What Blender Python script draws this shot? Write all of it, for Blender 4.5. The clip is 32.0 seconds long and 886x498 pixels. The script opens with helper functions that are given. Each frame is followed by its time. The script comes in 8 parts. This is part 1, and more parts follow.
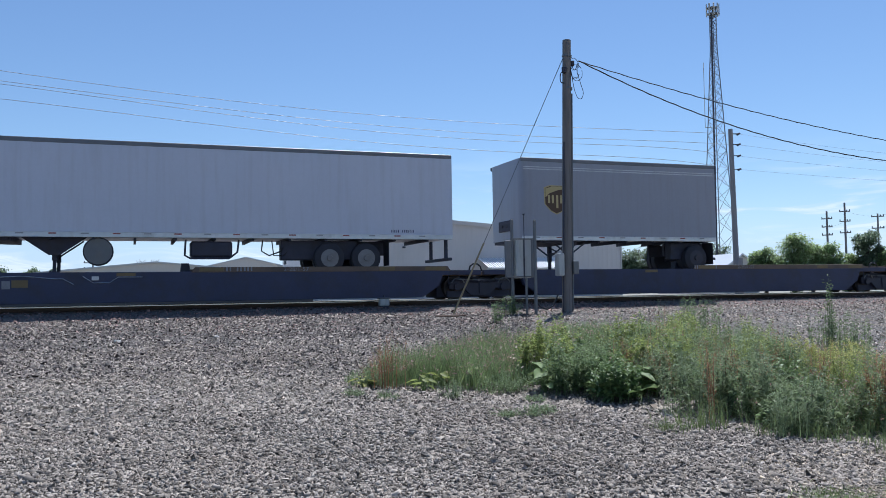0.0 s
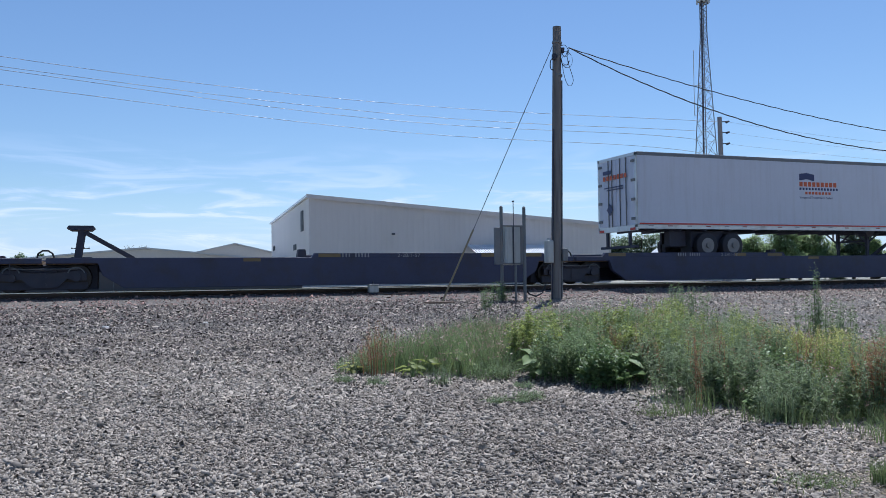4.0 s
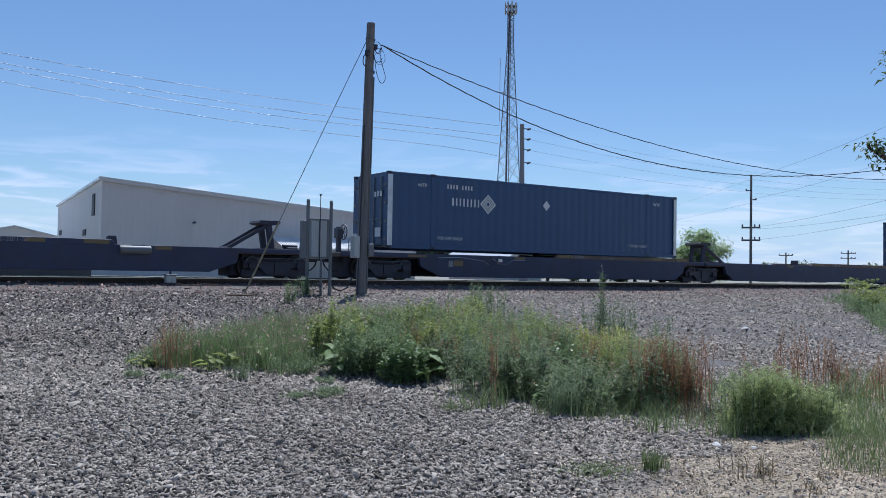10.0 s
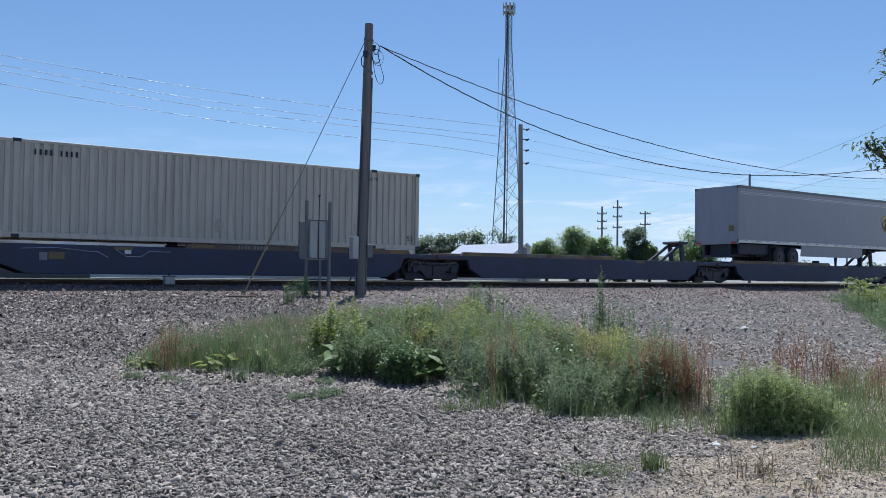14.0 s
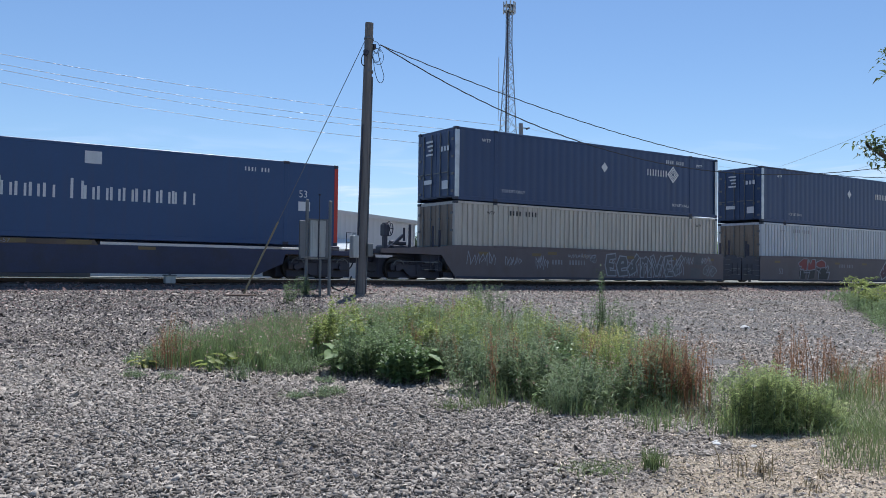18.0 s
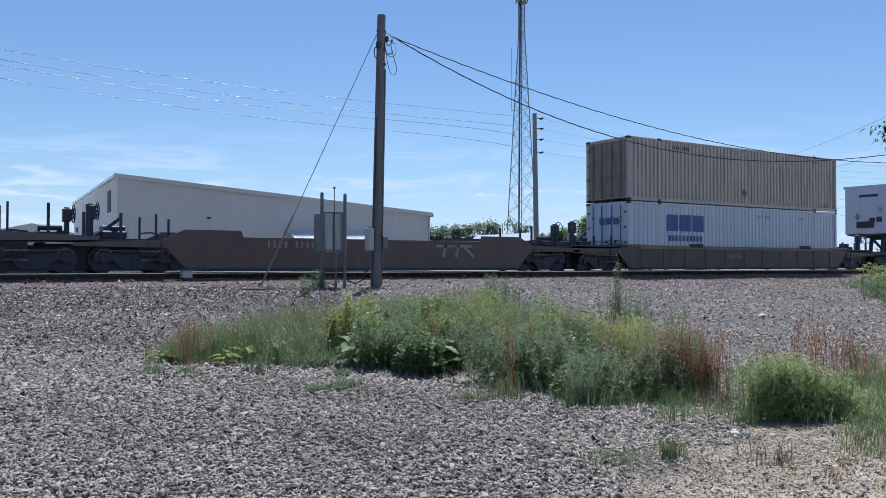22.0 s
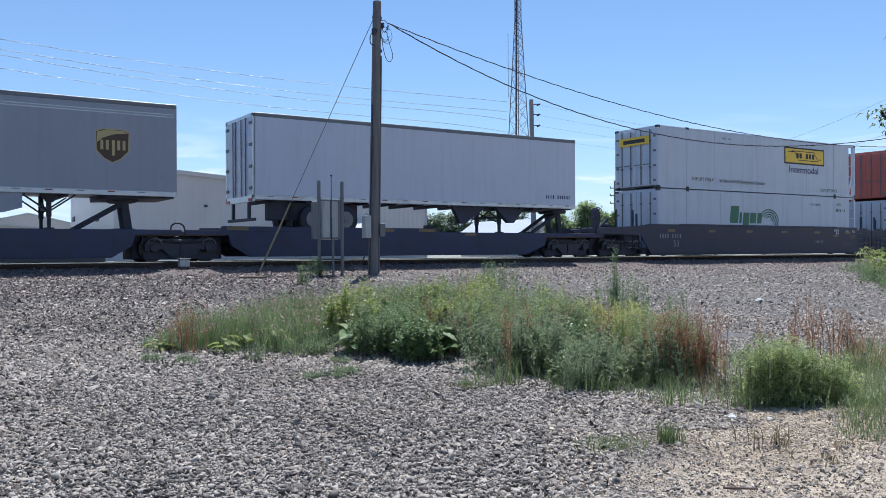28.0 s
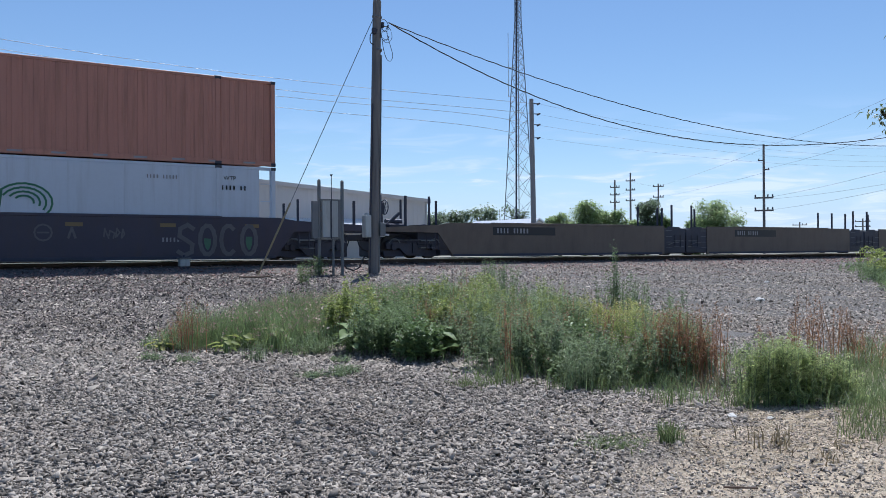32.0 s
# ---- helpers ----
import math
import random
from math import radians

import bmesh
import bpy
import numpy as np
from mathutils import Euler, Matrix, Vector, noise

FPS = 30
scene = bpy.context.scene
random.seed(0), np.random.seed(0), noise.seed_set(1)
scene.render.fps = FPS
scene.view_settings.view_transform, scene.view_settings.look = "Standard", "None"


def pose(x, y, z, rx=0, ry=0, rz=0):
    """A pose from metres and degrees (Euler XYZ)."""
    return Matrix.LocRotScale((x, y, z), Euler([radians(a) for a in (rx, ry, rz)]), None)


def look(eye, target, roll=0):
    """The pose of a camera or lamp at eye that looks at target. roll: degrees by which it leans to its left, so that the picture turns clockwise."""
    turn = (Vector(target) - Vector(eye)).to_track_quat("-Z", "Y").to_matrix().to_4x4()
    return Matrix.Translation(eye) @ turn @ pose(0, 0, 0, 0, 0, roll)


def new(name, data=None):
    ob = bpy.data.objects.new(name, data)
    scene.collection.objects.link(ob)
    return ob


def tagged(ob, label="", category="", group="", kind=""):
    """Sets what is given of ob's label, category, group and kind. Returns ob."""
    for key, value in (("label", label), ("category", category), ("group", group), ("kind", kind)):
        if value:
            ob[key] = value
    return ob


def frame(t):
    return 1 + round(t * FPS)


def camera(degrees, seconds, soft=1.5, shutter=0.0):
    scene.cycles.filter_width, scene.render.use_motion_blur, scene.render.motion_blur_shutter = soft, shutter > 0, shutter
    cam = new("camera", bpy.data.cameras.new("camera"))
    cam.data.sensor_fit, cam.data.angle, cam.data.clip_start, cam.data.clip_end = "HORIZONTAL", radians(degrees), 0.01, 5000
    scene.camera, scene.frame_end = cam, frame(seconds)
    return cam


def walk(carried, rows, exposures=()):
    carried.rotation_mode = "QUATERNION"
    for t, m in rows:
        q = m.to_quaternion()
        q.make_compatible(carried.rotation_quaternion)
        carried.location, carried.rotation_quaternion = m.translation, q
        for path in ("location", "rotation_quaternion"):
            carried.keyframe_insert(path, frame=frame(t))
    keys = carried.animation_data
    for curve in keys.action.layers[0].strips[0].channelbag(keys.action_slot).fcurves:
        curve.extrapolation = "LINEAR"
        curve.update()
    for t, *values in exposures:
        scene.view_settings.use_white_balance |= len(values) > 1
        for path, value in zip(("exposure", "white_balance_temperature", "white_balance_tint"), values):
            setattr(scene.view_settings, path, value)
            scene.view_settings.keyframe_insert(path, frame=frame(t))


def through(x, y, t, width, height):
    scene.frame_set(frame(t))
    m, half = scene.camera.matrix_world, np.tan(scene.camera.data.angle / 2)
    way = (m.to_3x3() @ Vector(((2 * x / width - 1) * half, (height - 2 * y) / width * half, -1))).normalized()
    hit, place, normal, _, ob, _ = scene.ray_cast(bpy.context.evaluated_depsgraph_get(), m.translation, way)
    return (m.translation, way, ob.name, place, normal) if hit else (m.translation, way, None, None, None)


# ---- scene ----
# ---------------------------------------------------------------- camera
EYE = 1.6            # eye over the ground on which the film was taken
RAIL = 1.31          # top of rail
YC = 29.18           # middle of the track
NEAR = -1.3          # near side of the cars, from the middle of the track
V = 18.402           # speed of the train, m/s
cam = camera(55.09, 32.0, soft=0.6, shutter=0.0)
TURNS = [
    (0, -20.08, 2.85, 0.86), (0.5, -20.18, 2.85, 0.79), (1, -20.44, 2.57, 0.78), (1.5, -20.47, 2.50, 0.80), (2, -20.63, 2.33, 0.77),
    (2.5, -20.64, 2.29, 0.72), (3, -20.63, 2.27, 0.74), (3.5, -20.72, 2.10, 0.73), (5.5, -20.87, 1.79, 0.71), (6, -20.85, 1.75, 0.70),
    (6.5, -20.96, 1.69, 0.65), (7, -22.60, 1.03, -0.04), (7.5, -23.49, 0.68, -0.34), (8, -23.46, 0.76, -0.59), (8.5, -26.48, 1.41, -0.47),
    (9, -32.26, 1.41, -0.77), (9.5, -33.08, 1.55, -0.86), (10, -33.88, 1.62, -0.94), (10.5, -33.95, 1.64, -0.95), (11, -34.12, 1.65, -0.91),
    (11.5, -34.12, 1.65, -0.90), (12, -34.00, 1.65, -0.87), (12.5, -33.97, 1.66, -0.86), (13, -33.98, 1.63, -0.78),
    (14, -33.95, 1.66, -0.75), (17, -33.93, 1.59, -0.78), (18, -33.93, 1.59, -0.74), (19, -33.91, 1.59, -0.72), (20, -33.88, 1.58, -0.73),
    (21, -33.88, 1.52, -0.76), (21.5, -33.89, 1.48, -0.72), (22, -32.90, 1.02, -0.06), (22.5, -32.85, 0.98, -0.06),
    (23, -32.83, 0.99, -0.10), (24, -32.86, 0.98, -0.10), (25, -32.85, 0.95, -0.08), (25.5, -32.82, 0.94, -0.08),
    (27.5, -33.05, 0.21, 0.26), (28, -33.07, 0.14, 0.31), (29, -33.05, 0.09, 0.29), (30, -33.02, 0.09, 0.29), (31, -33.07, 0.10, 0.32),
    (31.5, -33.06, 0.09, 0.32), (32, -33.06, 0.10, 0.35),
]
# the film brightens a little on the way, and is tinted blue
LIGHT = [(t, stops, kelvin, 10) for t, stops, kelvin in ((0, 0.1, 5750), (3, 0.08, 5750), (6, -0.13, 5480), (8, -0.26, 5470), (10, -0.14, 5550), (12, -0.1, 5600), (13, -0.02, 5650), (14, -0.06, 5650), (17, -0.1, 5700), (19, 0.3, 5950), (21, 0.1, 5850), (22, -0.02, 5650), (23, 0.1, 5780), (25.5, 0.12, 5740), (28, 0.24, 5750), (30, 0.29, 5900), (31, 0.24, 5880), (32, 0.04, 5760))]
walk(cam, [(t, pose(0, 0, EYE, 90 + pitch, roll, yaw)) for t, yaw, pitch, roll in TURNS], exposures=LIGHT)

# ---------------------------------------------------------------- sky and sun
SUN_UP, SUN_AZ = 64.0, 40.0      # degrees over the horizon; degrees from straight ahead towards the right
world = bpy.data.worlds.new("sky")
scene.world = world
world.use_nodes = True
wn = world.node_tree
sky = wn.nodes.new("ShaderNodeTexSky")
sky.sky_type, sky.sun_disc = "NISHITA", False
sky.sun_elevation, sky.sun_rotation = radians(SUN_UP), radians(SUN_AZ)
sky.altitude, sky.air_density, sky.dust_density, sky.ozone_density = 0, 1.0, 0.15, 4.0
wn.links.new(sky.outputs[0], wn.nodes["Background"].inputs[0])
wn.nodes["Background"].inputs[1].default_value = 0.105
sun = new("sun", bpy.data.lights.new("sun", "SUN"))
sun.data.energy, sun.data.angle, sun.data.color = 4.4, radians(0.53), (1.0, 0.95, 0.88)
su, sa = radians(SUN_UP), radians(SUN_AZ)
sun.matrix_world = look((math.sin(sa) * math.cos(su) * 90, math.cos(sa) * math.cos(su) * 90, math.sin(su) * 90), (0, 0, 0))
scene.view_settings.exposure = 0.0

# ---------------------------------------------------------------- materials
def mat(name, color, rough=0.6, metal=0.0, var=0.18, scale=1.5, fine=40.0, bump=0.15, stretch=(1, 1, 1), dirt=None, amount=0.4,
        dirt_scale=2.0, dirt_stretch=(1, 1, 1), island=0.0, whole=0.0):
    """A procedural surface: base colour varied at two scales, dirt or rust in patches, fine relief."""
    m = bpy.data.materials.new(name)
    m.use_nodes = True
    n, li = m.node_tree.nodes, m.node_tree.links
    b = n["Principled BSDF"]
    b.inputs["Metallic"].default_value = metal
    tc = n.new("ShaderNodeTexCoord")

    def noise_at(s, st, detail=4.0):
        mp = n.new("ShaderNodeMapping")
        mp.inputs["Scale"].default_value = st
        li.new(tc.outputs["Object"], mp.inputs["Vector"])
        t = n.new("ShaderNodeTexNoise")
        t.inputs["Scale"].default_value, t.inputs["Detail"].default_value, t.inputs["Roughness"].default_value = s, detail, 0.6
        li.new(mp.outputs[0], t.inputs["Vector"])
        return t.outputs["Fac"]

    def calc(op, a, c):
        k = n.new("ShaderNodeMath")
        k.operation = op
        for i, q in enumerate((a, c)):
            if isinstance(q, (int, float)):
                k.inputs[i].default_value = q
            else:
                li.new(q, k.inputs[i])
        return k.outputs[0]
    big, small = noise_at(scale, stretch), noise_at(fine, stretch)
    f = calc("ADD", calc("MULTIPLY", calc("SUBTRACT", big, 0.5), 2 * var), calc("MULTIPLY", calc("SUBTRACT", small, 0.5), 1.6 * var))
    if island:
        g = n.new("ShaderNodeNewGeometry")
        f = calc("ADD", f, calc("MULTIPLY", calc("SUBTRACT", g.outputs["Random Per Island"], 0.5), 2 * island))
    if whole:
        o = n.new("ShaderNodeObjectInfo")
        f = calc("ADD", f, calc("MULTIPLY", calc("SUBTRACT", o.outputs["Random"], 0.5), 2 * whole))
    mul = n.new("ShaderNodeVectorMath")
    mul.operation = "SCALE"
    mul.inputs[0].default_value = color
    li.new(calc("ADD", f, 1.0), mul.inputs["Scale"])
    out = mul.outputs[0]
    if dirt:
        d = noise_at(dirt_scale, dirt_stretch, 6.0)
        ramp = n.new("ShaderNodeMapRange")
        ramp.inputs["From Min"].default_value, ramp.inputs["From Max"].default_value = 0.48, 0.72
        ramp.inputs["To Max"].default_value = amount
        li.new(d, ramp.inputs["Value"])
        mix = n.new("ShaderNodeMix")
        mix.data_type = "RGBA"
        li.new(ramp.outputs[0], mix.inputs["Factor"])
        li.new(out, mix.inputs["A"])
        mix.inputs["B"].default_value = (*dirt, 1)
        out = mix.outputs["Result"]
    li.new(out, b.inputs["Base Color"])
    r = n.new("ShaderNodeMapRange")
    r.inputs["To Min"].default_value, r.inputs["To Max"].default_value = max(0.05, rough - 0.12), min(1, rough + 0.12)
    li.new(small, r.inputs["Value"])
    li.new(r.outputs[0], b.inputs["Roughness"])
    if bump:
        bp = n.new("ShaderNodeBump")
        bp.inputs["Strength"].default_value, bp.inputs["Distance"].default_value = bump, 0.01
        li.new(small, bp.inputs["Height"])
        li.new(bp.outputs[0], b.inputs["Normal"])
    return m


def leafy(name, color, island=0.5, through=0.5, rough=0.45):
    """Thin green matter: some of the light goes through it."""
    m = mat(name, color, rough=rough, var=0.34, scale=2.0, fine=30.0, bump=0.0, island=island)
    n, li = m.node_tree.nodes, m.node_tree.links
    b = n["Principled BSDF"]
    t = n.new("ShaderNodeBsdfTranslucent")
    src = b.inputs["Base Color"].links[0].from_socket
    li.new(src, t.inputs["Color"])
    mix = n.new("ShaderNodeMixShader")
    mix.inputs[0].default_value = through
    li.new(b.outputs[0], mix.inputs[1])
    li.new(t.outputs[0], mix.inputs[2])
    li.new(mix.outputs[0], n["Material Output"].inputs["Surface"])
    return m


RUST = (0.12, 0.055, 0.03)
GRIME = (0.09, 0.08, 0.075)
STREAK = (5.0, 5.0, 0.35)
M = {}
M["trailer_white"] = mat("trailer_white", (0.56, 0.59, 0.685), 0.38, var=0.05, scale=0.6, fine=9, bump=0.03, dirt=(0.43, 0.44, 0.48), amount=0.35, dirt_scale=0.9, dirt_stretch=STREAK)
M["trailer_grey"] = mat("trailer_grey", (0.30, 0.315, 0.37), 0.42, var=0.06, scale=0.6, fine=9, bump=0.03, dirt=(0.26, 0.25, 0.25), amount=0.4, dirt_scale=0.9, dirt_stretch=STREAK)
M["navy"] = mat("navy", (0.032, 0.062, 0.148), 0.45, var=0.12, scale=0.7, fine=12, bump=0.05, dirt=(0.05, 0.06, 0.09), amount=0.4, dirt_scale=0.9, dirt_stretch=STREAK)
M["navy_blue"] = mat("navy_blue", (0.030, 0.076, 0.180), 0.45, var=0.12, scale=0.7, fine=12, bump=0.05, dirt=(0.05, 0.075, 0.12), amount=0.4, dirt_scale=0.9, dirt_stretch=STREAK)
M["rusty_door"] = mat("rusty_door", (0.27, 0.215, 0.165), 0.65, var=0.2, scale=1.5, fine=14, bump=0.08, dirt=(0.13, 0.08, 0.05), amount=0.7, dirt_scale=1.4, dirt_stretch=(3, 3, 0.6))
M["royal"] = mat("royal", (0.030, 0.076, 0.19), 0.42, var=0.10, scale=0.7, fine=12, bump=0.04, dirt=(0.05, 0.07, 0.15), amount=0.4, dirt_scale=0.9, dirt_stretch=STREAK)
M["cream"] = mat("cream", (0.56, 0.515, 0.45), 0.55, var=0.08, scale=0.8, fine=14, bump=0.06, dirt=(0.22, 0.17, 0.12), amount=0.4, dirt_scale=1.1, dirt_stretch=STREAK)
M["tan_paint"] = mat("tan_paint", (0.475, 0.425, 0.375), 0.55, var=0.08, scale=0.8, fine=14, bump=0.06, dirt=(0.17, 0.11, 0.07), amount=0.5, dirt_scale=1.1, dirt_stretch=STREAK)
M["pale_grey"] = mat("pale_grey", (0.56, 0.58, 0.60), 0.5, var=0.07, scale=0.8, fine=14, bump=0.05, dirt=(0.30, 0.28, 0.26), amount=0.4, dirt_scale=1.1, dirt_stretch=STREAK)
M["white_box"] = mat("white_box", (0.545, 0.59, 0.665), 0.45, var=0.05, scale=0.7, fine=12, bump=0.04, dirt=(0.36, 0.375, 0.40), amount=0.35, dirt_scale=1.0, dirt_stretch=STREAK)
M["orange"] = mat("orange", (0.52, 0.170, 0.098), 0.5, var=0.09, scale=0.8, fine=14, bump=0.05, dirt=(0.22, 0.08, 0.04), amount=0.45, dirt_scale=1.1, dirt_stretch=STREAK)
M["red"] = mat("red", (0.49, 0.125, 0.095), 0.5, var=0.08, scale=0.8, fine=14, bump=0.04, dirt=(0.25, 0.06, 0.04), amount=0.4, dirt_scale=1.0, dirt_stretch=STREAK)
M["brown_orange"] = mat("brown_orange", (0.45, 0.20, 0.145), 0.5, var=0.08, scale=0.8, fine=14, bump=0.05, dirt=(0.19, 0.09, 0.05), amount=0.45, dirt_scale=1.1, dirt_stretch=STREAK)
M["black_steel"] = mat("black_steel", (0.044, 0.050, 0.098), 0.6, var=0.3, scale=1.2, fine=18, bump=0.15, dirt=(0.045, 0.038, 0.035), amount=0.6, dirt_scale=1.4)
M["under"] = mat("under", (0.044, 0.047, 0.072), 0.7, var=0.3, scale=3, fine=25, bump=0.2, dirt=(0.04, 0.032, 0.028), amount=0.5)
M["bogie"] = mat("bogie", (0.034, 0.037, 0.058), 0.45, 0.3, var=0.3, scale=4, fine=40, bump=0.2, dirt=(0.05, 0.035, 0.03), amount=0.5)
M["wheel_steel"] = mat("wheel_steel", (0.038, 0.036, 0.038), 0.4, 0.5, var=0.3, scale=4, fine=40, bump=0.2, dirt=(0.05, 0.035, 0.03), amount=0.7)
M["well_dark"] = mat("well_dark", (0.050, 0.043, 0.066), 0.55, var=0.2, scale=1.0, fine=18, bump=0.12, dirt=(0.07, 0.05, 0.045), amount=0.5, dirt_scale=1.1, dirt_stretch=(2, 2, 0.6))
M["well_brown"] = mat("well_brown", (0.140, 0.115, 0.118), 0.6, var=0.2, scale=1.0, fine=18, bump=0.12, dirt=(0.12, 0.085, 0.065), amount=0.5, dirt_scale=1.1, dirt_stretch=(2, 2, 0.6))
M["well_rust"] = mat("well_rust", (0.135, 0.092, 0.082), 0.62, var=0.2, scale=1.0, fine=18, bump=0.12, dirt=(0.17, 0.12, 0.08), amount=0.6, dirt_scale=1.1, dirt_stretch=(2, 2, 0.6))
M["well_tan"] = mat("well_tan", (0.135, 0.106, 0.085), 0.62, var=0.2, scale=1.0, fine=18, bump=0.12, dirt=(0.08, 0.06, 0.05), amount=0.6, dirt_scale=1.1, dirt_stretch=(2, 2, 0.6))
M["end_dark"] = mat("end_dark", (0.036, 0.039, 0.060), 0.6, var=0.3, scale=1.5, fine=20, bump=0.12, dirt=(0.045, 0.038, 0.036), amount=0.6)
M["yellow_plate"] = mat("yellow_plate", (0.20, 0.14, 0.06), 0.5, var=0.2, scale=4, fine=30, bump=0.05, dirt=(0.15, 0.10, 0.05), amount=0.7)
M["wood_deck"] = mat("wood_deck", (0.21, 0.145, 0.095), 0.8, var=0.3, scale=2, fine=30, bump=0.2, stretch=(0.3, 3, 3))
M["tyre"] = mat("tyre", (0.034, 0.035, 0.045), 0.85, var=0.25, scale=5, fine=50, bump=0.3, dirt=(0.05, 0.045, 0.04), amount=0.5)
M["rim"] = mat("rim", (0.19, 0.195, 0.21), 0.45, 0.5, var=0.15, scale=6, fine=40, bump=0.1, dirt=(0.12, 0.10, 0.09), amount=0.6)
M["alu"] = mat("alu", (0.55, 0.57, 0.60), 0.38, 0.7, var=0.12, scale=2, fine=30, bump=0.06, dirt=(0.22, 0.21, 0.21), amount=0.5)
M["trim"] = mat("trim", (0.16, 0.165, 0.18), 0.45, 0.5, var=0.2, scale=2, fine=30, bump=0.06)
M["galv"] = mat("galv", (0.17, 0.18, 0.19), 0.55, 0.4, var=0.15, scale=6, fine=50, bump=0.08, dirt=(0.22, 0.19, 0.16), amount=0.5)
M["box_grey"] = mat("box_grey", (0.46, 0.47, 0.46), 0.5, 0.1, var=0.1, scale=4, fine=40, bump=0.06, dirt=(0.24, 0.21, 0.17), amount=0.5, dirt_stretch=(3, 3, 0.6))
M["rail_side"] = mat("rail_side", (0.085, 0.052, 0.038), 0.75, 0.2, var=0.3, scale=3, fine=50, bump=0.3)
M["rail_head"] = mat("rail_head", (0.52, 0.52, 0.53), 0.22, 1.0, var=0.1, scale=3, fine=50, bump=0.05)
M["tie"] = mat("tie", (0.075, 0.062, 0.055), 0.85, var=0.35, scale=4, fine=40, bump=0.4, stretch=(3, 0.5, 3), whole=0.25)
M["pole_wood"] = mat("pole_wood", (0.195, 0.180, 0.172), 0.85, var=0.25, scale=3, fine=30, bump=0.5, stretch=(6, 6, 0.3), dirt=(0.07, 0.06, 0.055), amount=0.6, dirt_stretch=(6, 6, 0.25))
M["cable"] = mat("cable", (0.018, 0.018, 0.020), 0.6, var=0.1, bump=0.0)
M["bare_wire"] = mat("bare_wire", (0.44, 0.45, 0.48), 0.5, 0.7, var=0.05, bump=0.0)
M["tower_steel"] = mat("tower_steel", (0.20, 0.22, 0.25), 0.5, 0.4, var=0.15, scale=1, fine=10, bump=0.0)
M["siding"] = mat("siding", (0.66, 0.605, 0.575), 0.55, var=0.06, scale=0.12, fine=2.5, bump=0.03, stretch=(1, 1, 0.15), dirt=(0.50, 0.46, 0.42), amount=0.25, dirt_scale=0.12, dirt_stretch=(1.6, 1.6, 0.5))
M["roof_white"] = mat("roof_white", (0.78, 0.79, 0.80), 0.35, 0.2, var=0.06, scale=0.3, fine=5, bump=0.02)
M["roof_grey"] = mat("roof_grey", (0.50, 0.51, 0.52), 0.5, 0.2, var=0.12, scale=0.15, fine=3, bump=0.02, stretch=(3, 0.3, 1))
M["shed_wall"] = mat("shed_wall", (0.58, 0.55, 0.52), 0.7, var=0.1, scale=0.2, fine=3, bump=0.03)
M["wall_dark"] = mat("wall_dark", (0.115, 0.105, 0.098), 0.8, var=0.15, scale=0.4, fine=6, bump=0.05, dirt=(0.09, 0.085, 0.08), amount=0.5, dirt_scale=0.5)
M["dark_opening"] = mat("dark_opening", (0.03, 0.03, 0.035), 0.6, var=0.2, bump=0.0)
M["gravel"] = mat("gravel", (0.312, 0.272, 0.230), 0.95, var=0.22, scale=0.5, fine=9, bump=0.3, island=0.72, dirt=(0.21, 0.17, 0.135), amount=0.5, dirt_scale=0.35)
M["ballast"] = mat("ballast", (0.265, 0.172, 0.150), 0.95, var=0.2, scale=0.5, fine=9, bump=0.3, island=0.85, dirt=(0.17, 0.12, 0.11), amount=0.4, dirt_scale=0.3)
M["dark_stone"] = mat("dark_stone", (0.115, 0.098, 0.092), 0.95, var=0.2, scale=0.5, fine=9, bump=0.3, island=0.8)
M["grit"] = mat("grit", (0.46, 0.39, 0.30), 0.95, var=0.2, scale=0.8, fine=9, bump=0.2, island=0.6)
M["pale_stone"] = mat("pale_stone", (0.66, 0.64, 0.60), 0.8, var=0.1, scale=8, fine=40, bump=0.2)
M["stick"] = mat("stick", (0.17, 0.12, 0.09), 0.85, var=0.3, scale=6, fine=40, bump=0.3)
M["ink_white"] = mat("ink_white", (0.70, 0.71, 0.72), 0.5, var=0.06, bump=0.0, dirt=(0.4, 0.4, 0.42), amount=0.3)
M["ink_dim"] = mat("ink_dim", (0.27, 0.27, 0.29), 0.5, var=0.1, bump=0.0, dirt=(0.12, 0.11, 0.11), amount=0.6)
M["ink_pale"] = mat("ink_pale", (0.46, 0.46, 0.48), 0.5, var=0.1, bump=0.0, dirt=(0.25, 0.24, 0.24), amount=0.5)
M["ink_black"] = mat("ink_black", (0.018, 0.018, 0.022), 0.5, var=0.1, bump=0.0)
M["ink_blue"] = mat("ink_blue", (0.030, 0.085, 0.26), 0.45, var=0.06, bump=0.0, dirt=(0.07, 0.11, 0.24), amount=0.4)
M["ink_navy"] = mat("ink_navy", (0.022, 0.034, 0.12), 0.45, var=0.06, bump=0.0)
M["ink_green"] = mat("ink_green", (0.030, 0.155, 0.080), 0.45, var=0.06, bump=0.0)
M["ink_yellow"] = mat("ink_yellow", (0.78, 0.52, 0.045), 0.45, var=0.05, bump=0.0)
M["ink_brown"] = mat("ink_brown", (0.075, 0.037, 0.018), 0.45, var=0.05, bump=0.0)
M["ink_gold"] = mat("ink_gold", (0.46, 0.37, 0.17), 0.45, var=0.05, bump=0.0)
M["ink_red"] = mat("ink_red", (0.50, 0.035, 0.022), 0.45, var=0.05, bump=0.0)
M["ink_orange"] = mat("ink_orange", (0.55, 0.10, 0.03), 0.45, var=0.05, bump=0.0)
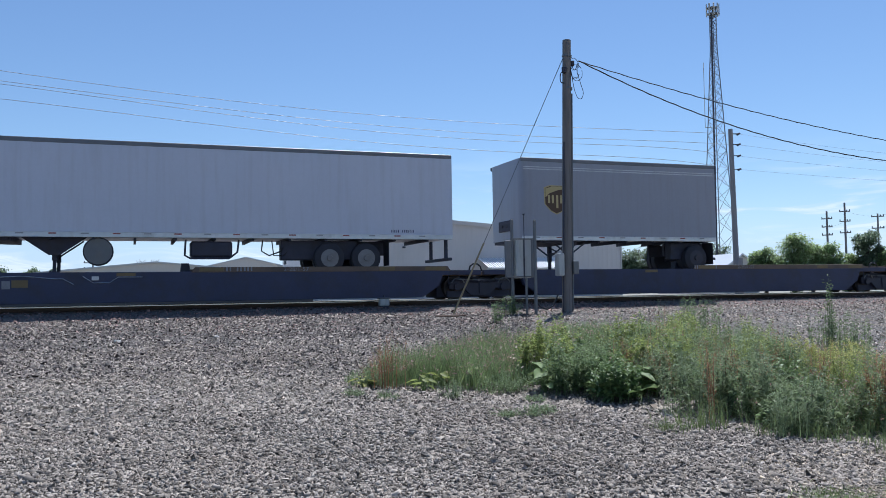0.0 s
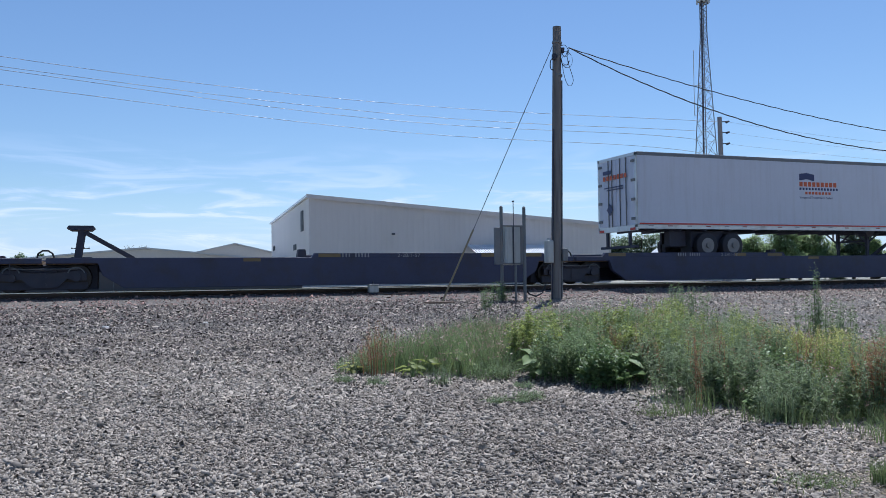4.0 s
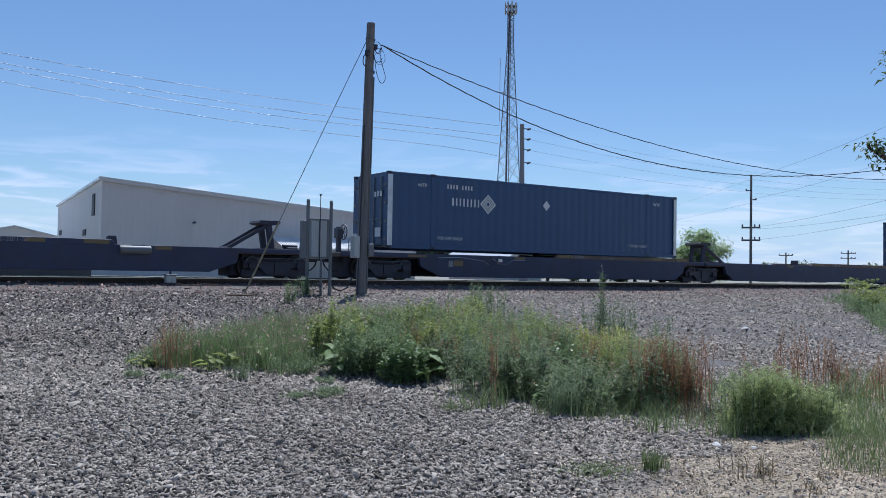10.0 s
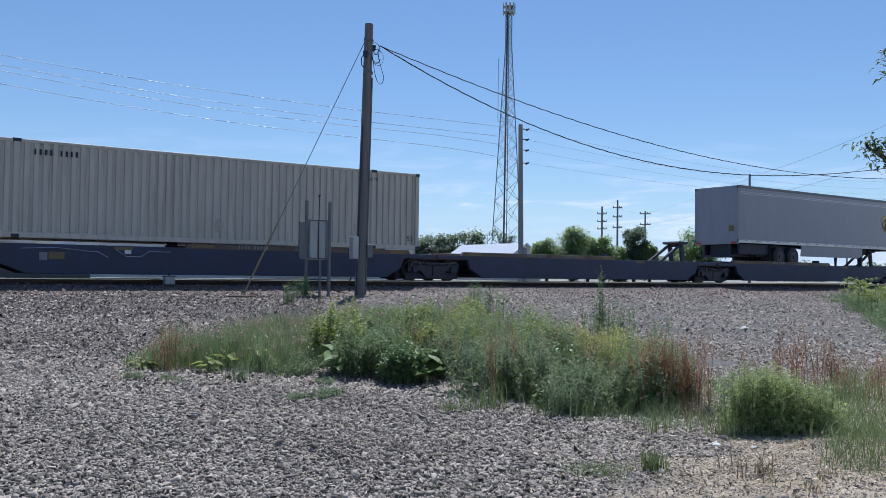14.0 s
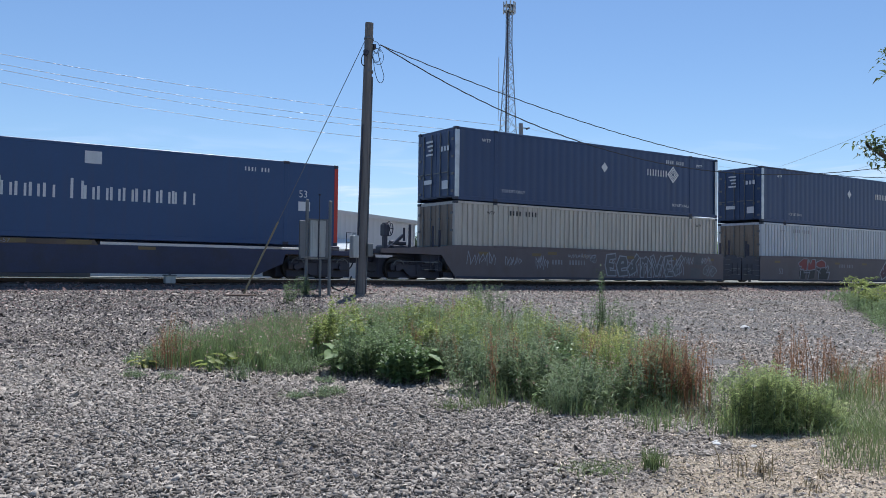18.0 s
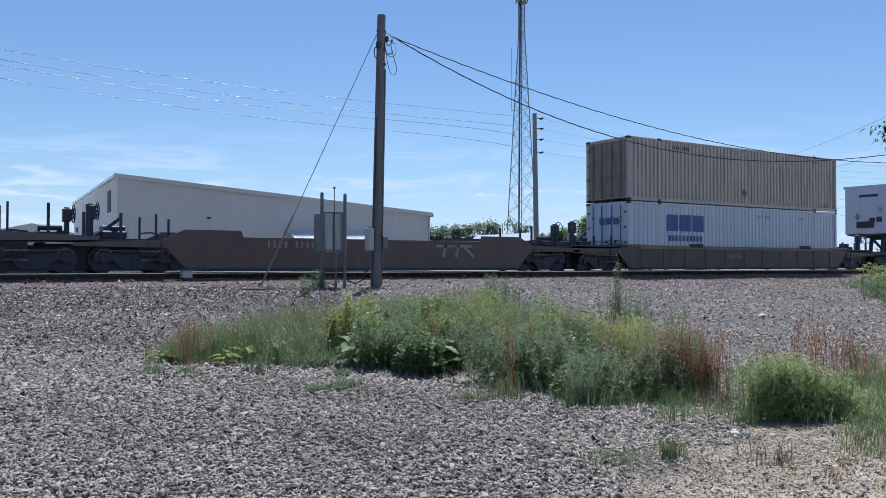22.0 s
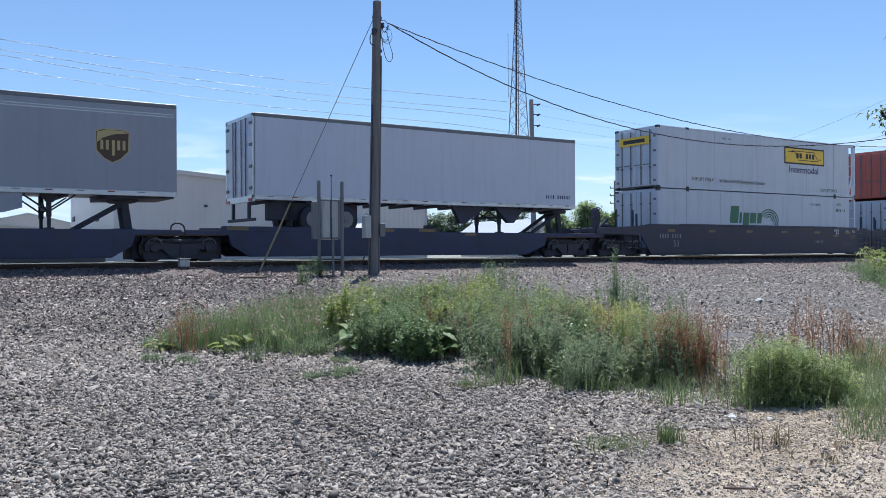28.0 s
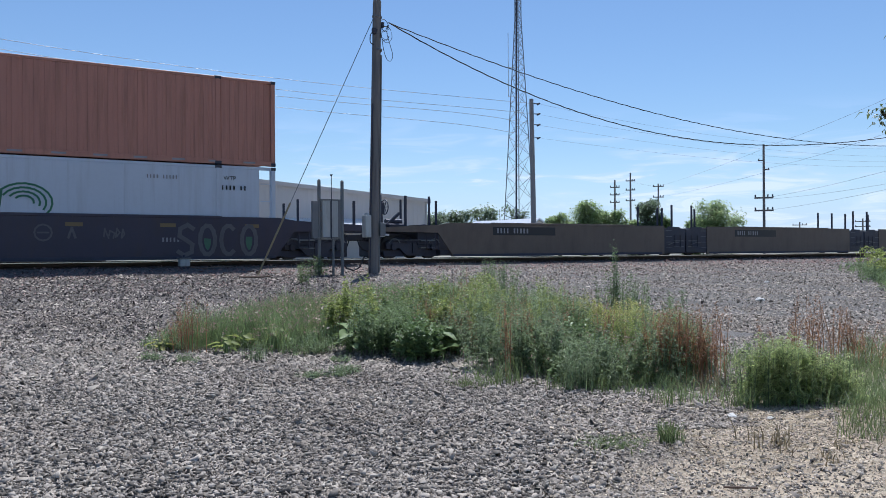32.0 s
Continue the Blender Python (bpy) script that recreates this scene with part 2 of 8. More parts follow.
M["spray_maroon"] = mat("spray_maroon", (0.135, 0.062, 0.074), 0.6, var=0.2, scale=3, fine=20, bump=0.0)
M["tan_chord"] = mat("tan_chord", (0.25, 0.185, 0.115), 0.6, var=0.2, scale=1.5, fine=18, bump=0.1, dirt=(0.10, 0.075, 0.06), amount=0.6, dirt_scale=1.5)
M["guard_brown"] = mat("guard_brown", (0.15, 0.105, 0.075), 0.65, var=0.25, scale=1.5, fine=20, bump=0.12, dirt=(0.06, 0.05, 0.05), amount=0.6, dirt_scale=1.2)
M["spray_pale"] = mat("spray_pale", (0.31, 0.32, 0.35), 0.6, var=0.3, scale=3, fine=20, bump=0.0)
M["spray_white"] = mat("spray_white", (0.42, 0.43, 0.46), 0.6, var=0.2, scale=3, fine=20, bump=0.0)
M["spray_grey"] = mat("spray_grey", (0.118, 0.114, 0.12), 0.6, var=0.25, scale=3, fine=20, bump=0.0)
M["spray_red"] = mat("spray_red", (0.24, 0.055, 0.050), 0.6, var=0.2, scale=3, fine=20, bump=0.0)
M["spray_green"] = mat("spray_green", (0.07, 0.16, 0.10), 0.6, var=0.2, scale=3, fine=20, bump=0.0)
M["grass"] = leafy("grass", (0.255, 0.33, 0.145), through=0.45)
M["seed"] = leafy("seed", (0.42, 0.28, 0.235), through=0.3)
M["weed"] = leafy("weed", (0.215, 0.285, 0.135), through=0.5, rough=0.6)
M["weed_grey"] = leafy("weed_grey", (0.23, 0.29, 0.155), through=0.5, rough=0.6)
M["weed_bright"] = leafy("weed_bright", (0.31, 0.36, 0.11), through=0.55)
M["weed_yellow"] = leafy("weed_yellow", (0.47, 0.47, 0.15))
M["dock"] = leafy("dock", (0.33, 0.18, 0.098), island=0.5, through=0.5)
M["dry"] = leafy("dry", (0.30, 0.24, 0.14), through=0.2)
M["broad_leaf"] = leafy("broad_leaf", (0.17, 0.25, 0.095), island=0.3, through=0.35)
M["burdock_leaf"] = leafy("burdock_leaf", (0.20, 0.275, 0.10), island=0.2, through=0.3, rough=0.6)
M["tree_leaf"] = leafy("tree_leaf", (0.37, 0.46, 0.22), through=0.6)
M["tree_dark"] = leafy("tree_dark", (0.21, 0.27, 0.165), through=0.55)
M["grass_green"] = leafy("grass_green", (0.20, 0.255, 0.10), through=0.35)
M["leaf_near"] = leafy("leaf_near", (0.115, 0.16, 0.07), through=0.35)
M["bush"] = leafy("bush", (0.43, 0.49, 0.22), through=0.55)
M["pole_grey"] = mat("pole_grey", (0.30, 0.285, 0.28), 0.85, var=0.2, scale=2, fine=20, bump=0.3, stretch=(6, 6, 0.3))
M["bark"] = mat("bark", (0.12, 0.095, 0.075), 0.9, var=0.3, scale=4, fine=30, bump=0.6, stretch=(4, 4, 0.5))


def ground_material():
    """Crushed stone with a dirt track, and grass beyond the line."""
    m = mat("ground", (0.185, 0.166, 0.147), 0.9, var=0.30, scale=0.5, fine=26, bump=0.9)
    n, li = m.node_tree.nodes, m.node_tree.links
    b = n["Principled BSDF"]
    tc = n.new("ShaderNodeTexCoord")
    vor, gap = n.new("ShaderNodeTexVoronoi"), n.new("ShaderNodeTexVoronoi")
    gap.feature = "DISTANCE_TO_EDGE"
    for q in (vor, gap):
        q.inputs["Scale"].default_value = 34
        li.new(tc.outputs["Object"], q.inputs["Vector"])
    grey = n.new("ShaderNodeMix")
    grey.data_type, grey.blend_type = "RGBA", "MULTIPLY"
    grey.inputs["Factor"].default_value = 1.0
    li.new(b.inputs["Base Color"].links[0].from_socket, grey.inputs["A"])
    ramp = n.new("ShaderNodeMapRange")
    ramp.inputs["To Min"].default_value, ramp.inputs["To Max"].default_value = 0.5, 1.7
    sep = n.new("ShaderNodeSeparateColor")
    li.new(vor.outputs["Color"], sep.inputs[0])
    li.new(sep.outputs[0], ramp.inputs["Value"])
    # cell edges go darker: the shade between stones, put into the colour
    joint = n.new("ShaderNodeMapRange")
    joint.inputs["From Min"].default_value, joint.inputs["From Max"].default_value, joint.inputs["To Min"].default_value = 0.04, 0.16, 0.32
    li.new(gap.outputs["Distance"], joint.inputs["Value"])
    chip = n.new("ShaderNodeMath")
    chip.operation = "MULTIPLY"
    li.new(ramp.outputs[0], chip.inputs[0])
    li.new(joint.outputs[0], chip.inputs[1])
    li.new(chip.outputs[0], grey.inputs["B"])
    wob = n.new("ShaderNodeTexNoise")
    wob.inputs["Scale"].default_value, wob.inputs["Detail"].default_value = 0.7, 6
    li.new(tc.outputs["Object"], wob.inputs["Vector"])
    xyz = n.new("ShaderNodeSeparateXYZ")
    li.new(tc.outputs["Object"], xyz.inputs[0])

    def band(expr_socket, lo, hi):
        r = n.new("ShaderNodeMapRange")
        r.interpolation_type = "SMOOTHSTEP"
        r.inputs["From Min"].default_value, r.inputs["From Max"].default_value = lo, hi
        li.new(expr_socket, r.inputs["Value"])
        return r.outputs[0]

    def calc(op, a, c):
        k = n.new("ShaderNodeMath")
        k.operation = op
        for i, q in enumerate((a, c)):
            if isinstance(q, (int, float)):
                k.inputs[i].default_value = q
            else:
                li.new(q, k.inputs[i])
        return k.outputs[0]
    wy = calc("ADD", xyz.outputs["Y"], calc("MULTIPLY", calc("SUBTRACT", wob.outputs["Fac"], 0.5), 3.4))
    # the dirt track runs off to the right in front of the weeds
    edge = calc("SUBTRACT", wy, calc("MULTIPLY", calc("SUBTRACT", xyz.outputs["X"], 5.6), 0.35))
    dirt = calc("MULTIPLY", band(edge, 5.5, 4.5), band(calc("ADD", xyz.outputs["X"], calc("MULTIPLY", wob.outputs["Fac"], 2.5)), 4.6, 6.2))
    one = n.new("ShaderNodeMix")
    one.data_type = "RGBA"
    li.new(dirt, one.inputs["Factor"])
    li.new(grey.outputs["Result"], one.inputs["A"])
    mott = n.new("ShaderNodeTexNoise")
    mott.inputs["Scale"].default_value, mott.inputs["Detail"].default_value, mott.inputs["Roughness"].default_value = 7.0, 9, 0.75
    li.new(tc.outputs["Object"], mott.inputs["Vector"])
    soil = n.new("ShaderNodeMix")
    soil.data_type = "RGBA"
    li.new(band(mott.outputs["Fac"], 0.36, 0.64), soil.inputs["Factor"])
    soil.inputs["A"].default_value, soil.inputs["B"].default_value = (0.34, 0.265, 0.185, 1), (0.57, 0.465, 0.335, 1)
    li.new(soil.outputs["Result"], one.inputs["B"])
    two = n.new("ShaderNodeMix")
    two.data_type = "RGBA"
    li.new(band(wy, 74.0, 84.0), two.inputs["Factor"])
    li.new(one.outputs["Result"], two.inputs["A"])
    two.inputs["B"].default_value = (0.30, 0.29, 0.24, 1)
    li.new(two.outputs["Result"], b.inputs["Base Color"])
    return m


M["ground"] = ground_material()

# ---------------------------------------------------------------- builders
class Build:
    """Vertices and faces of one mesh, gathered from simple solids."""

    def __init__(self):
        self.v, self.f = [], []

    def add(self, vs, fs):
        k = len(self.v)
        self.v += [tuple(p) for p in vs]
        self.f += [tuple(k + i for i in q) for q in fs]
        return self

    def box(self, x0, x1, y0, y1, z0, z1, c=0.0):
        """A block; c takes that much off its twelve edges."""
        if c <= 0:
            return self.add([(x0, y0, z0), (x1, y0, z0), (x1, y1, z0), (x0, y1, z0), (x0, y0, z1), (x1, y0, z1), (x1, y1, z1), (x0, y1, z1)],
                            [(0, 3, 2, 1), (4, 5, 6, 7), (0, 1, 5, 4), (1, 2, 6, 5), (2, 3, 7, 6), (3, 0, 4, 7)])
        bm = bmesh.new()
        bmesh.ops.create_cube(bm, size=1)
        for p in bm.verts:
            p.co = ((x0 + x1) / 2 + p.co.x * (x1 - x0), (y0 + y1) / 2 + p.co.y * (y1 - y0), (z0 + z1) / 2 + p.co.z * (z1 - z0))
        bmesh.ops.bevel(bm, geom=bm.edges[:], offset=c, segments=1, affect="EDGES")
        bm.verts.index_update()
        self.add([p.co[:] for p in bm.verts], [[q.index for q in fa.verts] for fa in bm.faces])
        bm.free()
        return self

    def cyl(self, a, b, r, r2=None, n=10):
        a, b = Vector(a), Vector(b)
        r2 = r if r2 is None else r2
        q = (b - a).to_track_quat("Z", "Y").to_matrix()
        ring = [q @ Vector((math.cos(2 * math.pi * i / n), math.sin(2 * math.pi * i / n), 0)) for i in range(n)]
        vs = [a + p * r for p in ring] + [b + p * r2 for p in ring]
        fs = [(i, (i + 1) % n, n + (i + 1) % n, n + i) for i in range(n)] + [tuple(range(n))[::-1], tuple(range(n, 2 * n))]
        return self.add(vs, fs)

    def tube(self, pts, r, n=6):
        """One bent rod through the points."""
        pts = [Vector(p) for p in pts]
        vs, side = [], None
        for i, p in enumerate(pts):
            d = (pts[min(i + 1, len(pts) - 1)] - pts[max(i - 1, 0)]).normalized()
            ref = Vector((0, 0, 1)) if abs(d.z) < 0.9 else Vector((1, 0, 0))
            side = d.cross(ref).normalized() if side is None else (side - d * side.dot(d)).normalized()
            up = side.cross(d)
            vs += [p + (side * math.cos(2 * math.pi * k / n) + up * math.sin(2 * math.pi * k / n)) * r for k in range(n)]
        fs = [(i * n + k, i * n + (k + 1) % n, (i + 1) * n + (k + 1) % n, (i + 1) * n + k) for i in range(len(pts) - 1) for k in range(n)]
        return self.add(vs, fs + [tuple(range(n))[::-1], tuple(range(len(vs) - n, len(vs)))])

    def sheet(self, profile, low, high):
        """A folded sheet: profile points (x, y), standing from low to high (numbers, or functions of x)."""
        lo = low if callable(low) else (lambda q: low)
        hi = high if callable(high) else (lambda q: high)
        n = len(profile)
        return self.add([(x, y, lo(x)) for x, y in profile] + [(x, y, hi(x)) for x, y in profile], [(i, i + 1, n + i + 1, n + i) for i in range(n - 1)])

    def beam(self, a, b, w, h):
        """A square bar from a to b, w wide and h high."""
        a, b = Vector(a), Vector(b)
        d = (b - a).normalized()
        s = d.cross(Vector((0, 0, 1)))
        s = Vector((1, 0, 0)) if s.length < 1e-4 else s.normalized()
        u = s.cross(d)
        vs = [p + s * (i * w / 2) + u * (j * h / 2) for p in (a, b) for i, j in ((-1, -1), (1, -1), (1, 1), (-1, 1))]
        return self.add(vs, [(3, 2, 1, 0), (4, 5, 6, 7), (0, 1, 5, 4), (1, 2, 6, 5), (2, 3, 7, 6), (3, 0, 4, 7)])

    def prism(self, poly, y0, y1):
        """A flat outline in x and z, drawn out from y0 to y1."""
        n = len(poly)
        vs = [(x, y0, z) for x, z in poly] + [(x, y1, z) for x, z in poly]
        return self.add(vs, [(i, (i + 1) % n, n + (i + 1) % n, n + i) for i in range(n)] + [tuple(range(n))[::-1], tuple(range(n, 2 * n))])

    def prism_x(self, poly, x0, x1):
        """A flat outline in y and z, drawn out from x0 to x1."""
        n = len(poly)
        vs = [(x0, y, z) for y, z in poly] + [(x1, y, z) for y, z in poly]
        return self.add(vs, [(i, (i + 1) % n, n + (i + 1) % n, n + i) for i in range(n)] + [tuple(range(n))[::-1], tuple(range(n, 2 * n))])

    def stroke(self, pts, w, y, d=0.003):
        """A painted line of width w along points in x and z, on a side that faces the near way at y."""
        for i, ((ax, az), (bx, bz)) in enumerate(zip(pts[:-1], pts[1:])):
            y -= 0.0003 * (i > 0)
            l = math.hypot(bx - ax, bz - az) or 1
            ux, uz = (bx - ax) / l * w * 0.35, (bz - az) / l * w * 0.35
            nx, nz = -(bz - az) / l * w / 2, (bx - ax) / l * w / 2
            self.prism([(ax - ux + nx, az - uz + nz), (ax - ux - nx, az - uz - nz), (bx + ux - nx, bz + uz - nz), (bx + ux + nx, bz + uz + nz)], y - d, y)
        return self

    def mesh(self, name, material, smooth=True):
        me = bpy.data.meshes.new(name)
        me.from_pydata(self.v, [], self.f)
        me.materials.append(material)
        if smooth:
            me.shade_smooth()
            me.set_sharp_from_angle(angle=radians(32))
        return me


MESHES = {}


def shared(key, material, make):
    """One mesh for all parts that are alike."""
    if key not in MESHES:
        b = Build()
        make(b)
        MESHES[key] = b.mesh(str(key[0] if isinstance(key, tuple) else key), material)
    return MESHES[key]


def part(name, shape, material, parent, label="", at=None, bevel=0.0):
    """Links a Build or a mesh as one mesh object under a thing or a part."""
    ob = new(name, shape if isinstance(shape, bpy.types.Mesh) else shape.mesh(name, material))
    ob.parent = parent
    if at is not None:
        ob.matrix_basis = at
    if bevel:
        bv = ob.modifiers.new("edge", "BEVEL")
        bv.width, bv.segments, bv.limit_method = bevel, 1, "ANGLE"
    if label:
        tagged(ob, label)
    return ob


def thing(name, label, category, group="", at=None):
    ob = new(name)
    ob.empty_display_size = 0.2
    if at is not None:
        ob.matrix_basis = at
    return tagged(ob, label, category, group)


def setting(name, shape, material, label, category):
    ob = new(name, shape if isinstance(shape, bpy.types.Mesh) else shape.mesh(name, material))
    return tagged(ob, label, category, kind="structure")


def words(text, size, material, parent, x, y, z, name="lettering", wide=1.0, left=False):
    """Painted words on a side that faces the near way, starting at x; left: on an end that faces the left."""
    cu = bpy.data.curves.new(name, "FONT")
    cu.body, cu.size, cu.extrude = text, size, 0.001
    tmp = new("tmp", cu)
    bpy.context.view_layer.update()
    me = bpy.data.meshes.new_from_object(tmp.evaluated_get(bpy.context.evaluated_depsgraph_get()))
    bpy.data.objects.remove(tmp)
    me.materials.clear()
    me.materials.append(material)
    turn = pose(x, y, z, 90, 0, -90 if left else 0)
    return part(name, me, material, parent, at=turn @ Matrix.Diagonal((wide, 1, 1, 1)))


MOVERS = []          # things that ride with the train: (thing, u, z)


def ride(ob, u, z=0.0):
    MOVERS.append((ob, u, z))
    ob.location = (u, YC, RAIL + z)
    return ob

# ---------------------------------------------------------------- the train: running gear
def bogie(parent, x, name="truck"):
    """A two-axle freight truck at x."""
    bo = part(name, shared("bolster", M["bogie"], lambda b: b.box(-0.22, 0.22, -1.05, 1.05, 0.42, 0.72, 0.02).cyl((0, 0, 0.7), (0, 0, 0.86), 0.3, n=14)),
              None, parent, "black cast steel two-axle truck", at=pose(x, 0, 0))
    frame_poly = [(-1.18, 0.36), (-1.18, 0.60), (-0.95, 0.72), (-0.70, 0.74), (-0.40, 0.66), (0.40, 0.66), (0.70, 0.74), (0.95, 0.72), (1.18, 0.60),
                  (1.18, 0.36), (0.92, 0.34), (0.62, 0.40), (0.42, 0.20), (0.30, 0.13), (-0.30, 0.13), (-0.42, 0.20), (-0.62, 0.40), (-0.92, 0.34)]

    def side(b):
        b.prism(frame_poly, -0.07, 0.07)
        for s in (-0.89, 0.89):
            b.cyl((s, -0.15, 0.44), (s, 0.1, 0.44), 0.125, n=14)
        b.box(-0.34, 0.34, -0.12, 0.12, 0.62, 0.68, 0.01).box(-0.05, 0.05, -0.11, -0.07, 0.2, 0.6).tube([(-1.0, -0.09, 0.68), (-0.3, -0.1, 0.6), (0.3, -0.1, 0.6), (1.0, -0.09, 0.68)], 0.018)

    def springs(b):
        for s in (-0.2, 0.0, 0.2):
            for k in range(5):
                b.cyl((s, 0, 0.20 + k * 0.047), (s, 0, 0.228 + k * 0.047), 0.075, n=10)
    # big dark box added to block light through the truck; two thin brake bars
    part("brake_beam", shared("brake_beam", M["under"], lambda b: b.box(-1.5, 1.5, -0.6, 0.6, 0.07, 0.84, 0.03).box(-1.2, 1.2, -0.9, -0.82, 0.08, 0.3).box(-1.2, 1.2, 0.82, 0.9, 0.08, 0.3)), None, bo)
    sm, sp = shared("side_frame", M["bogie"], side), shared("spring", M["under"], springs)
    for y in (-1.0, 1.0):
        part("side_frame", sm, None, bo, at=pose(0, y, 0, 0, 0, 0 if y < 0 else 180))
        part("spring_group", sp, None, bo, at=pose(0, y * 0.98, 0))

    # a rod, and pale arcs shaped as the highlights above the bearings
    def rod(b):
        b.cyl((-0.95, -0.02, 0.70), (0.95, -0.02, 0.70), 0.017, n=6)
        for c in (-0.89, 0.89):
            b.tube([(c + 0.25 * math.cos(radians(a)), 0, 0.50 + 0.25 * math.sin(radians(a))) for a in range(20, 161, 20)], 0.022, 6)
    part("brake_rod", shared("brake_rod", M["galv"], rod), None, bo, "grey brake rod with pale highlight arcs over the bearings", at=pose(0, -1.17, 0))

    def wheel(b):
        prof = [(-0.07, 0.42), (0.05, 0.42), (0.07, 0.45), (0.09, 0.45)]
        for (ya, ra), (yb, rb) in zip(prof[:-1], prof[1:]):
            b.cyl((0, ya, 0), (0, yb, 0), ra, rb, n=28)
        b.cyl((0, -0.09, 0), (0, -0.05, 0), 0.14, n=14)
    wm = shared("wheel", M["wheel_steel"], wheel)
    ax = shared("axle", M["under"], lambda b: b.cyl((0, -0.95, 0), (0, 0.95, 0), 0.08, n=10))
    for s in (-0.89, 0.89):
        part("axle", ax, None, bo, at=pose(s, 0, 0.42))
        for y in (-0.75, 0.75):
            part("wheel", wm, None, bo, at=pose(s, y, 0.42, 0, 0, 0 if y < 0 else 180))
    return bo


def coupler(parent, x, way):
    """Draft gear, knuckle and hanging air hose at a car's end."""
    c = part("coupler", shared("coupler", M["bogie"], lambda b: b.box(-0.1, 0.75, -0.11, 0.11, 0.68, 0.92, 0.02).box(0.62, 0.95, -0.2, 0.16, 0.66, 0.96, 0.04)), None, parent, at=pose(x, 0, 0, 0, 0, 0 if way > 0 else 180))
    pts = [(0.25, -0.35, 0.72), (0.3, -0.4, 0.5), (0.45, -0.4, 0.34), (0.65, -0.38, 0.28), (0.9, -0.35, 0.34)]
    part("air_hose", shared("air_hose", M["tyre"], lambda b: b.tube(pts, 0.028, 7)), None, c)
    return c


def handbrake(parent, x, y=-0.7, z0=1.0, high=0.95):
    def make(b):
        b.box(-0.07, 0.07, -0.1, 0.1, 0, high, 0.01).box(-0.12, 0.12, -0.16, 0.16, high * 0.55, high * 0.95, 0.02)
        for k in range(18):
            a0, a1 = k * math.pi / 9, (k + 1) * math.pi / 9
            b.cyl((0.2, 0.28 * math.cos(a0), high * 0.8 + 0.28 * math.sin(a0)), (0.2, 0.28 * math.cos(a1), high * 0.8 + 0.28 * math.sin(a1)), 0.02, n=5)
        for k in range(3):
            a0 = k * math.pi / 3
            b.cyl((0.2, 0.28 * math.cos(a0), high * 0.8 + 0.28 * math.sin(a0)), (0.2, -0.28 * math.cos(a0), high * 0.8 - 0.28 * math.sin(a0)), 0.015, n=5)
        b.cyl((0.05, 0, high * 0.8), (0.22, 0, high * 0.8), 0.04, n=8)
    part("hand_brake", shared(("hand_brake", high), M["bogie"], make), None, parent, at=pose(x, y, z0))


def hoop(parent, x, y=-1.15, z0=1.0, w=0.75, h=0.42):
    part("grab_rail", shared(("grab_rail", w, h), M["bogie"], lambda b: b.tube([(-w / 2, 0, 0), (-w / 2, 0, h), (w / 2, 0, h), (w / 2, 0, 0)], 0.02).tube([(-w / 2, 0, h * 0.5), (w / 2, 0, h * 0.5)], 0.012)), None, parent, at=pose(x, y, z0))


def hitch(parent, x, way):
    """A raised trailer hitch: head plate, leaning posts and a long strut; way: the side on which the strut lies."""
    s = way
    h = part("hitch", Build().prism([(x - 0.42, 1.98), (x - 0.36, 2.06), (x + 0.34, 2.06), (x + 0.40, 2.0), (x + 0.30, 1.92), (x - 0.30, 1.92)], -0.5, 0.5), M["under"], parent, "black steel trailer hitch, raised")
    for y in (-0.36, 0.36):
        part("post", Build().beam((x - 0.12 * s, y, 0.98), (x + 0.02 * s, y, 1.94), 0.14, 0.2), M["under"], h)
        part("strut", Build().beam((x + 0.12 * s, y, 1.86), (x + 1.55 * s, y, 1.02), 0.10, 0.12), M["under"], h)
    part("cross_bar", Build().cyl((x, -0.45, 1.86), (x, 0.45, 1.86), 0.07), M["under"], h)
    part("cross_bar", Build().cyl((x + 1.5 * s, -0.45, 1.06), (x + 1.5 * s, 0.45, 1.06), 0.06), M["under"], h)
    part("foot_plate", Build().box(x - 0.3, x + 0.3, -0.42, 0.42, 0.98, 1.08), M["under"], h)
    return h


def code_bars(parent, x, z, n, size, material, y=NEAR, gap=0.35):
    """A row of short plain bars in place of a car's or a container's number."""
    b = Build()
    rnd = random.Random(n * 31 + int(x * 10))
    for k in range(n):
        if n > 6 and k == 4:
            continue
        w = size * (0.28 + 0.16 * rnd.random())
        b.box(x + k * size * (0.5 + gap), x + k * size * (0.5 + gap) + w, y - 0.003, y, z, z + size)
    tagged(part("marking", b, material, parent), kind="stuff")


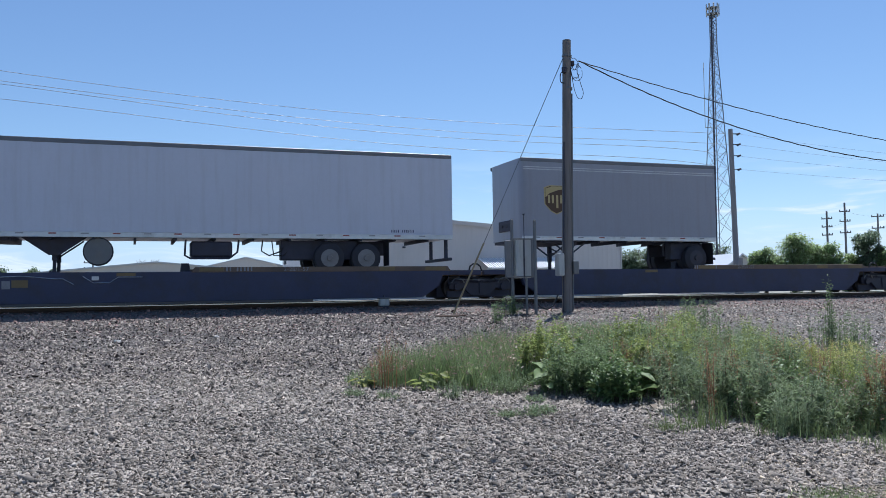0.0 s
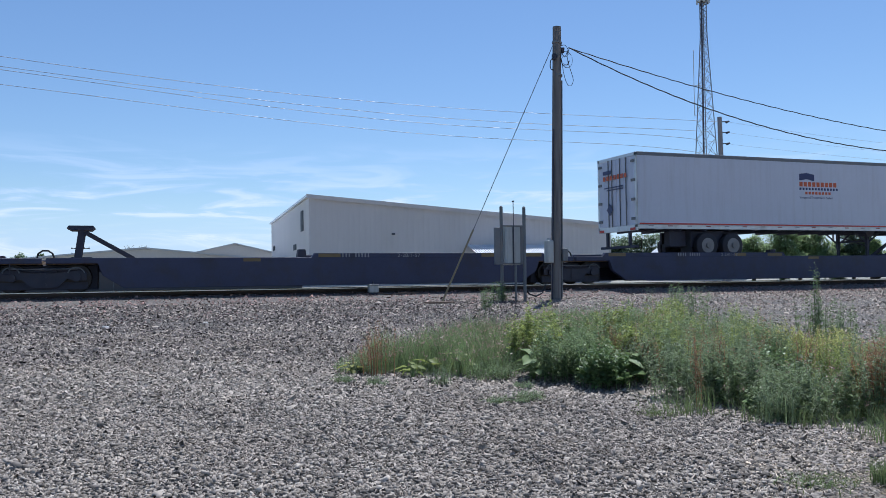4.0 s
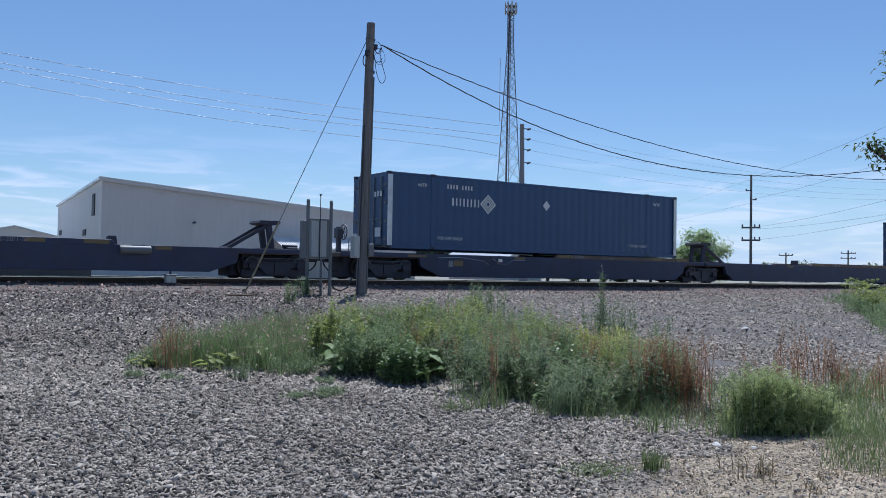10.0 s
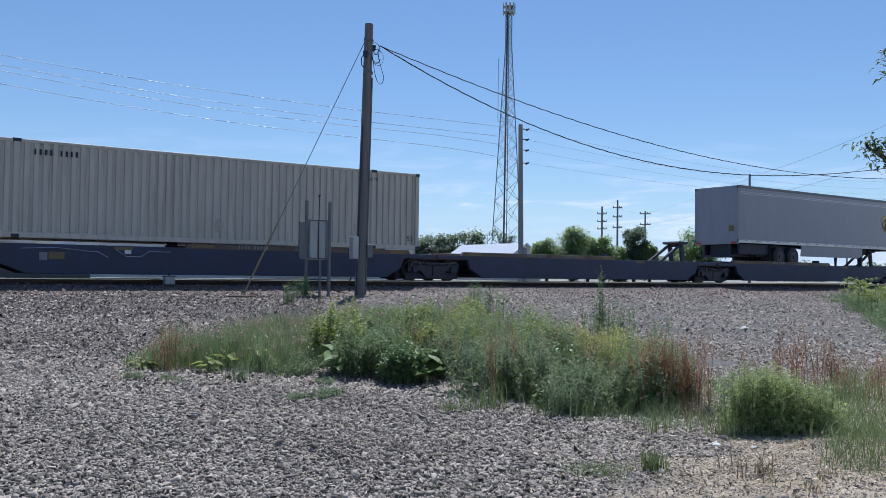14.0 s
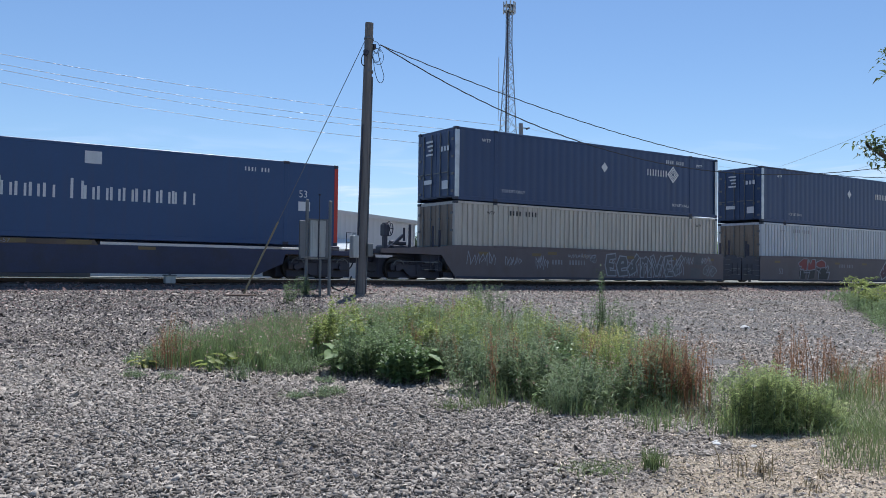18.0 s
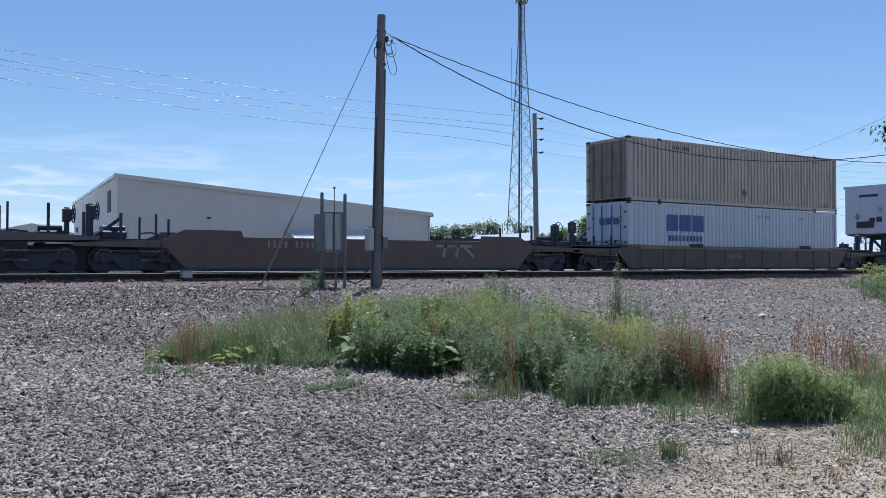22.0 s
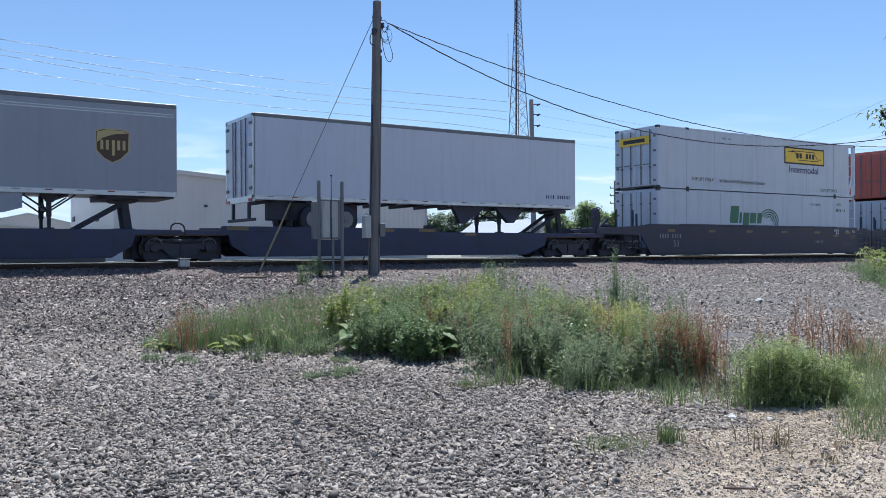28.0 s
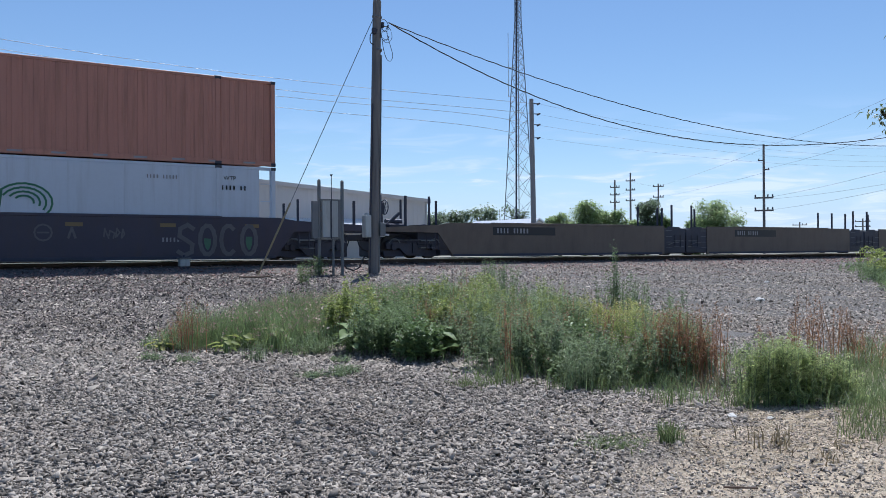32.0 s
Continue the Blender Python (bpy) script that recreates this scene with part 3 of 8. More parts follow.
def flat_unit(u0, u1, wheel_end, group, first=False, last=False, plates=(), number=None, tank=None, guard="black_steel", low=0.20, brake=True):
    """One platform of an articulated trailer car, from truck to truck; wheel_end: 'L' or 'R', where the trailer's wheels stand."""
    L = u1 - u0
    e = thing("railcar_platform", "black steel articulated trailer flatcar platform with raised wheel guards", "railcar", group)
    a = -1.9 if first else 0.06
    z = L + 1.9 if last else L - 0.06
    top = 1.03
    near = [(2.45, low), (1.5, 0.52), (1.42, 0.86)] if first else [(2.25, low), (1.62, 0.50), (1.50, 0.86)]
    away = [(L - 1.42, 0.86), (L - 1.5, 0.52), (L - 2.45, low)] if last else [(L - 1.50, 0.86), (L - 1.62, 0.50), (L - 2.25, low)]
    sill = [(a, 0.86), (a, top), (z, top), (z, 0.86), *away, *near]
    for y in (-1.30, 1.12):
        part("side_sill", Build().prism(sill, y, y + 0.18), M["black_steel"], e, bevel=0.012)
    g0, g1 = (1.2, 9.95) if wheel_end == "L" else (L - 9.95, L - 1.2)
    for y in (-1.31, 1.13):
        part("wheel_guard", Build().prism([(g0, 1.0), (g0 + 0.12, 1.17), (g1 - 0.12, 1.17), (g1, 1.0)], y, y + 0.18), M[guard], e, bevel=0.01)
    part("deck", Build().box(a, z, -1.14, 1.14, 0.84, 0.95), M["wood_deck"], e)
    part("centre_sill", Build().box(a, z, -0.35, 0.35, 0.62, 0.86, 0.02).box(3.0, L - 3.0, -0.35, 0.35, 0.30, 0.62), M["under"], e)
    for k in range(5):
        xk = 3.2 + k * (L - 6.4) / 4
        part("cross_bearer", Build().box(xk - 0.08, xk + 0.08, -1.14, 1.14, 0.45, 0.86), M["under"], e)
    # lighter worn strip and yellow plates along the guard
    for x0, w in plates or ((g0 + 0.25, 0.75), (g1 - 2.6, 0.55), (g1 - 0.95, 0.75)):
        part("reflector", Build().box(x0, x0 + w, -1.316, -1.309, 1.03, 1.15), M["yellow_plate"], e, "dull yellow plate")
    part("reflector", Build().box(g1 + 1.2 if wheel_end == "L" else g0 - 2.2, (g1 + 1.75) if wheel_end == "L" else g0 - 1.65, -1.306, -1.299, 0.90, 1.0), M["yellow_plate"], e, "dull yellow plate")
    part("stirrup", Build().tube([(L - 0.9, -1.3, 0.9), (L - 0.9, -1.3, 0.55), (L - 1.3, -1.3, 0.55), (L - 1.3, -1.3, 0.9)], 0.018), M["bogie"], e)
    if tank is not None:
        part("air_tank", Build().cyl((tank, -1.36, 0.86), (tank + 0.95, -1.36, 0.86), 0.14, n=14), M["galv"], e, "pale grey air tank")
    if number is not None:
        code_bars(e, number, 1.03, 10, 0.13, M["ink_dim"], y=-1.312)
        words("2-28/1-57", 0.17, M["ink_dim"], e, number + 2.05, -1.316, 1.03, wide=1.25)
    part("wheel_chock", Build().prism([(0, 0.95), (0.05, 1.3), (0.28, 1.3), (0.34, 0.95)], -0.5, -0.2), M["under"], e, at=pose(g1 - 0.1 if wheel_end == "L" else g0 - 0.3, 0, 0.02))
    if first:
        bogie(e, 0)
        coupler(e, -1.9, -1)
        if brake:
            handbrake(e, -1.8, -0.75, 1.0)
        hoop(e, -1.3, h=0.5, w=0.55)
        hoop(e, -0.72, h=0.2, w=0.4)
        pipe = Build().tube([(2.3, -1.33, 0.88), (3.3, -1.33, 0.92), (4.25, -1.33, 0.83), (4.45, -1.33, 0.83), (4.75, -1.33, 0.66)], 0.014, 5)
        pipe.tube([(5.0, -1.33, 0.90), (5.3, -1.33, 0.70), (5.75, -1.33, 0.70), (6.0, -1.33, 0.87), (6.7, -1.33, 0.87)], 0.014, 5).box(5.25, 5.45, -1.36, -1.30, 0.78, 0.90)
        part("brake_pipe", pipe, M["alu"], e, "thin pale brake pipe along the sill")
        part("notice", Build().box(2.8, 3.02, -1.306, -1.299, 0.54, 0.78), M["ink_dim"], e, "faded white stencilled panel")
        part("notice", Build().box(3.06, 3.5, -1.306, -1.299, 0.58, 0.80), M["yellow_plate"], e, "faded tan stencilled panel")
        part("reflector", Build().box(0.9, 1.75, -1.306, -1.299, 0.89, 0.98), M["yellow_plate"], e, "dull yellow plate")
    bogie(e, L)
    if not last:
        part("air_hose", shared("hose_loop", M["cable"], lambda b: b.tube([(-0.24, 0, 0), (-0.2, 0, 0.18), (-0.08, 0, 0.27), (0.08, 0, 0.27), (0.2, 0, 0.18), (0.26, 0, 0)], 0.03, 7)), None, e, "black air hose looped over the joint", at=pose(L, -0.6, 1.0))
    if last:
        coupler(e, L + 1.9, 1)
        hoop(e, L + 1.38, w=0.66, h=0.72)
        part("platform_gear", Build().box(L + 0.5, L + 0.9, -0.9, -0.5, 0.95, 1.12, 0.02).cyl((L + 0.4, -0.7, 1.16), (L + 0.95, -0.7, 1.16), 0.07, n=10), M["bogie"], e)
    ride(e, u0)
    return e


def spine(trucks, ends, hitches, group, numbers=True, tanks=(), guard="black_steel", low=0.20, brake=True):
    """An articulated trailer car; trucks: where they stand; ends: the wheel end of each platform; hitches: platforms' hitch ends."""
    out = []
    for k, (a, b) in enumerate(zip(trucks[:-1], trucks[1:])):
        e = flat_unit(a, b, ends[k], group, k == 0, k == len(ends) - 1, number=(9.0 if ends[k] == "R" else 4.6) if numbers else None, tank=(10.05 if k in tanks else None), guard=guard, low=low, brake=brake)
        L = b - a
        for h in hitches[k]:
            hitch(e, 1.0 if h == "L" else (L if k == len(ends) - 1 else L - 1.62), 1 if h == "L" else -1)
        out.append(e)
    return out


spine((-6.4, 11.7, 30.6, 49.3), "RRL", ("L", "", "R"), "articulated trailer car", guard="guard_brown", low=0.09)
spine((53.75, 71.5, 89.5, 107.5), "RRL", ("L", "L", "R"), "second articulated trailer car", low=0.09)
spine((111.6, 128.1, 145.9, 163.65, 180.7, 196.1), "RLLLL", ("L", "R", "R", "R", "R"), "five-platform trailer car", tanks=(2, 4))
spine((200.5, 218.8, 237.7, 255.6), "RRL", ("", "L", ""), "third articulated trailer car", guard="guard_brown", low=0.13)
spine((258.9, 276.0, 293.0, 310.35, 327.3, 344.9), "RLLLL", ("", "R", "R", "R", ""), "second five-platform trailer car", guard="guard_brown", low=0.13)
spine((454.4, 471.4, 488.5, 505.7, 523.2, 540.0), "RLLLL", ("L", "R", "R", "R", "R"), "third five-platform trailer car", brake=False, low=0.13)


WN = -1.37            # near face of the well cars, just outside the containers in them


def graffiti(parent, x, z, h, kind, seed, n=0):
    """Sprayed bubble shapes: uneven rounded blobs with an outline and a loose curl in each, no writing."""
    rnd = random.Random(seed)
    outer, inner = {"maroon": ("spray_white", "spray_maroon"), "grey": ("spray_grey", None), "white": ("spray_white", None), "red": ("spray_red", None), "green": ("spray_green", None), "pale": ("spray_pale", "spray_grey"), "redline": ("spray_white", "spray_red")}[kind]
    bo, bi = Build(), Build()
    n = n or (4 if h > 0.7 else 5)
    for k in range(n):
        w = h * rnd.uniform(0.85, 1.25)
        cx, cz, ph = x + w / 2, z + h / 2, rnd.uniform(0, 6)
        rim = []
        for q in range(16):
            a = 2 * math.pi * q / 16
            r = 0.47 * (1 + 0.20 * math.sin(3 * a + ph) + 0.10 * math.sin(5 * a + 2 * ph))
            rim.append((cx + w * r * math.cos(a) * 1.05, cz + h * r * math.sin(a) * 1.05))
        if inner:
            bi.prism(rim, WN - 0.004, WN - 0.001)
        bo.stroke(rim + rim[:1], h * 0.06, WN - 0.005)
        curl = [(cx + w * (0.30 - 0.035 * q) * math.cos(ph + q * 0.75), cz + h * (0.30 - 0.035 * q) * math.sin(ph + q * 0.75)) for q in range(7)]
        bo.stroke(curl, h * 0.05, WN - 0.012)
        x += w * 1.02
    g = tagged(part("graffiti", bo, M[outer], parent), "sprayed bubble-shaped graffiti", kind="stuff")
    if inner:
        tagged(part("graffiti_fill", bi, M[inner], g), kind="stuff")


def lettering(parent, x, z, w, h, glyphs, fill="spray_maroon", edge="spray_white", thick=0.2):
    """Sprayed fat letters: a pale outline under a coloured stroke; glyphs: strokes of each letter in a unit square."""
    bo, bi = Build(), Build()
    step = w / len(glyphs)
    for k, strokes in enumerate(glyphs):
        for q, st in enumerate(strokes):
            pts = [(x + (k + 0.08 + 0.84 * a) * step, z + h * c) for a, c in st]
            bo.stroke(pts, thick * h + 0.12, WN - 0.002 - 0.0008 * q)
            bi.stroke(pts, thick * h, WN - 0.010 - 0.0008 * q)
    g = tagged(part("graffiti", bo, M[edge], parent), "sprayed letters with a pale outline", kind="stuff")
    tagged(part("graffiti_fill", bi, M[fill], g), kind="stuff")


def scribble(parent, x, z, w, h, seed, ink="spray_pale", n=9, thin=0.03):
    """A quick sprayed tag: thin jagged loops."""
    rnd = random.Random(seed)
    b = Build()
    for k in range(n):
        c = x + w * (k + 0.5) / n
        d = w / n
        pts = [(c - d * rnd.uniform(0.1, 0.7), z + h * rnd.uniform(0.0, 0.35)), (c + d * rnd.uniform(-0.3, 0.3), z + h * rnd.uniform(0.6, 1.0)), (c + d * rnd.uniform(0.1, 0.8), z + h * rnd.uniform(0.35, 0.6)), (c + d * rnd.uniform(-0.4, 0.6), z + h * rnd.uniform(-0.1, 0.25))]
        b.stroke(pts, thin, WN - 0.003 - 0.0012 * k)
    tagged(part("graffiti", b, M[ink], parent), "thin jagged sprayed tag", kind="stuff")


K_ = [[(0.15, 0.0), (0.15, 1.0)], [(0.95, 1.0), (0.25, 0.5), (1.0, 0.0)]]
N_ = [[(0.12, 0.0), (0.12, 0.85)], [(0.12, 0.62), (0.5, 0.86), (0.85, 0.62), (0.88, 0.0)]]
E_ = [[(0.15, 0.48), (0.85, 0.55), (0.75, 0.86), (0.35, 0.88), (0.1, 0.5), (0.3, 0.08), (0.9, 0.12)]]
W_ = [[(0.0, 0.95), (0.25, 0.05), (0.5, 0.72), (0.72, 0.05), (1.0, 1.0)]]
HOOK = [[(0.8, 1.0), (0.45, 0.7), (0.55, 0.3), (0.1, 0.15)], [(0.2, 0.5), (0.0, 0.3)]]
FORK = [[(0.9, 1.0), (0.3, 0.95), (0.2, 0.55), (0.7, 0.5)], [(0.2, 0.5), (0.35, 0.1), (0.9, 0.1)]]
VEE = [[(0.0, 1.0), (0.45, 0.1), (1.0, 0.95)]]
WYE = [[(0.0, 0.95), (0.45, 0.5), (0.95, 1.0)], [(0.5, 0.5), (0.3, 0.0)]]


def well_unit(u0, u1, paint, label, group, first=False, last=False, top=1.47, ribs=0, hump=0.0, marks=(), stanch=2.14, plates=True, brake=1.0):
    """A well platform between two trucks: deep side plates, top rails, end platforms with stanchions."""
    L = u1 - u0
    e = thing("well_car", label, "railcar", group)
    s0, s1 = 1.15, L - 1.15
    a, z = (-1.8 if first else 0.15), (L + 1.8 if last else L - 0.15)
    e0, e1 = min(1.02, top - 0.34), min(0.98, top - 0.36)
    side = [(a, e0), (a, top - 0.22), (s0 - 0.3, top - 0.1), (s0 + 0.4, top + hump)] if first else [(1.5, top + hump)]
    side += [(s0 + 2.3, top + hump), (s0 + 2.4, top), (s1 - 2.4, top), (s1 - 2.3, top + hump)]
    side += [(s1 - 0.4, top + hump), (s1 + 0.3, top - 0.1), (z, top - 0.22), (z, e0), (s1 + 0.2, e1), (s1 - 0.5, 0.07)] if last else [(L - 1.5, top + hump), (L - 1.5, 0.07)]
    side += [(s0 + 0.5, 0.07), (s0 - 0.2, e1)] if first else [(1.5, 0.07)]
    for y in (WN, 1.52):
        part("side_plate", Build().prism(side, y, y + 0.06), M[paint], e)
        part("top_rail", Build().box(s0 + 2.4, s1 - 2.4, y - 0.02, y + 0.065, top - 0.06, top + 0.03, 0.01), M[paint], e)
    part("bottom_rail", Build().box(s0 + 0.5, s1 - 0.5, WN - 0.018, -1.16, 0.05, 0.15, 0.01), M["under"], e)
    part("well_floor", Build().box(s0, s1, -1.2, 1.2, 0.12, 0.3), M["under"], e)
    for k in range(ribs):
        x = s0 + 1.2 + k * (s1 - s0 - 2.4) / max(1, ribs - 1)
        part("rib", Build().box(x - 0.05, x + 0.05, WN - 0.035, WN + 0.002, 0.2, top - 0.05, 0.008), M[paint], e)
    # dark plates with ladder rungs close the sides over the shared trucks
    for x0, x1, shut in ((0.05, 1.52, not first), (L - 1.52, L - 0.05, not last)):
        if not shut:
            continue
        for y in (WN + 0.03, 1.43):
            part("end_plate", Build().prism([(x0, 0.13), (x0, top - 0.16), (x0 + 0.3, top - 0.12), (x0 + 0.34, top - 0.02), (x0 + 1.1, top - 0.04), (x0 + 1.14, top - 0.14), (x1, top - 0.1), (x1, 0.13)], y, y + 0.06), M["end_dark"], e, "dark blue-black end plate")
        xr = x1 - 0.5 if x0 < 1 else x0 + 0.1
        for k in range(4):
            part("rung", shared("rung", M["galv"], lambda b: b.cyl((0, 0, 0), (0.4, 0, 0), 0.011, n=6)), None, e, at=pose(xr, WN - 0.02, 0.35 + 0.27 * k))
        part("release_rod", Build().tube([(x0 + 0.3, WN, 0.5), (x0 + 0.7, WN, 0.62), (x0 + 1.0, WN, 0.6)], 0.014, 5), M["galv"], e)
    # end platforms, stanchions and steps
    for x, way in ((0.15, 1), (L - 0.15, -1)):
        part("end_platform", Build().box(min(x, x + way * 1.1), max(x, x + way * 1.1), -1.25, 1.25, 1.0, 1.08), M["under"], e)
        # dark blocks added in place of the deep shade under the end platform
        part("end_block", Build().box(min(x, x + way * 1.0), max(x, x + way * 1.0), -1.12, 1.12, 0.5, 1.0, 0.03).box(min(x, x + way * 1.1), max(x, x + way * 1.1), -0.8, 0.8, 0.12, 0.5, 0.03), M["under"], e)
        for q, y in ((0.55, -1.1), (1.0, -0.9), (0.55, 1.1)):
            part("stanchion", Build().box(x + way * q - 0.03, x + way * q + 0.03, y - 0.05, y + 0.05, 1.05, stanch - 0.15 * (q > 0.8), 0.01), M["under"], e)
        part("step", Build().tube([(x + way * 0.25, -1.39, 0.95), (x + way * 0.25, -1.39, 0.4), (x + way * 0.65, -1.39, 0.4), (x + way * 0.65, -1.39, 0.95)], 0.02), M["bogie"], e)
        part("step_tread", Build().box(min(x, x + way * 0.7) + 0.02, max(x, x + way * 0.7) - 0.02, -1.36, -1.2, 0.66, 0.70).box(min(x, x + way * 0.7) + 0.02, max(x, x + way * 0.7) - 0.02, -1.36, -1.2, 0.38, 0.42), M["galv"], e)
        part("cross_pipe", Build().tube([(x, -1.2, 1.25), (x + way * 0.4, -1.0, 1.3), (x + way * 0.9, -0.6, 1.2)], 0.03), M["bogie"], e)
    if plates:
        for k in range(6):
            x = s0 + 1.6 + k * (s1 - s0 - 3.2) / 5
            part("reflector", Build().box(x, x + 0.5, WN - 0.006, WN, top - 0.36, top - 0.24), M["yellow_plate"], e, "dull yellow plate")
    for m in marks:
        graffiti(e, *m)
    if first:
        bogie(e, 0)
        coupler(e, -1.8, -1)
        handbrake(e, -1.2, -0.6, 1.05, 1.15)
        part("end_platform", Build().box(-1.8, 0.1, -1.25, 1.25, 1.0, 1.08), M["under"], e)
        for x in (-1.5, -0.4):
            part("stanchion", Build().box(x - 0.04, x + 0.04, -1.2, -1.1, 1.05, stanch, 0.01), M["under"], e)
        part("brake_gear", Build().box(-0.9, -0.1, -0.7, 0.7, 1.08, 1.35, 0.05).cyl((-0.8, -0.3, 1.42), (-0.1, -0.3, 1.42), 0.11, n=12).beam((-1.1, -0.5, 1.1), (-0.3, -0.5, 1.75), 0.1, 0.1), M["bogie"], e)
    bogie(e, L)
    if last:
        coupler(e, L + 1.8, 1)
        handbrake(e, L + brake, -0.6, 1.05, 1.0)
        part("end_platform", Build().box(L - 0.1, L + 1.8, -1.25, 1.25, 1.0, 1.08), M["under"], e)
        for x in (L + 0.4, L + 1.5):
            part("stanchion", Build().box(x - 0.04, x + 0.04, -1.2, -1.1, 1.05, stanch, 0.01), M["under"], e)
        part("brake_gear", Build().box(L + 0.2, L + 1.0, -0.7, 0.7, 1.08, 1.32, 0.05).cyl((L + 0.2, -0.4, 1.40), (L + 0.9, -0.4, 1.40), 0.10, n=12), M["bogie"], e)
    ride(e, u0)
    return e


def well_marks(e, L, material="ink_dim", x=None):
    code_bars(e, 2.2 if x is None else x, 0.85, 9, 0.2, M[material], y=WN)
    code_bars(e, L - 5.5, 0.62, 6, 0.14, M["ink_dim"], y=WN)
    words("53", 0.42, M["ink_dim"], e, 3.1, WN - 0.004, 0.45)


GF = "three-platform well car with graffiti"
e = well_unit(349.1, 368.75, "well_brown", "brown steel well car covered in pale graffiti", GF, first=True, top=1.40,
              marks=((8.95, 0.82, 0.34, "pale", 5, 1), (9.0, 0.18, 0.36, "grey", 10, 2), (16.6, 0.3, 0.5, "pale", 18, 2)))
for x, z, w, h, n in ((2.2, 0.62, 1.45, 0.55, 7), (4.1, 0.62, 0.9, 0.4, 5), (5.75, 0.5, 0.75, 0.6, 6), (7.6, 1.0, 1.6, 0.22, 9), (15.2, 0.85, 0.7, 0.35, 4), (16.4, 0.9, 0.8, 0.35, 5)):
    scribble(e, x, z, w, h, int(x * 10), n=n)
lettering(e, 9.8, 0.28, 5.4, 0.85, [FORK, E_, HOOK, N_, VEE, FORK, HOOK], "spray_grey", "spray_pale", 0.22)
scribble(e, 9.9, 0.2, 5.2, 0.95, 61, "spray_pale", 16, 0.035)
tagged(part("graffiti", Build().prism([(15.1, 0.95), (15.6, 1.0), (15.65, 1.28), (15.15, 1.25)], WN - 0.004, WN - 0.001).prism([(15.9, 0.85), (16.7, 0.8), (16.75, 1.25), (15.95, 1.3)], WN - 0.004, WN - 0.001).prism([(15.65, 0.2), (16.3, 0.15), (16.4, 0.62), (15.7, 0.7)], WN - 0.004, WN - 0.001), M["spray_grey"], e, "pale sprayed blocks"), kind="stuff")
code_bars(e, 6.7, 0.70, 4, 0.2, M["ink_dim"], y=WN)
code_bars(e, 7.7, 0.70, 6, 0.2, M["ink_dim"], y=WN)
part("reflector", Build().box(6.45, 6.95, WN - 0.006, WN, 1.12, 1.24), M["yellow_plate"], e, "dull yellow plate")
e = well_unit(368.75, 388.3, "well_brown", "brown steel well car with maroon and red graffiti", GF, top=1.40)
lettering(e, 13.2, 0.22, 4.9, 1.0, [HOOK, E_, VEE, FORK, WYE], thick=0.24)
tag = [[(0, 0.74), (0.17, 0.95), (0.30, 0.95), (0.26, 0.41), (0.17, 0.38), (0.17, 0.48), (0.07, 0.46), (0.10, 0.60), (0.04, 0.60), (0, 0.74)],
       [(0.32, 0.93), (0.39, 0.72), (0.43, 0.93), (0.54, 0.93), (0.53, 0.47), (0.39, 0.43), (0.29, 0.43), (0.32, 0.93)],
       [(0.56, 0.79), (0.74, 0.93), (0.87, 0.80), (0.85, 0.57), (0.68, 0.54), (0.56, 0.62), (0.56, 0.79)]]
tail = [[(0.07, 0.36), (0.05, 0.04)], [(0.36, 0.40), (0.29, 0.0)], [(0.70, 0.50), (0.64, 0.32), (0.62, 0.0)], [(0.85, 0.50), (0.94, 0.68), (0.96, 0.53), (0.88, 0.32), (1.0, 0.36), (0.93, 0.0)], [(0.17, 0.3), (0.36, 0.32)], [(0.57, 0.45), (0.70, 0.30)]]
bo, bi = Build(), Build()
for k, p in enumerate(tag + tail):
    pts = [(4.85 + 3.0 * a, 0.17 + 1.2 * c) for a, c in p]
    bo.stroke(pts, 0.045, WN - 0.008 - 0.002 * k)
    if k < 3:
        bi.prism(pts[:-1], WN - 0.006, WN - 0.001)
shade = Build()
for p in ([(0.03, 0.38), (0.26, 0.41), (0.20, 0.02), (0.05, 0.04)], [(0.29, 0.43), (0.53, 0.47), (0.50, 0.05), (0.29, 0.02)], [(0.60, 0.50), (0.85, 0.53), (0.96, 0.33), (0.92, 0.02), (0.62, 0.02)]):
    shade.prism([(4.85 + 3.0 * a, 0.17 + 1.2 * c) for a, c in p], WN - 0.004, WN - 0.001)
tagged(part("graffiti", shade, M["ink_black"], e, "black sprayed letter feet"), kind="stuff")
g = tagged(part("graffiti", bo, M["spray_pale"], e), "angular sprayed tag with a pale outline", kind="stuff")
tagged(part("graffiti_fill", bi, M["spray_red"], g), kind="stuff")
well_marks(e, 19.55, x=8.8)
e = well_unit(388.3, 408.4, "well_brown", "brown steel well car with maroon graffiti", GF, last=True, top=1.36)
lettering(e, 2.2, 0.22, 4.6, 1.0, [K_, N_, E_, W_], thick=0.30)
scribble(e, 7.1, 0.8, 0.45, 0.25, 5, "spray_white", 3, 0.035)
scribble(e, 7.7, 0.35, 1.9, 0.8, 77, "spray_grey", 7)
words("125 T", 0.22, M["spray_white"], e, 0.75, WN - 0.004, 0.88)
well_marks(e, 20.1, x=11.5)
e = well_unit(411.3, 428.2, "well_rust", "rust-brown empty well car with faded markings", "single well cars", first=True, last=True, top=1.17, hump=0.24, stanch=1.9, plates=False, marks=((9.2, 0.62, 0.3, "grey", 31),))
code_bars(e, 4.4, 0.85, 10, 0.24, M["ink_dim"], y=WN)
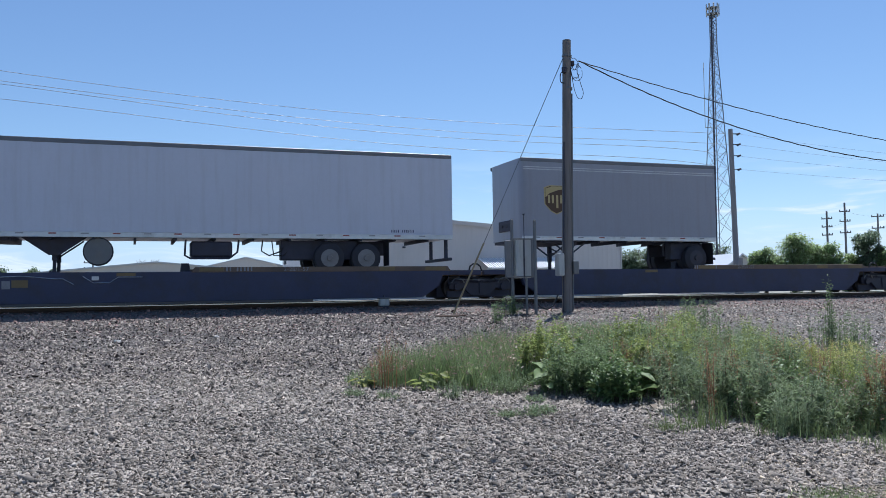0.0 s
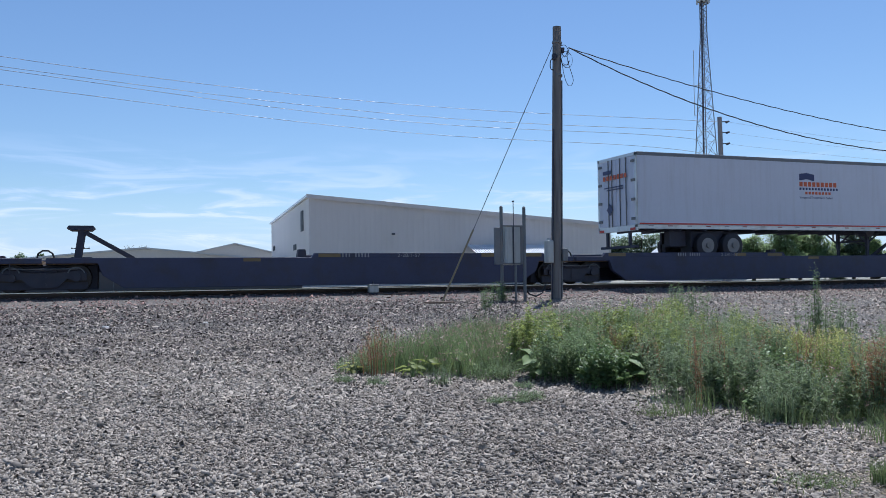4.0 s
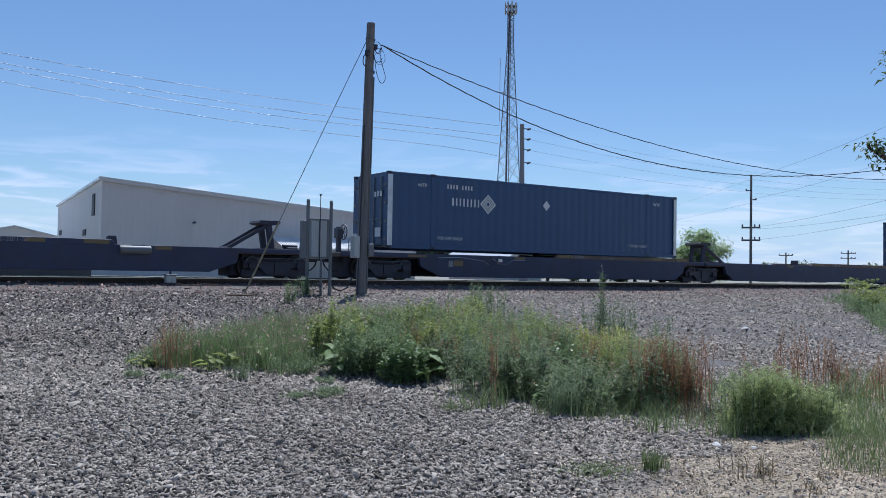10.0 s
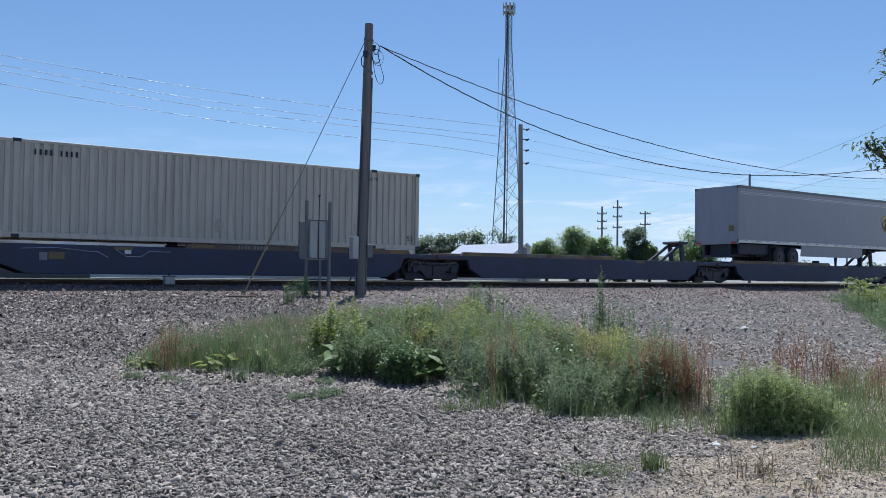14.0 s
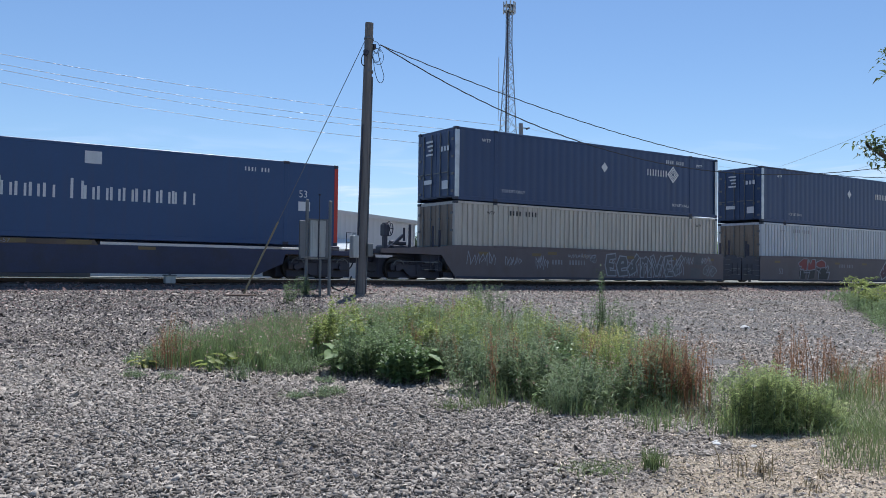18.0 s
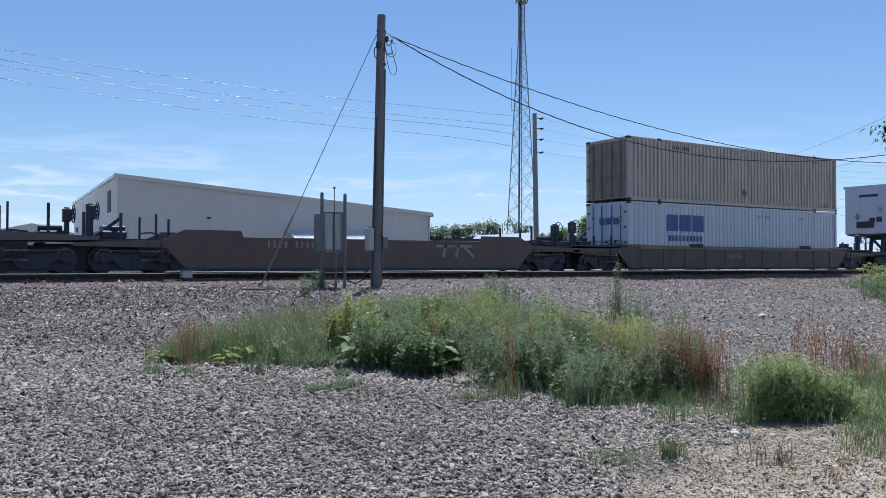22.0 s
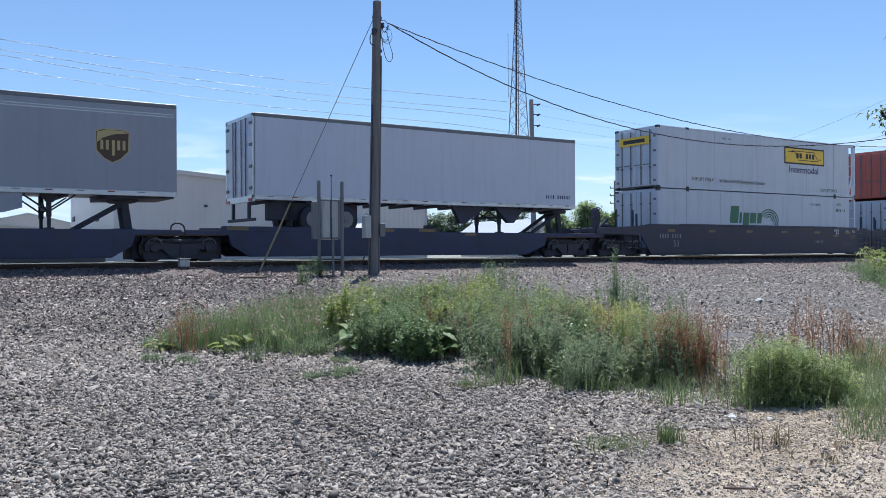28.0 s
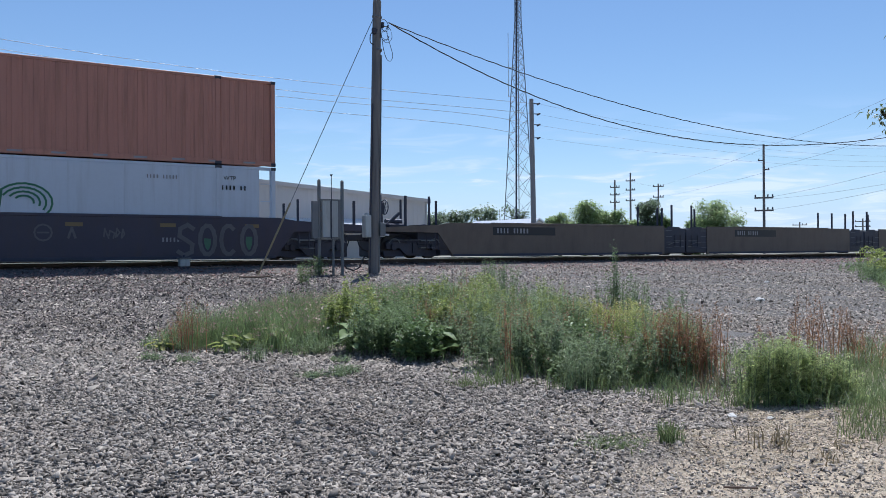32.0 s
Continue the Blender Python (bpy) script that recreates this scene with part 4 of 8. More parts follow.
tagged(part("marking", Build().stroke([(11.3, 1.0), (12.9, 1.0)], 0.1, WN - 0.002).stroke([(11.7, 1.0), (11.6, 0.6)], 0.12, WN - 0.002).stroke([(12.3, 1.0), (12.2, 0.6)], 0.12, WN - 0.002).stroke([(12.6, 0.95), (13.0, 0.6)], 0.1, WN - 0.002), M["ink_dim"], e), kind="stuff")
e = well_unit(431.4, 450.7, "well_tan", "dusty tan well car with ribbed sides", "single well cars", first=True, last=True, top=1.12, ribs=11, stanch=1.55, plates=False, brake=1.65)
part("top_chord", Build().box(2.2, 17.1, WN - 0.05, WN + 0.05, 1.0, 1.17, 0.015), M["tan_chord"], e, "worn yellowish tan top chord")
for x0, x1 in ((-1.7, 1.6), (17.7, 21.0)):
    part("end_sill", Build().prism([(x0, 0.80), (x0, 1.13), (x1, 1.13), (x1, 0.80), ((x0 + x1) / 2, 0.66)], WN + 0.12, WN + 0.2), M["well_tan"], e)
for x in (1.0, 16.9):
    part("end_deck", Build().box(x, x + 1.6, WN - 0.03, 1.3, 1.14, 1.2, 0.01), M["tan_chord"], e, "worn tan steel end deck")
for x in (5.6, 14.2):
    part("lift_stop", Build().box(x, x + 0.9, WN - 0.08, WN, 1.1, 1.28, 0.02), M["under"], e)
code_bars(e, 8.5, 0.6, 8, 0.14, M["ink_dim"], y=WN)
GJ = "three-platform dark well car"


def end_stencils(e, L):
    """Small faded stencils and plates by the far end of a dark well car's side."""
    b = Build()
    for k, x in enumerate((L - 3.75, L - 3.6, L - 3.45)):
        b.box(x, x + 0.1, WN - 0.004, WN, 1.26, 1.38)
        if k:
            b.box(x, x + 0.1, WN - 0.004, WN, 1.10, 1.22)
    for x in (L - 2.6, L - 2.0):
        b.box(x, x + 0.08, WN - 0.004, WN, 1.22, 1.34).box(x + 0.12, x + 0.2, WN - 0.004, WN, 1.2, 1.32)
    tagged(part("stencil", b, M["ink_pale"], e, "small white stencilled bars"), kind="stuff")
    b = Build()
    for k in range(4):
        b.box(L - 2.2, L - 1.7 - 0.08 * (k % 2), WN - 0.004, WN, 0.86 + 0.06 * k, 0.88 + 0.06 * k)
    for k in range(3):
        b.box(L - 3.0 + 0.03 * k, L - 1.9 - 0.15 * k, WN - 0.004, WN, 0.5 + 0.06 * k, 0.52 + 0.06 * k)
    tagged(part("stencil", b, M["spray_grey"], e, "faded lines of stencilling"), kind="stuff")
    part("reflector", Build().box(L - 3.85, L - 3.4, WN - 0.006, WN, 0.98, 1.07), M["yellow_plate"], e, "dull yellow plate")


e = well_unit(543.2, 563.1, "well_dark", "dark maroon steel well car with yellow reflectors", GJ, first=True, top=1.50)
well_marks(e, 19.9)
end_stencils(e, 19.9)
e = well_unit(563.1, 582.6, "well_dark", "dark maroon steel well car with yellow reflectors", GJ, top=1.48)
well_marks(e, 19.5)
end_stencils(e, 19.5)
e = well_unit(582.6, 602.2, "well_dark", "dark maroon steel well car with green sprayed letters", GJ, last=True, top=1.46)
RING = [[(0.5 + 0.42 * math.cos(radians(a)), 0.5 + 0.46 * math.sin(radians(a))) for a in range(40, 401, 30)]]
ESS = [[(0.9, 0.85), (0.6, 0.97), (0.2, 0.85), (0.15, 0.62), (0.5, 0.5), (0.85, 0.36), (0.8, 0.12), (0.4, 0.02), (0.08, 0.14)]]
CEE = [[(0.5 + 0.42 * math.cos(radians(a)), 0.5 + 0.46 * math.sin(radians(a))) for a in range(50, 311, 26)]]
tagged(part("graffiti", Build().prism([(15.35, 0.3), (15.85, 0.25), (15.9, 0.7), (15.4, 0.75)], WN - 0.003, WN - 0.001).prism([(16.8, 0.3), (17.2, 0.3), (17.2, 0.8), (16.8, 0.8)], WN - 0.003, WN - 0.001), M["spray_green"], e, "dull green sprayed patches"), kind="stuff")
lettering(e, 14.5, 0.16, 2.85, 1.05, [ESS, RING, CEE, RING], "spray_grey", "well_dark", 0.13)
tagged(part("graffiti", Build().stroke([(10.6 + 0.24 * math.cos(radians(a)), 0.9 + 0.24 * math.sin(radians(a))) for a in range(0, 361, 30)], 0.05, WN - 0.002).stroke([(10.45, 0.9), (10.75, 0.9)], 0.05, WN - 0.002).stroke([(11.3, 0.75), (11.4, 1.05), (11.5, 0.75)], 0.07, WN - 0.002), M["spray_grey"], e, "small sprayed ring and tick"), kind="stuff")
scribble(e, 12.3, 0.75, 0.65, 0.3, 9, "spray_grey", 4, 0.045)
well_marks(e, 19.6)
for a, b, f, l in ((606.3, 621.4, True, False), (621.4, 636.5, False, False), (636.5, 651.6, False, True)):
    e = well_unit(a, b, "well_tan", "dusty tan empty well car", "empty well car", first=f, last=l, top=1.38, stanch=2.4, plates=False)
    part("number_panel", Build().box(3.6, 6.9, WN - 0.005, WN, 0.9, 1.24), M["ink_black"], e)
    code_bars(e, 3.8, 0.98, 10, 0.2, M["ink_dim"], y=WN - 0.006)

# ---------------------------------------------------------------- containers
CL, CH = 16.15, 2.95


def container(u, z, paint, label, depth=0.036, pitch=0.28, posts=None, group="", reefer=False, seams=0, dashes=None, door=None):
    """A 53 foot container: body, wave-walled side, rails, posts, castings, door leaves with rods."""
    e = thing("container", label, "container", group)
    pm = M[posts or paint]
    xe = 15.62 if reefer else CL
    part("body", Build().box(0.06, xe - 0.04, NEAR + max(0.065, depth + 0.02), 1.26, 0.12, CH - 0.04), M[paint], e)

    def wave(b):
        n = int((xe - 0.3) / pitch)
        xs, k = [], 0.15
        for _ in range(n):
            xs += [(k, 0), (k + pitch * 0.50, 0), (k + pitch * 0.58, depth), (k + pitch * 0.92, depth)]
            k += pitch
        xs.append((k, 0))
        b.sheet([(q, NEAR + 0.012 + w) for q, w in xs], 0.16, CH - 0.1)
    if depth:
        part("side_wall", shared(("side_wall", paint, depth, pitch, xe), M[paint], wave), None, e)
    else:
        part("side_wall", Build().box(0.1, xe - 0.1, NEAR + 0.008, -1.23, 0.14, CH - 0.08), M[paint], e)
        for k in range(seams):
            x = 0.3 + (k + 0.5) * (xe - 0.6) / seams
            part("seam", shared(("seam", paint), M[paint], lambda b: b.box(-0.03, 0.03, NEAR + 0.001, NEAR + 0.012, 0.15, CH - 0.1)), None, e, at=pose(x, 0, 0))
    for y in (NEAR, 1.2):
        part("bottom_rail", Build().box(0.1, xe, y, y + 0.1, 0.0, 0.17, 0.012), pm, e)
        part("top_rail", Build().box(0.1, xe, y, y + 0.1, CH - 0.11, CH - 0.01, 0.012), pm, e)
    part("roof", Build().box(0.1, xe, -1.22, 1.22, CH - 0.05, CH - 0.005), M[paint], e)
    for x in (0.0, CL - 0.16):
        for y in (NEAR, 1.14):
            part("corner_post", shared(("corner_post", posts or paint), pm, lambda b: b.box(0, 0.16, 0, 0.16, 0.1, CH - 0.1, 0.015)), None, e, at=pose(x, y, 0))
            for q in (0.0, CH - 0.118):
                part("corner_casting", shared("corner_casting", M["bogie"], lambda b: b.box(-0.005, 0.175, -0.005, 0.165, 0, 0.118, 0.012)), None, e, at=pose(x, y, q))
    for x in (1.95, CL - 2.1):
        part("lift_post", shared(("lift_post", paint), M[paint], lambda b: b.box(0, 0.15, NEAR - 0.006, NEAR + 0.06, 0.02, CH - 0.02, 0.01)), None, e, at=pose(x, 0, 0))
        for q in (0.0, CH - 0.105):
            part("lift_casting", shared("lift_casting", M["bogie"], lambda b: b.box(-0.03, 0.2, NEAR - 0.008, NEAR + 0.15, -0.0, 0.115, 0.012)), None, e, at=pose(x, 0, q))
    # doors at the left end
    for y in (-1.14, 0.01):
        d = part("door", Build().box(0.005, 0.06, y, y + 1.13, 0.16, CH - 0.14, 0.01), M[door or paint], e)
        for q in (0.28, 0.82):
            part("lock_rod", shared("lock_rod", M["galv"], lambda b: b.cyl((-0.03, 0, 0.18), (-0.03, 0, CH - 0.16), 0.022, n=8).box(-0.05, 0.0, -0.05, 0.05, 0.95, 1.02).box(-0.05, 0, -0.05, 0.05, 2.2, 2.27)), None, d, at=pose(0, y + q, 0))
            part("door_handle", shared("door_handle", M["galv"], lambda b: b.box(-0.06, -0.02, -0.02, 0.4, 1.12, 1.16)), None, d, at=pose(0, y + q, 0))
        for q in (0.35, 1.05, 1.75, 2.45):
            part("hinge", shared("hinge", M["galv"], lambda b: b.box(-0.03, 0.02, -0.07, 0.07, -0.05, 0.05)), None, d, at=pose(0, -1.12 if y < 0 else 1.12, q))
    if reefer:
        for k in range(4):
            part("ladder_rung", Build().box(xe, CL - 0.1, NEAR + 0.03, NEAR + 0.06, 0.55 + k * 0.6, 0.58 + k * 0.6), pm, e)
        part("bottom_rail", Build().box(xe, CL, NEAR, 1.3, 0.0, 0.14), pm, e)
        part("top_rail", Build().box(xe, CL, NEAR, NEAR + 0.1, CH - 0.11, CH - 0.01).box(xe, CL, 1.2, 1.3, CH - 0.11, CH - 0.01), pm, e)
        part("end_box", Build().box(xe, CL - 0.12, -0.9, 0.9, 0.14, 0.6, 0.02), M["under"], e, "dark box on the end frame")
        part("brace", Build().beam((xe, NEAR + 0.1, 0.1), (CL - 0.1, NEAR + 0.1, 1.4), 0.05, 0.08), pm, e)
    if dashes:
        for k in range(13):
            part("reflector", shared(("dash", dashes), M[dashes], lambda b: b.box(0, 0.42, NEAR - 0.004, NEAR, 0.06, 0.12)), None, e, at=pose(0.6 + k * 1.2, 0, 0))
    ride(e, u, z)
    return e


def small_text(e, x, z, text="TOP LIFT ONLY", size=0.17, ink="ink_white", wide=1.05):
    words(text, size, M[ink], e, x, NEAR - 0.009, z, wide=wide)


def diamond(b, x, z, r, w):
    b.stroke([(x, z + r), (x + r, z), (x, z - r), (x - r, z), (x, z + r)], w, NEAR - 0.008)


def navy_marks(e, right=False, off=0.0):
    """White bars and nested diamonds for the maker's sign, a small diamond, lift notices and number bars."""
    x = 11.05 if right else 2.45 + off
    b = Build()
    for k in range(4):
        x0 = x + k * 0.36
        b.box(x0, x0 + 0.065, NEAR - 0.008, NEAR, 1.78, 2.09).box(x0 + 0.18, x0 + 0.245, NEAR - 0.008, NEAR, 1.78, 2.09)
    for r, w in ((0.36, 0.07), (0.24, 0.05), (0.13, 0.05)):
        diamond(b, x + 1.78, 1.93, r, w)
    tagged(part("sign", b, M["ink_white"], e, "white painted bars and diamonds"), kind="stuff")
    part("diamond_plate", Build().prism([(8.25, 2.16), (8.45, 1.93), (8.25, 1.70), (8.05, 1.93)] if right else [(7.2 + off * 1.35, 2.27), (7.4 + off * 1.35, 2.05), (7.2 + off * 1.35, 1.83), (7.0 + off * 1.35, 2.05)], NEAR - 0.008, NEAR), M["ink_white"], e)
    small_text(e, 12.75 if right else 1.73 + off, 0.40)
    small_text(e, 2.35 if right else 12.85, 0.42)
    code_bars(e, 12.35 if right else 2.2 + off, 2.44, 9, 0.17, M["ink_white"], y=NEAR - 0.006)
    for xx in (1.3, 14.5):
        small_text(e, xx, 2.42, "WTP", 0.2)
    # on the doors
    d = Build()
    for k in range(3):
        d.box(-0.072, -0.065, -0.95 + k * 0.2, -0.82 + k * 0.2, 2.0, 2.2)
    for k in range(4):
        d.box(-0.072, -0.065, 0.15, 0.6 - 0.08 * (k % 3), 2.45 - k * 0.18, 2.53 - k * 0.18)
    d.box(-0.072, -0.065, 0.2, 0.75, 0.72, 0.9).box(-0.072, -0.065, -0.9, -0.5, 0.45, 0.8)
    tagged(part("marking", d, M["ink_white"], e), kind="stuff")


def navy_container(u, z, right=False, off=0.0):
    ink = "navy" if right else "navy_blue"
    e = container(u, z, ink, "dark navy blue steel container with pale corner posts", 0.008, 0.42, group="navy containers", posts=ink)
    for x in (-0.006, CL - 0.195):
        part("post_cover", Build().box(x, x + 0.2, NEAR - 0.006, NEAR + 0.02, 0.12, CH - 0.12), M["alu"], e, "pale worn metal corner strip")
    navy_marks(e, right, off)
    return e


navy_container(200.48, 1.20, off=0.5)
navy_container(240.26, 1.20, off=0.56)
for u in (350.7, 370.47, 390.02):
    navy_container(u, 3.235, True)
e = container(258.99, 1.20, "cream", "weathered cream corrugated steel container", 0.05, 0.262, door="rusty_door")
small_text(e, 13.9, 2.52, "WTP", 0.18, "ink_black")
small_text(e, 15.6, 0.32, "53", 0.26, "ink_black")
code_bars(e, 2.5, 2.5, 9, 0.17, M["ink_black"], y=NEAR - 0.008)
part("diamond_plate", Build().prism([(8.17, 0.85), (8.39, 0.6), (8.17, 0.35), (7.95, 0.6)], NEAR - 0.008, NEAR), M["tan_paint"], e)

e = container(329.34, 1.20, "royal", "royal blue container with white painted bars", 0.0, seams=0, group="")
for x in (-0.008, CL - 0.14):
    part("post_cover", Build().box(x, x + 0.145, NEAR - 0.006, NEAR + 0.02, 0.12, CH - 0.12), M["ink_red"], e, "dull red corner strip")
b = Build().prism([(2.65, 2.45), (3.05, 2.10), (2.65, 1.72), (2.25, 2.10)], NEAR - 0.006, NEAR)
for k in range(7):
    b.box(2.85 + 0.06 * abs(k - 3), 3.75, NEAR - 0.006, NEAR, 1.8 + k * 0.1, 1.84 + k * 0.1)
tagged(part("sign", b, M["ink_white"], e, "white painted diamond with fine bars"), kind="stuff")
b = Build()
for k, (w, h) in enumerate(((0.38, 0.62), (0.3, 0.42), (0.3, 0.42), (0.28, 0.42), (0.32, 0.42), (0, 0), (0.36, 0.62), (0.3, 0.42), (0.32, 0.42), (0.3, 0.42), (0.32, 0.42), (0.3, 0.42), (0.32, 0.42), (0.32, 0.42), (0.14, 0.42), (0.36, 0.42))):
    x = 4.75 + k * 0.385
    if w:
        b.box(x, x + 0.08, NEAR - 0.006, NEAR, 1.22, 1.22 + h)
        b.box(x + w - 0.05, x + w + 0.02, NEAR - 0.006, NEAR, 1.22, 1.22 + h * 0.9)
tagged(part("sign", b, M["ink_white"], e, "row of white painted bars"), kind="stuff")
part("placard", Build().box(7.45, 7.95, NEAR - 0.006, NEAR, 2.33, 2.72), M["ink_white"], e, "white square placard")
part("placard", Build().box(14.6, 15.05, NEAR - 0.006, NEAR, 1.22, 1.55), M["ink_white"], e, "white square placard")
small_text(e, 14.6, 1.7, "53", 0.34)
code_bars(e, 12.6, 2.5, 8, 0.14, M["ink_white"], y=NEAR - 0.006)
small_text(e, 3.3, 0.42, "TOP LIFT ONLY", 0.15)
d = Build()
for y, z0 in ((-0.85, 2.1), (0.25, 2.1)):
    d.prism_x([(y, z0 + 0.15), (y + 0.12, z0 + 0.35), (y + 0.42, z0 + 0.35), (y + 0.54, z0 + 0.15), (y + 0.42, z0 - 0.05), (y + 0.12, z0 - 0.05)], -0.072, -0.065)
for y, z0, w, h in ((0.25, 1.55, 0.5, 0.3), (0.25, 1.1, 0.45, 0.25), (-0.8, 1.2, 0.4, 0.3), (0.3, 0.55, 0.5, 0.3)):
    d.box(-0.072, -0.065, y, y + w, z0, z0 + h)
part("placard", d, M["ink_pale"], e)

# lower boxes of the graffiti car, the pale one on the rust car and the tall stacks
LOW = 0.25
for u, paint, label, inks in ((350.7, "cream", "cream corrugated steel container with black number", "ink_black"), (370.47, "pale_grey", "pale grey corrugated steel container", "ink_dim")):
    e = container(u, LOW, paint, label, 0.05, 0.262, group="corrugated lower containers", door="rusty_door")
    small_text(e, 1.6, 2.45, "WTP", 0.18, inks)
    small_text(e, 14.5, 2.45, "WTP", 0.18, inks)
    code_bars(e, 2.8, 2.45, 9, 0.2, M[inks], y=NEAR - 0.008)
e = container(390.02, LOW, "orange", "orange steel container with dark lettering bars", 0.014, 0.6)
part("sign", Build().box(3.6, 5.3, NEAR - 0.008, NEAR, 2.08, 2.14).box(3.6, 4.0, NEAR - 0.008, NEAR, 2.2, 2.44).box(4.08, 4.7, NEAR - 0.008, NEAR, 2.2, 2.42).box(4.78, 5.3, NEAR - 0.008, NEAR, 2.2, 2.44), M["ink_brown"], e, "dark brown painted bars")

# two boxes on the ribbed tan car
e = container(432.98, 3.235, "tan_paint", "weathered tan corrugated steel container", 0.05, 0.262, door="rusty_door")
small_text(e, 13.9, 2.52, "WTP", 0.18, "ink_black")
small_text(e, 14.9, 0.2, "53", 0.24, "ink_black")
code_bars(e, 2.9, 2.52, 9, 0.16, M["ink_black"], y=NEAR - 0.008)
part("diamond_plate", Build().prism([(8.18, 0.89), (8.38, 0.67), (8.18, 0.45), (7.98, 0.67)], NEAR - 0.008, NEAR), M["well_tan"], e)
e = container(432.98, LOW, "white_box", "pale grey corrugated container with large blue painted shapes", 0.03, 0.28)
b = Build()
for x0 in (2.5, 3.4, 4.3):
    b.prism([(x0, 1.62), (x0 + 0.78, 1.62), (x0 + 0.78, 2.4), (x0, 2.4)], NEAR - 0.008 + 0.0, NEAR)
tagged(part("sign", b, M["ink_blue"], e, "large blue painted shapes"), kind="stuff")
b = Build()
for k in range(10):
    b.box(2.62 + k * 0.245, 2.62 + k * 0.245 + 0.15, NEAR - 0.008, NEAR, 1.14, 1.42)
tagged(part("sign", b, M["ink_blue"], e, "row of blue bars"), kind="stuff")
small_text(e, 12.7, 2.42, "WTP", 0.18, "ink_black")
code_bars(e, 9.2, 2.42, 9, 0.14, M["ink_dim"], y=NEAR - 0.008)
d = Build()
for k in range(3):
    d.box(-0.072, -0.065, -0.75 + k * 0.42, -0.45 + k * 0.42, 1.9, 2.2)
part("sign", d, M["ink_blue"], e, "blue painted bars")


def green_sign_trailer(u):
    """A white box whose green sign is drawn as slanting bars and curved strokes."""
    e = container(u, LOW, "white_box", "white smooth-walled container with green painted shapes", 0.0, seams=9, reefer=True, group="white containers with green sign")
    for x in (1.98, 14.17):
        part("lift_casting", shared("lift_casting", M["under"], lambda b: b.prism([(-0.2, 1.2), (-0.2, 1.42), (-0.12, 1.56), (0.06, 1.58), (0.18, 1.46), (0.2, 1.2)], NEAR - 0.05, NEAR)), None, e, "black lifting lug", at=pose(x, 0, 0))
    b = Build()
    x = 5.15
    for x0, w, z0, z1 in ((0.0, 0.62, 1.38, 2.24), (0.72, 0.16, 1.38, 1.92), (0.98, 0.46, 1.16, 1.92), (1.56, 0.46, 1.38, 1.92), (2.14, 0.34, 1.38, 1.92)):
        s = 0.12 * (z1 - z0)
        b.prism([(x + x0, z0), (x + x0 + w, z0), (x + x0 + w + s, z1), (x + x0 + s, z1)], NEAR - 0.008, NEAR)
    tagged(part("sign", b, M["ink_green"], e, "green slanting painted bars"), kind="stuff")
    b = Build()
    for k in range(4):
        r = 0.78 - 0.17 * k
        b.stroke([(x + 3.1 + r * math.cos(radians(a)), 1.55 + 0.72 * r * math.sin(radians(a))) for a in range(-40 + 12 * k, 170 - 8 * k, 18)], 0.06, NEAR - 0.008)
    tagged(part("sign", b, M["ink_green"], e, "thin curved green strokes"), kind="stuff")
    small_text(e, 14.3, 2.45, "WTP", 0.19, "ink_black")
    code_bars(e, 14.25, 2.12, 7, 0.15, M["ink_black"], y=NEAR - 0.008)
    code_bars(e, 11.8, 2.42, 10, 0.12, M["ink_dim"], y=NEAR - 0.008)
    return e


for u in (545.37, 564.99, 584.44):
    green_sign_trailer(u)
e = container(545.37, 3.235, "white_box", "white refrigerated container with a yellow sign", 0.0, seams=2, reefer=True)
part("sign", Build().box(9.6, 13.15, NEAR - 0.010, NEAR, 1.62, 2.52), M["ink_black"], e, "black framed yellow sign panel")
part("sign_face", Build().box(9.68, 13.07, NEAR - 0.014, NEAR - 0.010, 1.70, 2.44), M["ink_yellow"], e, "yellow sign face")
b = Build().stroke([(9.9, 2.28), (10.5, 2.28), (10.8, 1.85), (12.6, 1.85)], 0.04, NEAR - 0.015).stroke([(10.2, 2.32), (12.2, 2.32), (12.5, 1.95), (12.85, 1.95)], 0.04, NEAR - 0.015)
for k in range(6):
    if k != 2:
        b.box(10.62 + k * 0.28, 10.82 + k * 0.28, NEAR - 0.018, NEAR - 0.014, 1.95, 2.22)
tagged(part("sign", b, M["ink_black"], e), kind="stuff")
small_text(e, 9.96, 1.16, "Intermodal", 0.50, "ink_navy", 1.2)
small_text(e, 4.35, 0.40, "30 Pallets (48\"X40\") Refrigerated Container", 0.22, "ink_black", 0.92)
small_text(e, 2.3, 0.42, "TOP LIFT ONLY", 0.22, "ink_black")
small_text(e, 12.75, 0.22, "TOP LIFT ONLY", 0.22, "ink_black")
code_bars(e, 4.6, 2.55, 8, 0.1, M["ink_dim"], y=NEAR - 0.008)
part("sign", Build().box(-0.078, -0.066, -0.85, 0.95, 2.1, 2.5), M["ink_yellow"], e, "yellow sign on the doors")
part("sign", Build().box(-0.084, -0.078, -0.6, 0.7, 2.2, 2.38), M["ink_black"], e)
e = container(564.99, 3.235, "red", "bright red-orange smooth-walled container", 0.008, 0.62, dashes="ink_white")
for z in (1.98, 0.85):
    part("diamond_plate", Build().prism([(8.05, z + 0.24), (8.27, z), (8.05, z - 0.24), (7.83, z)], NEAR - 0.008, NEAR), M["ink_white"], e)
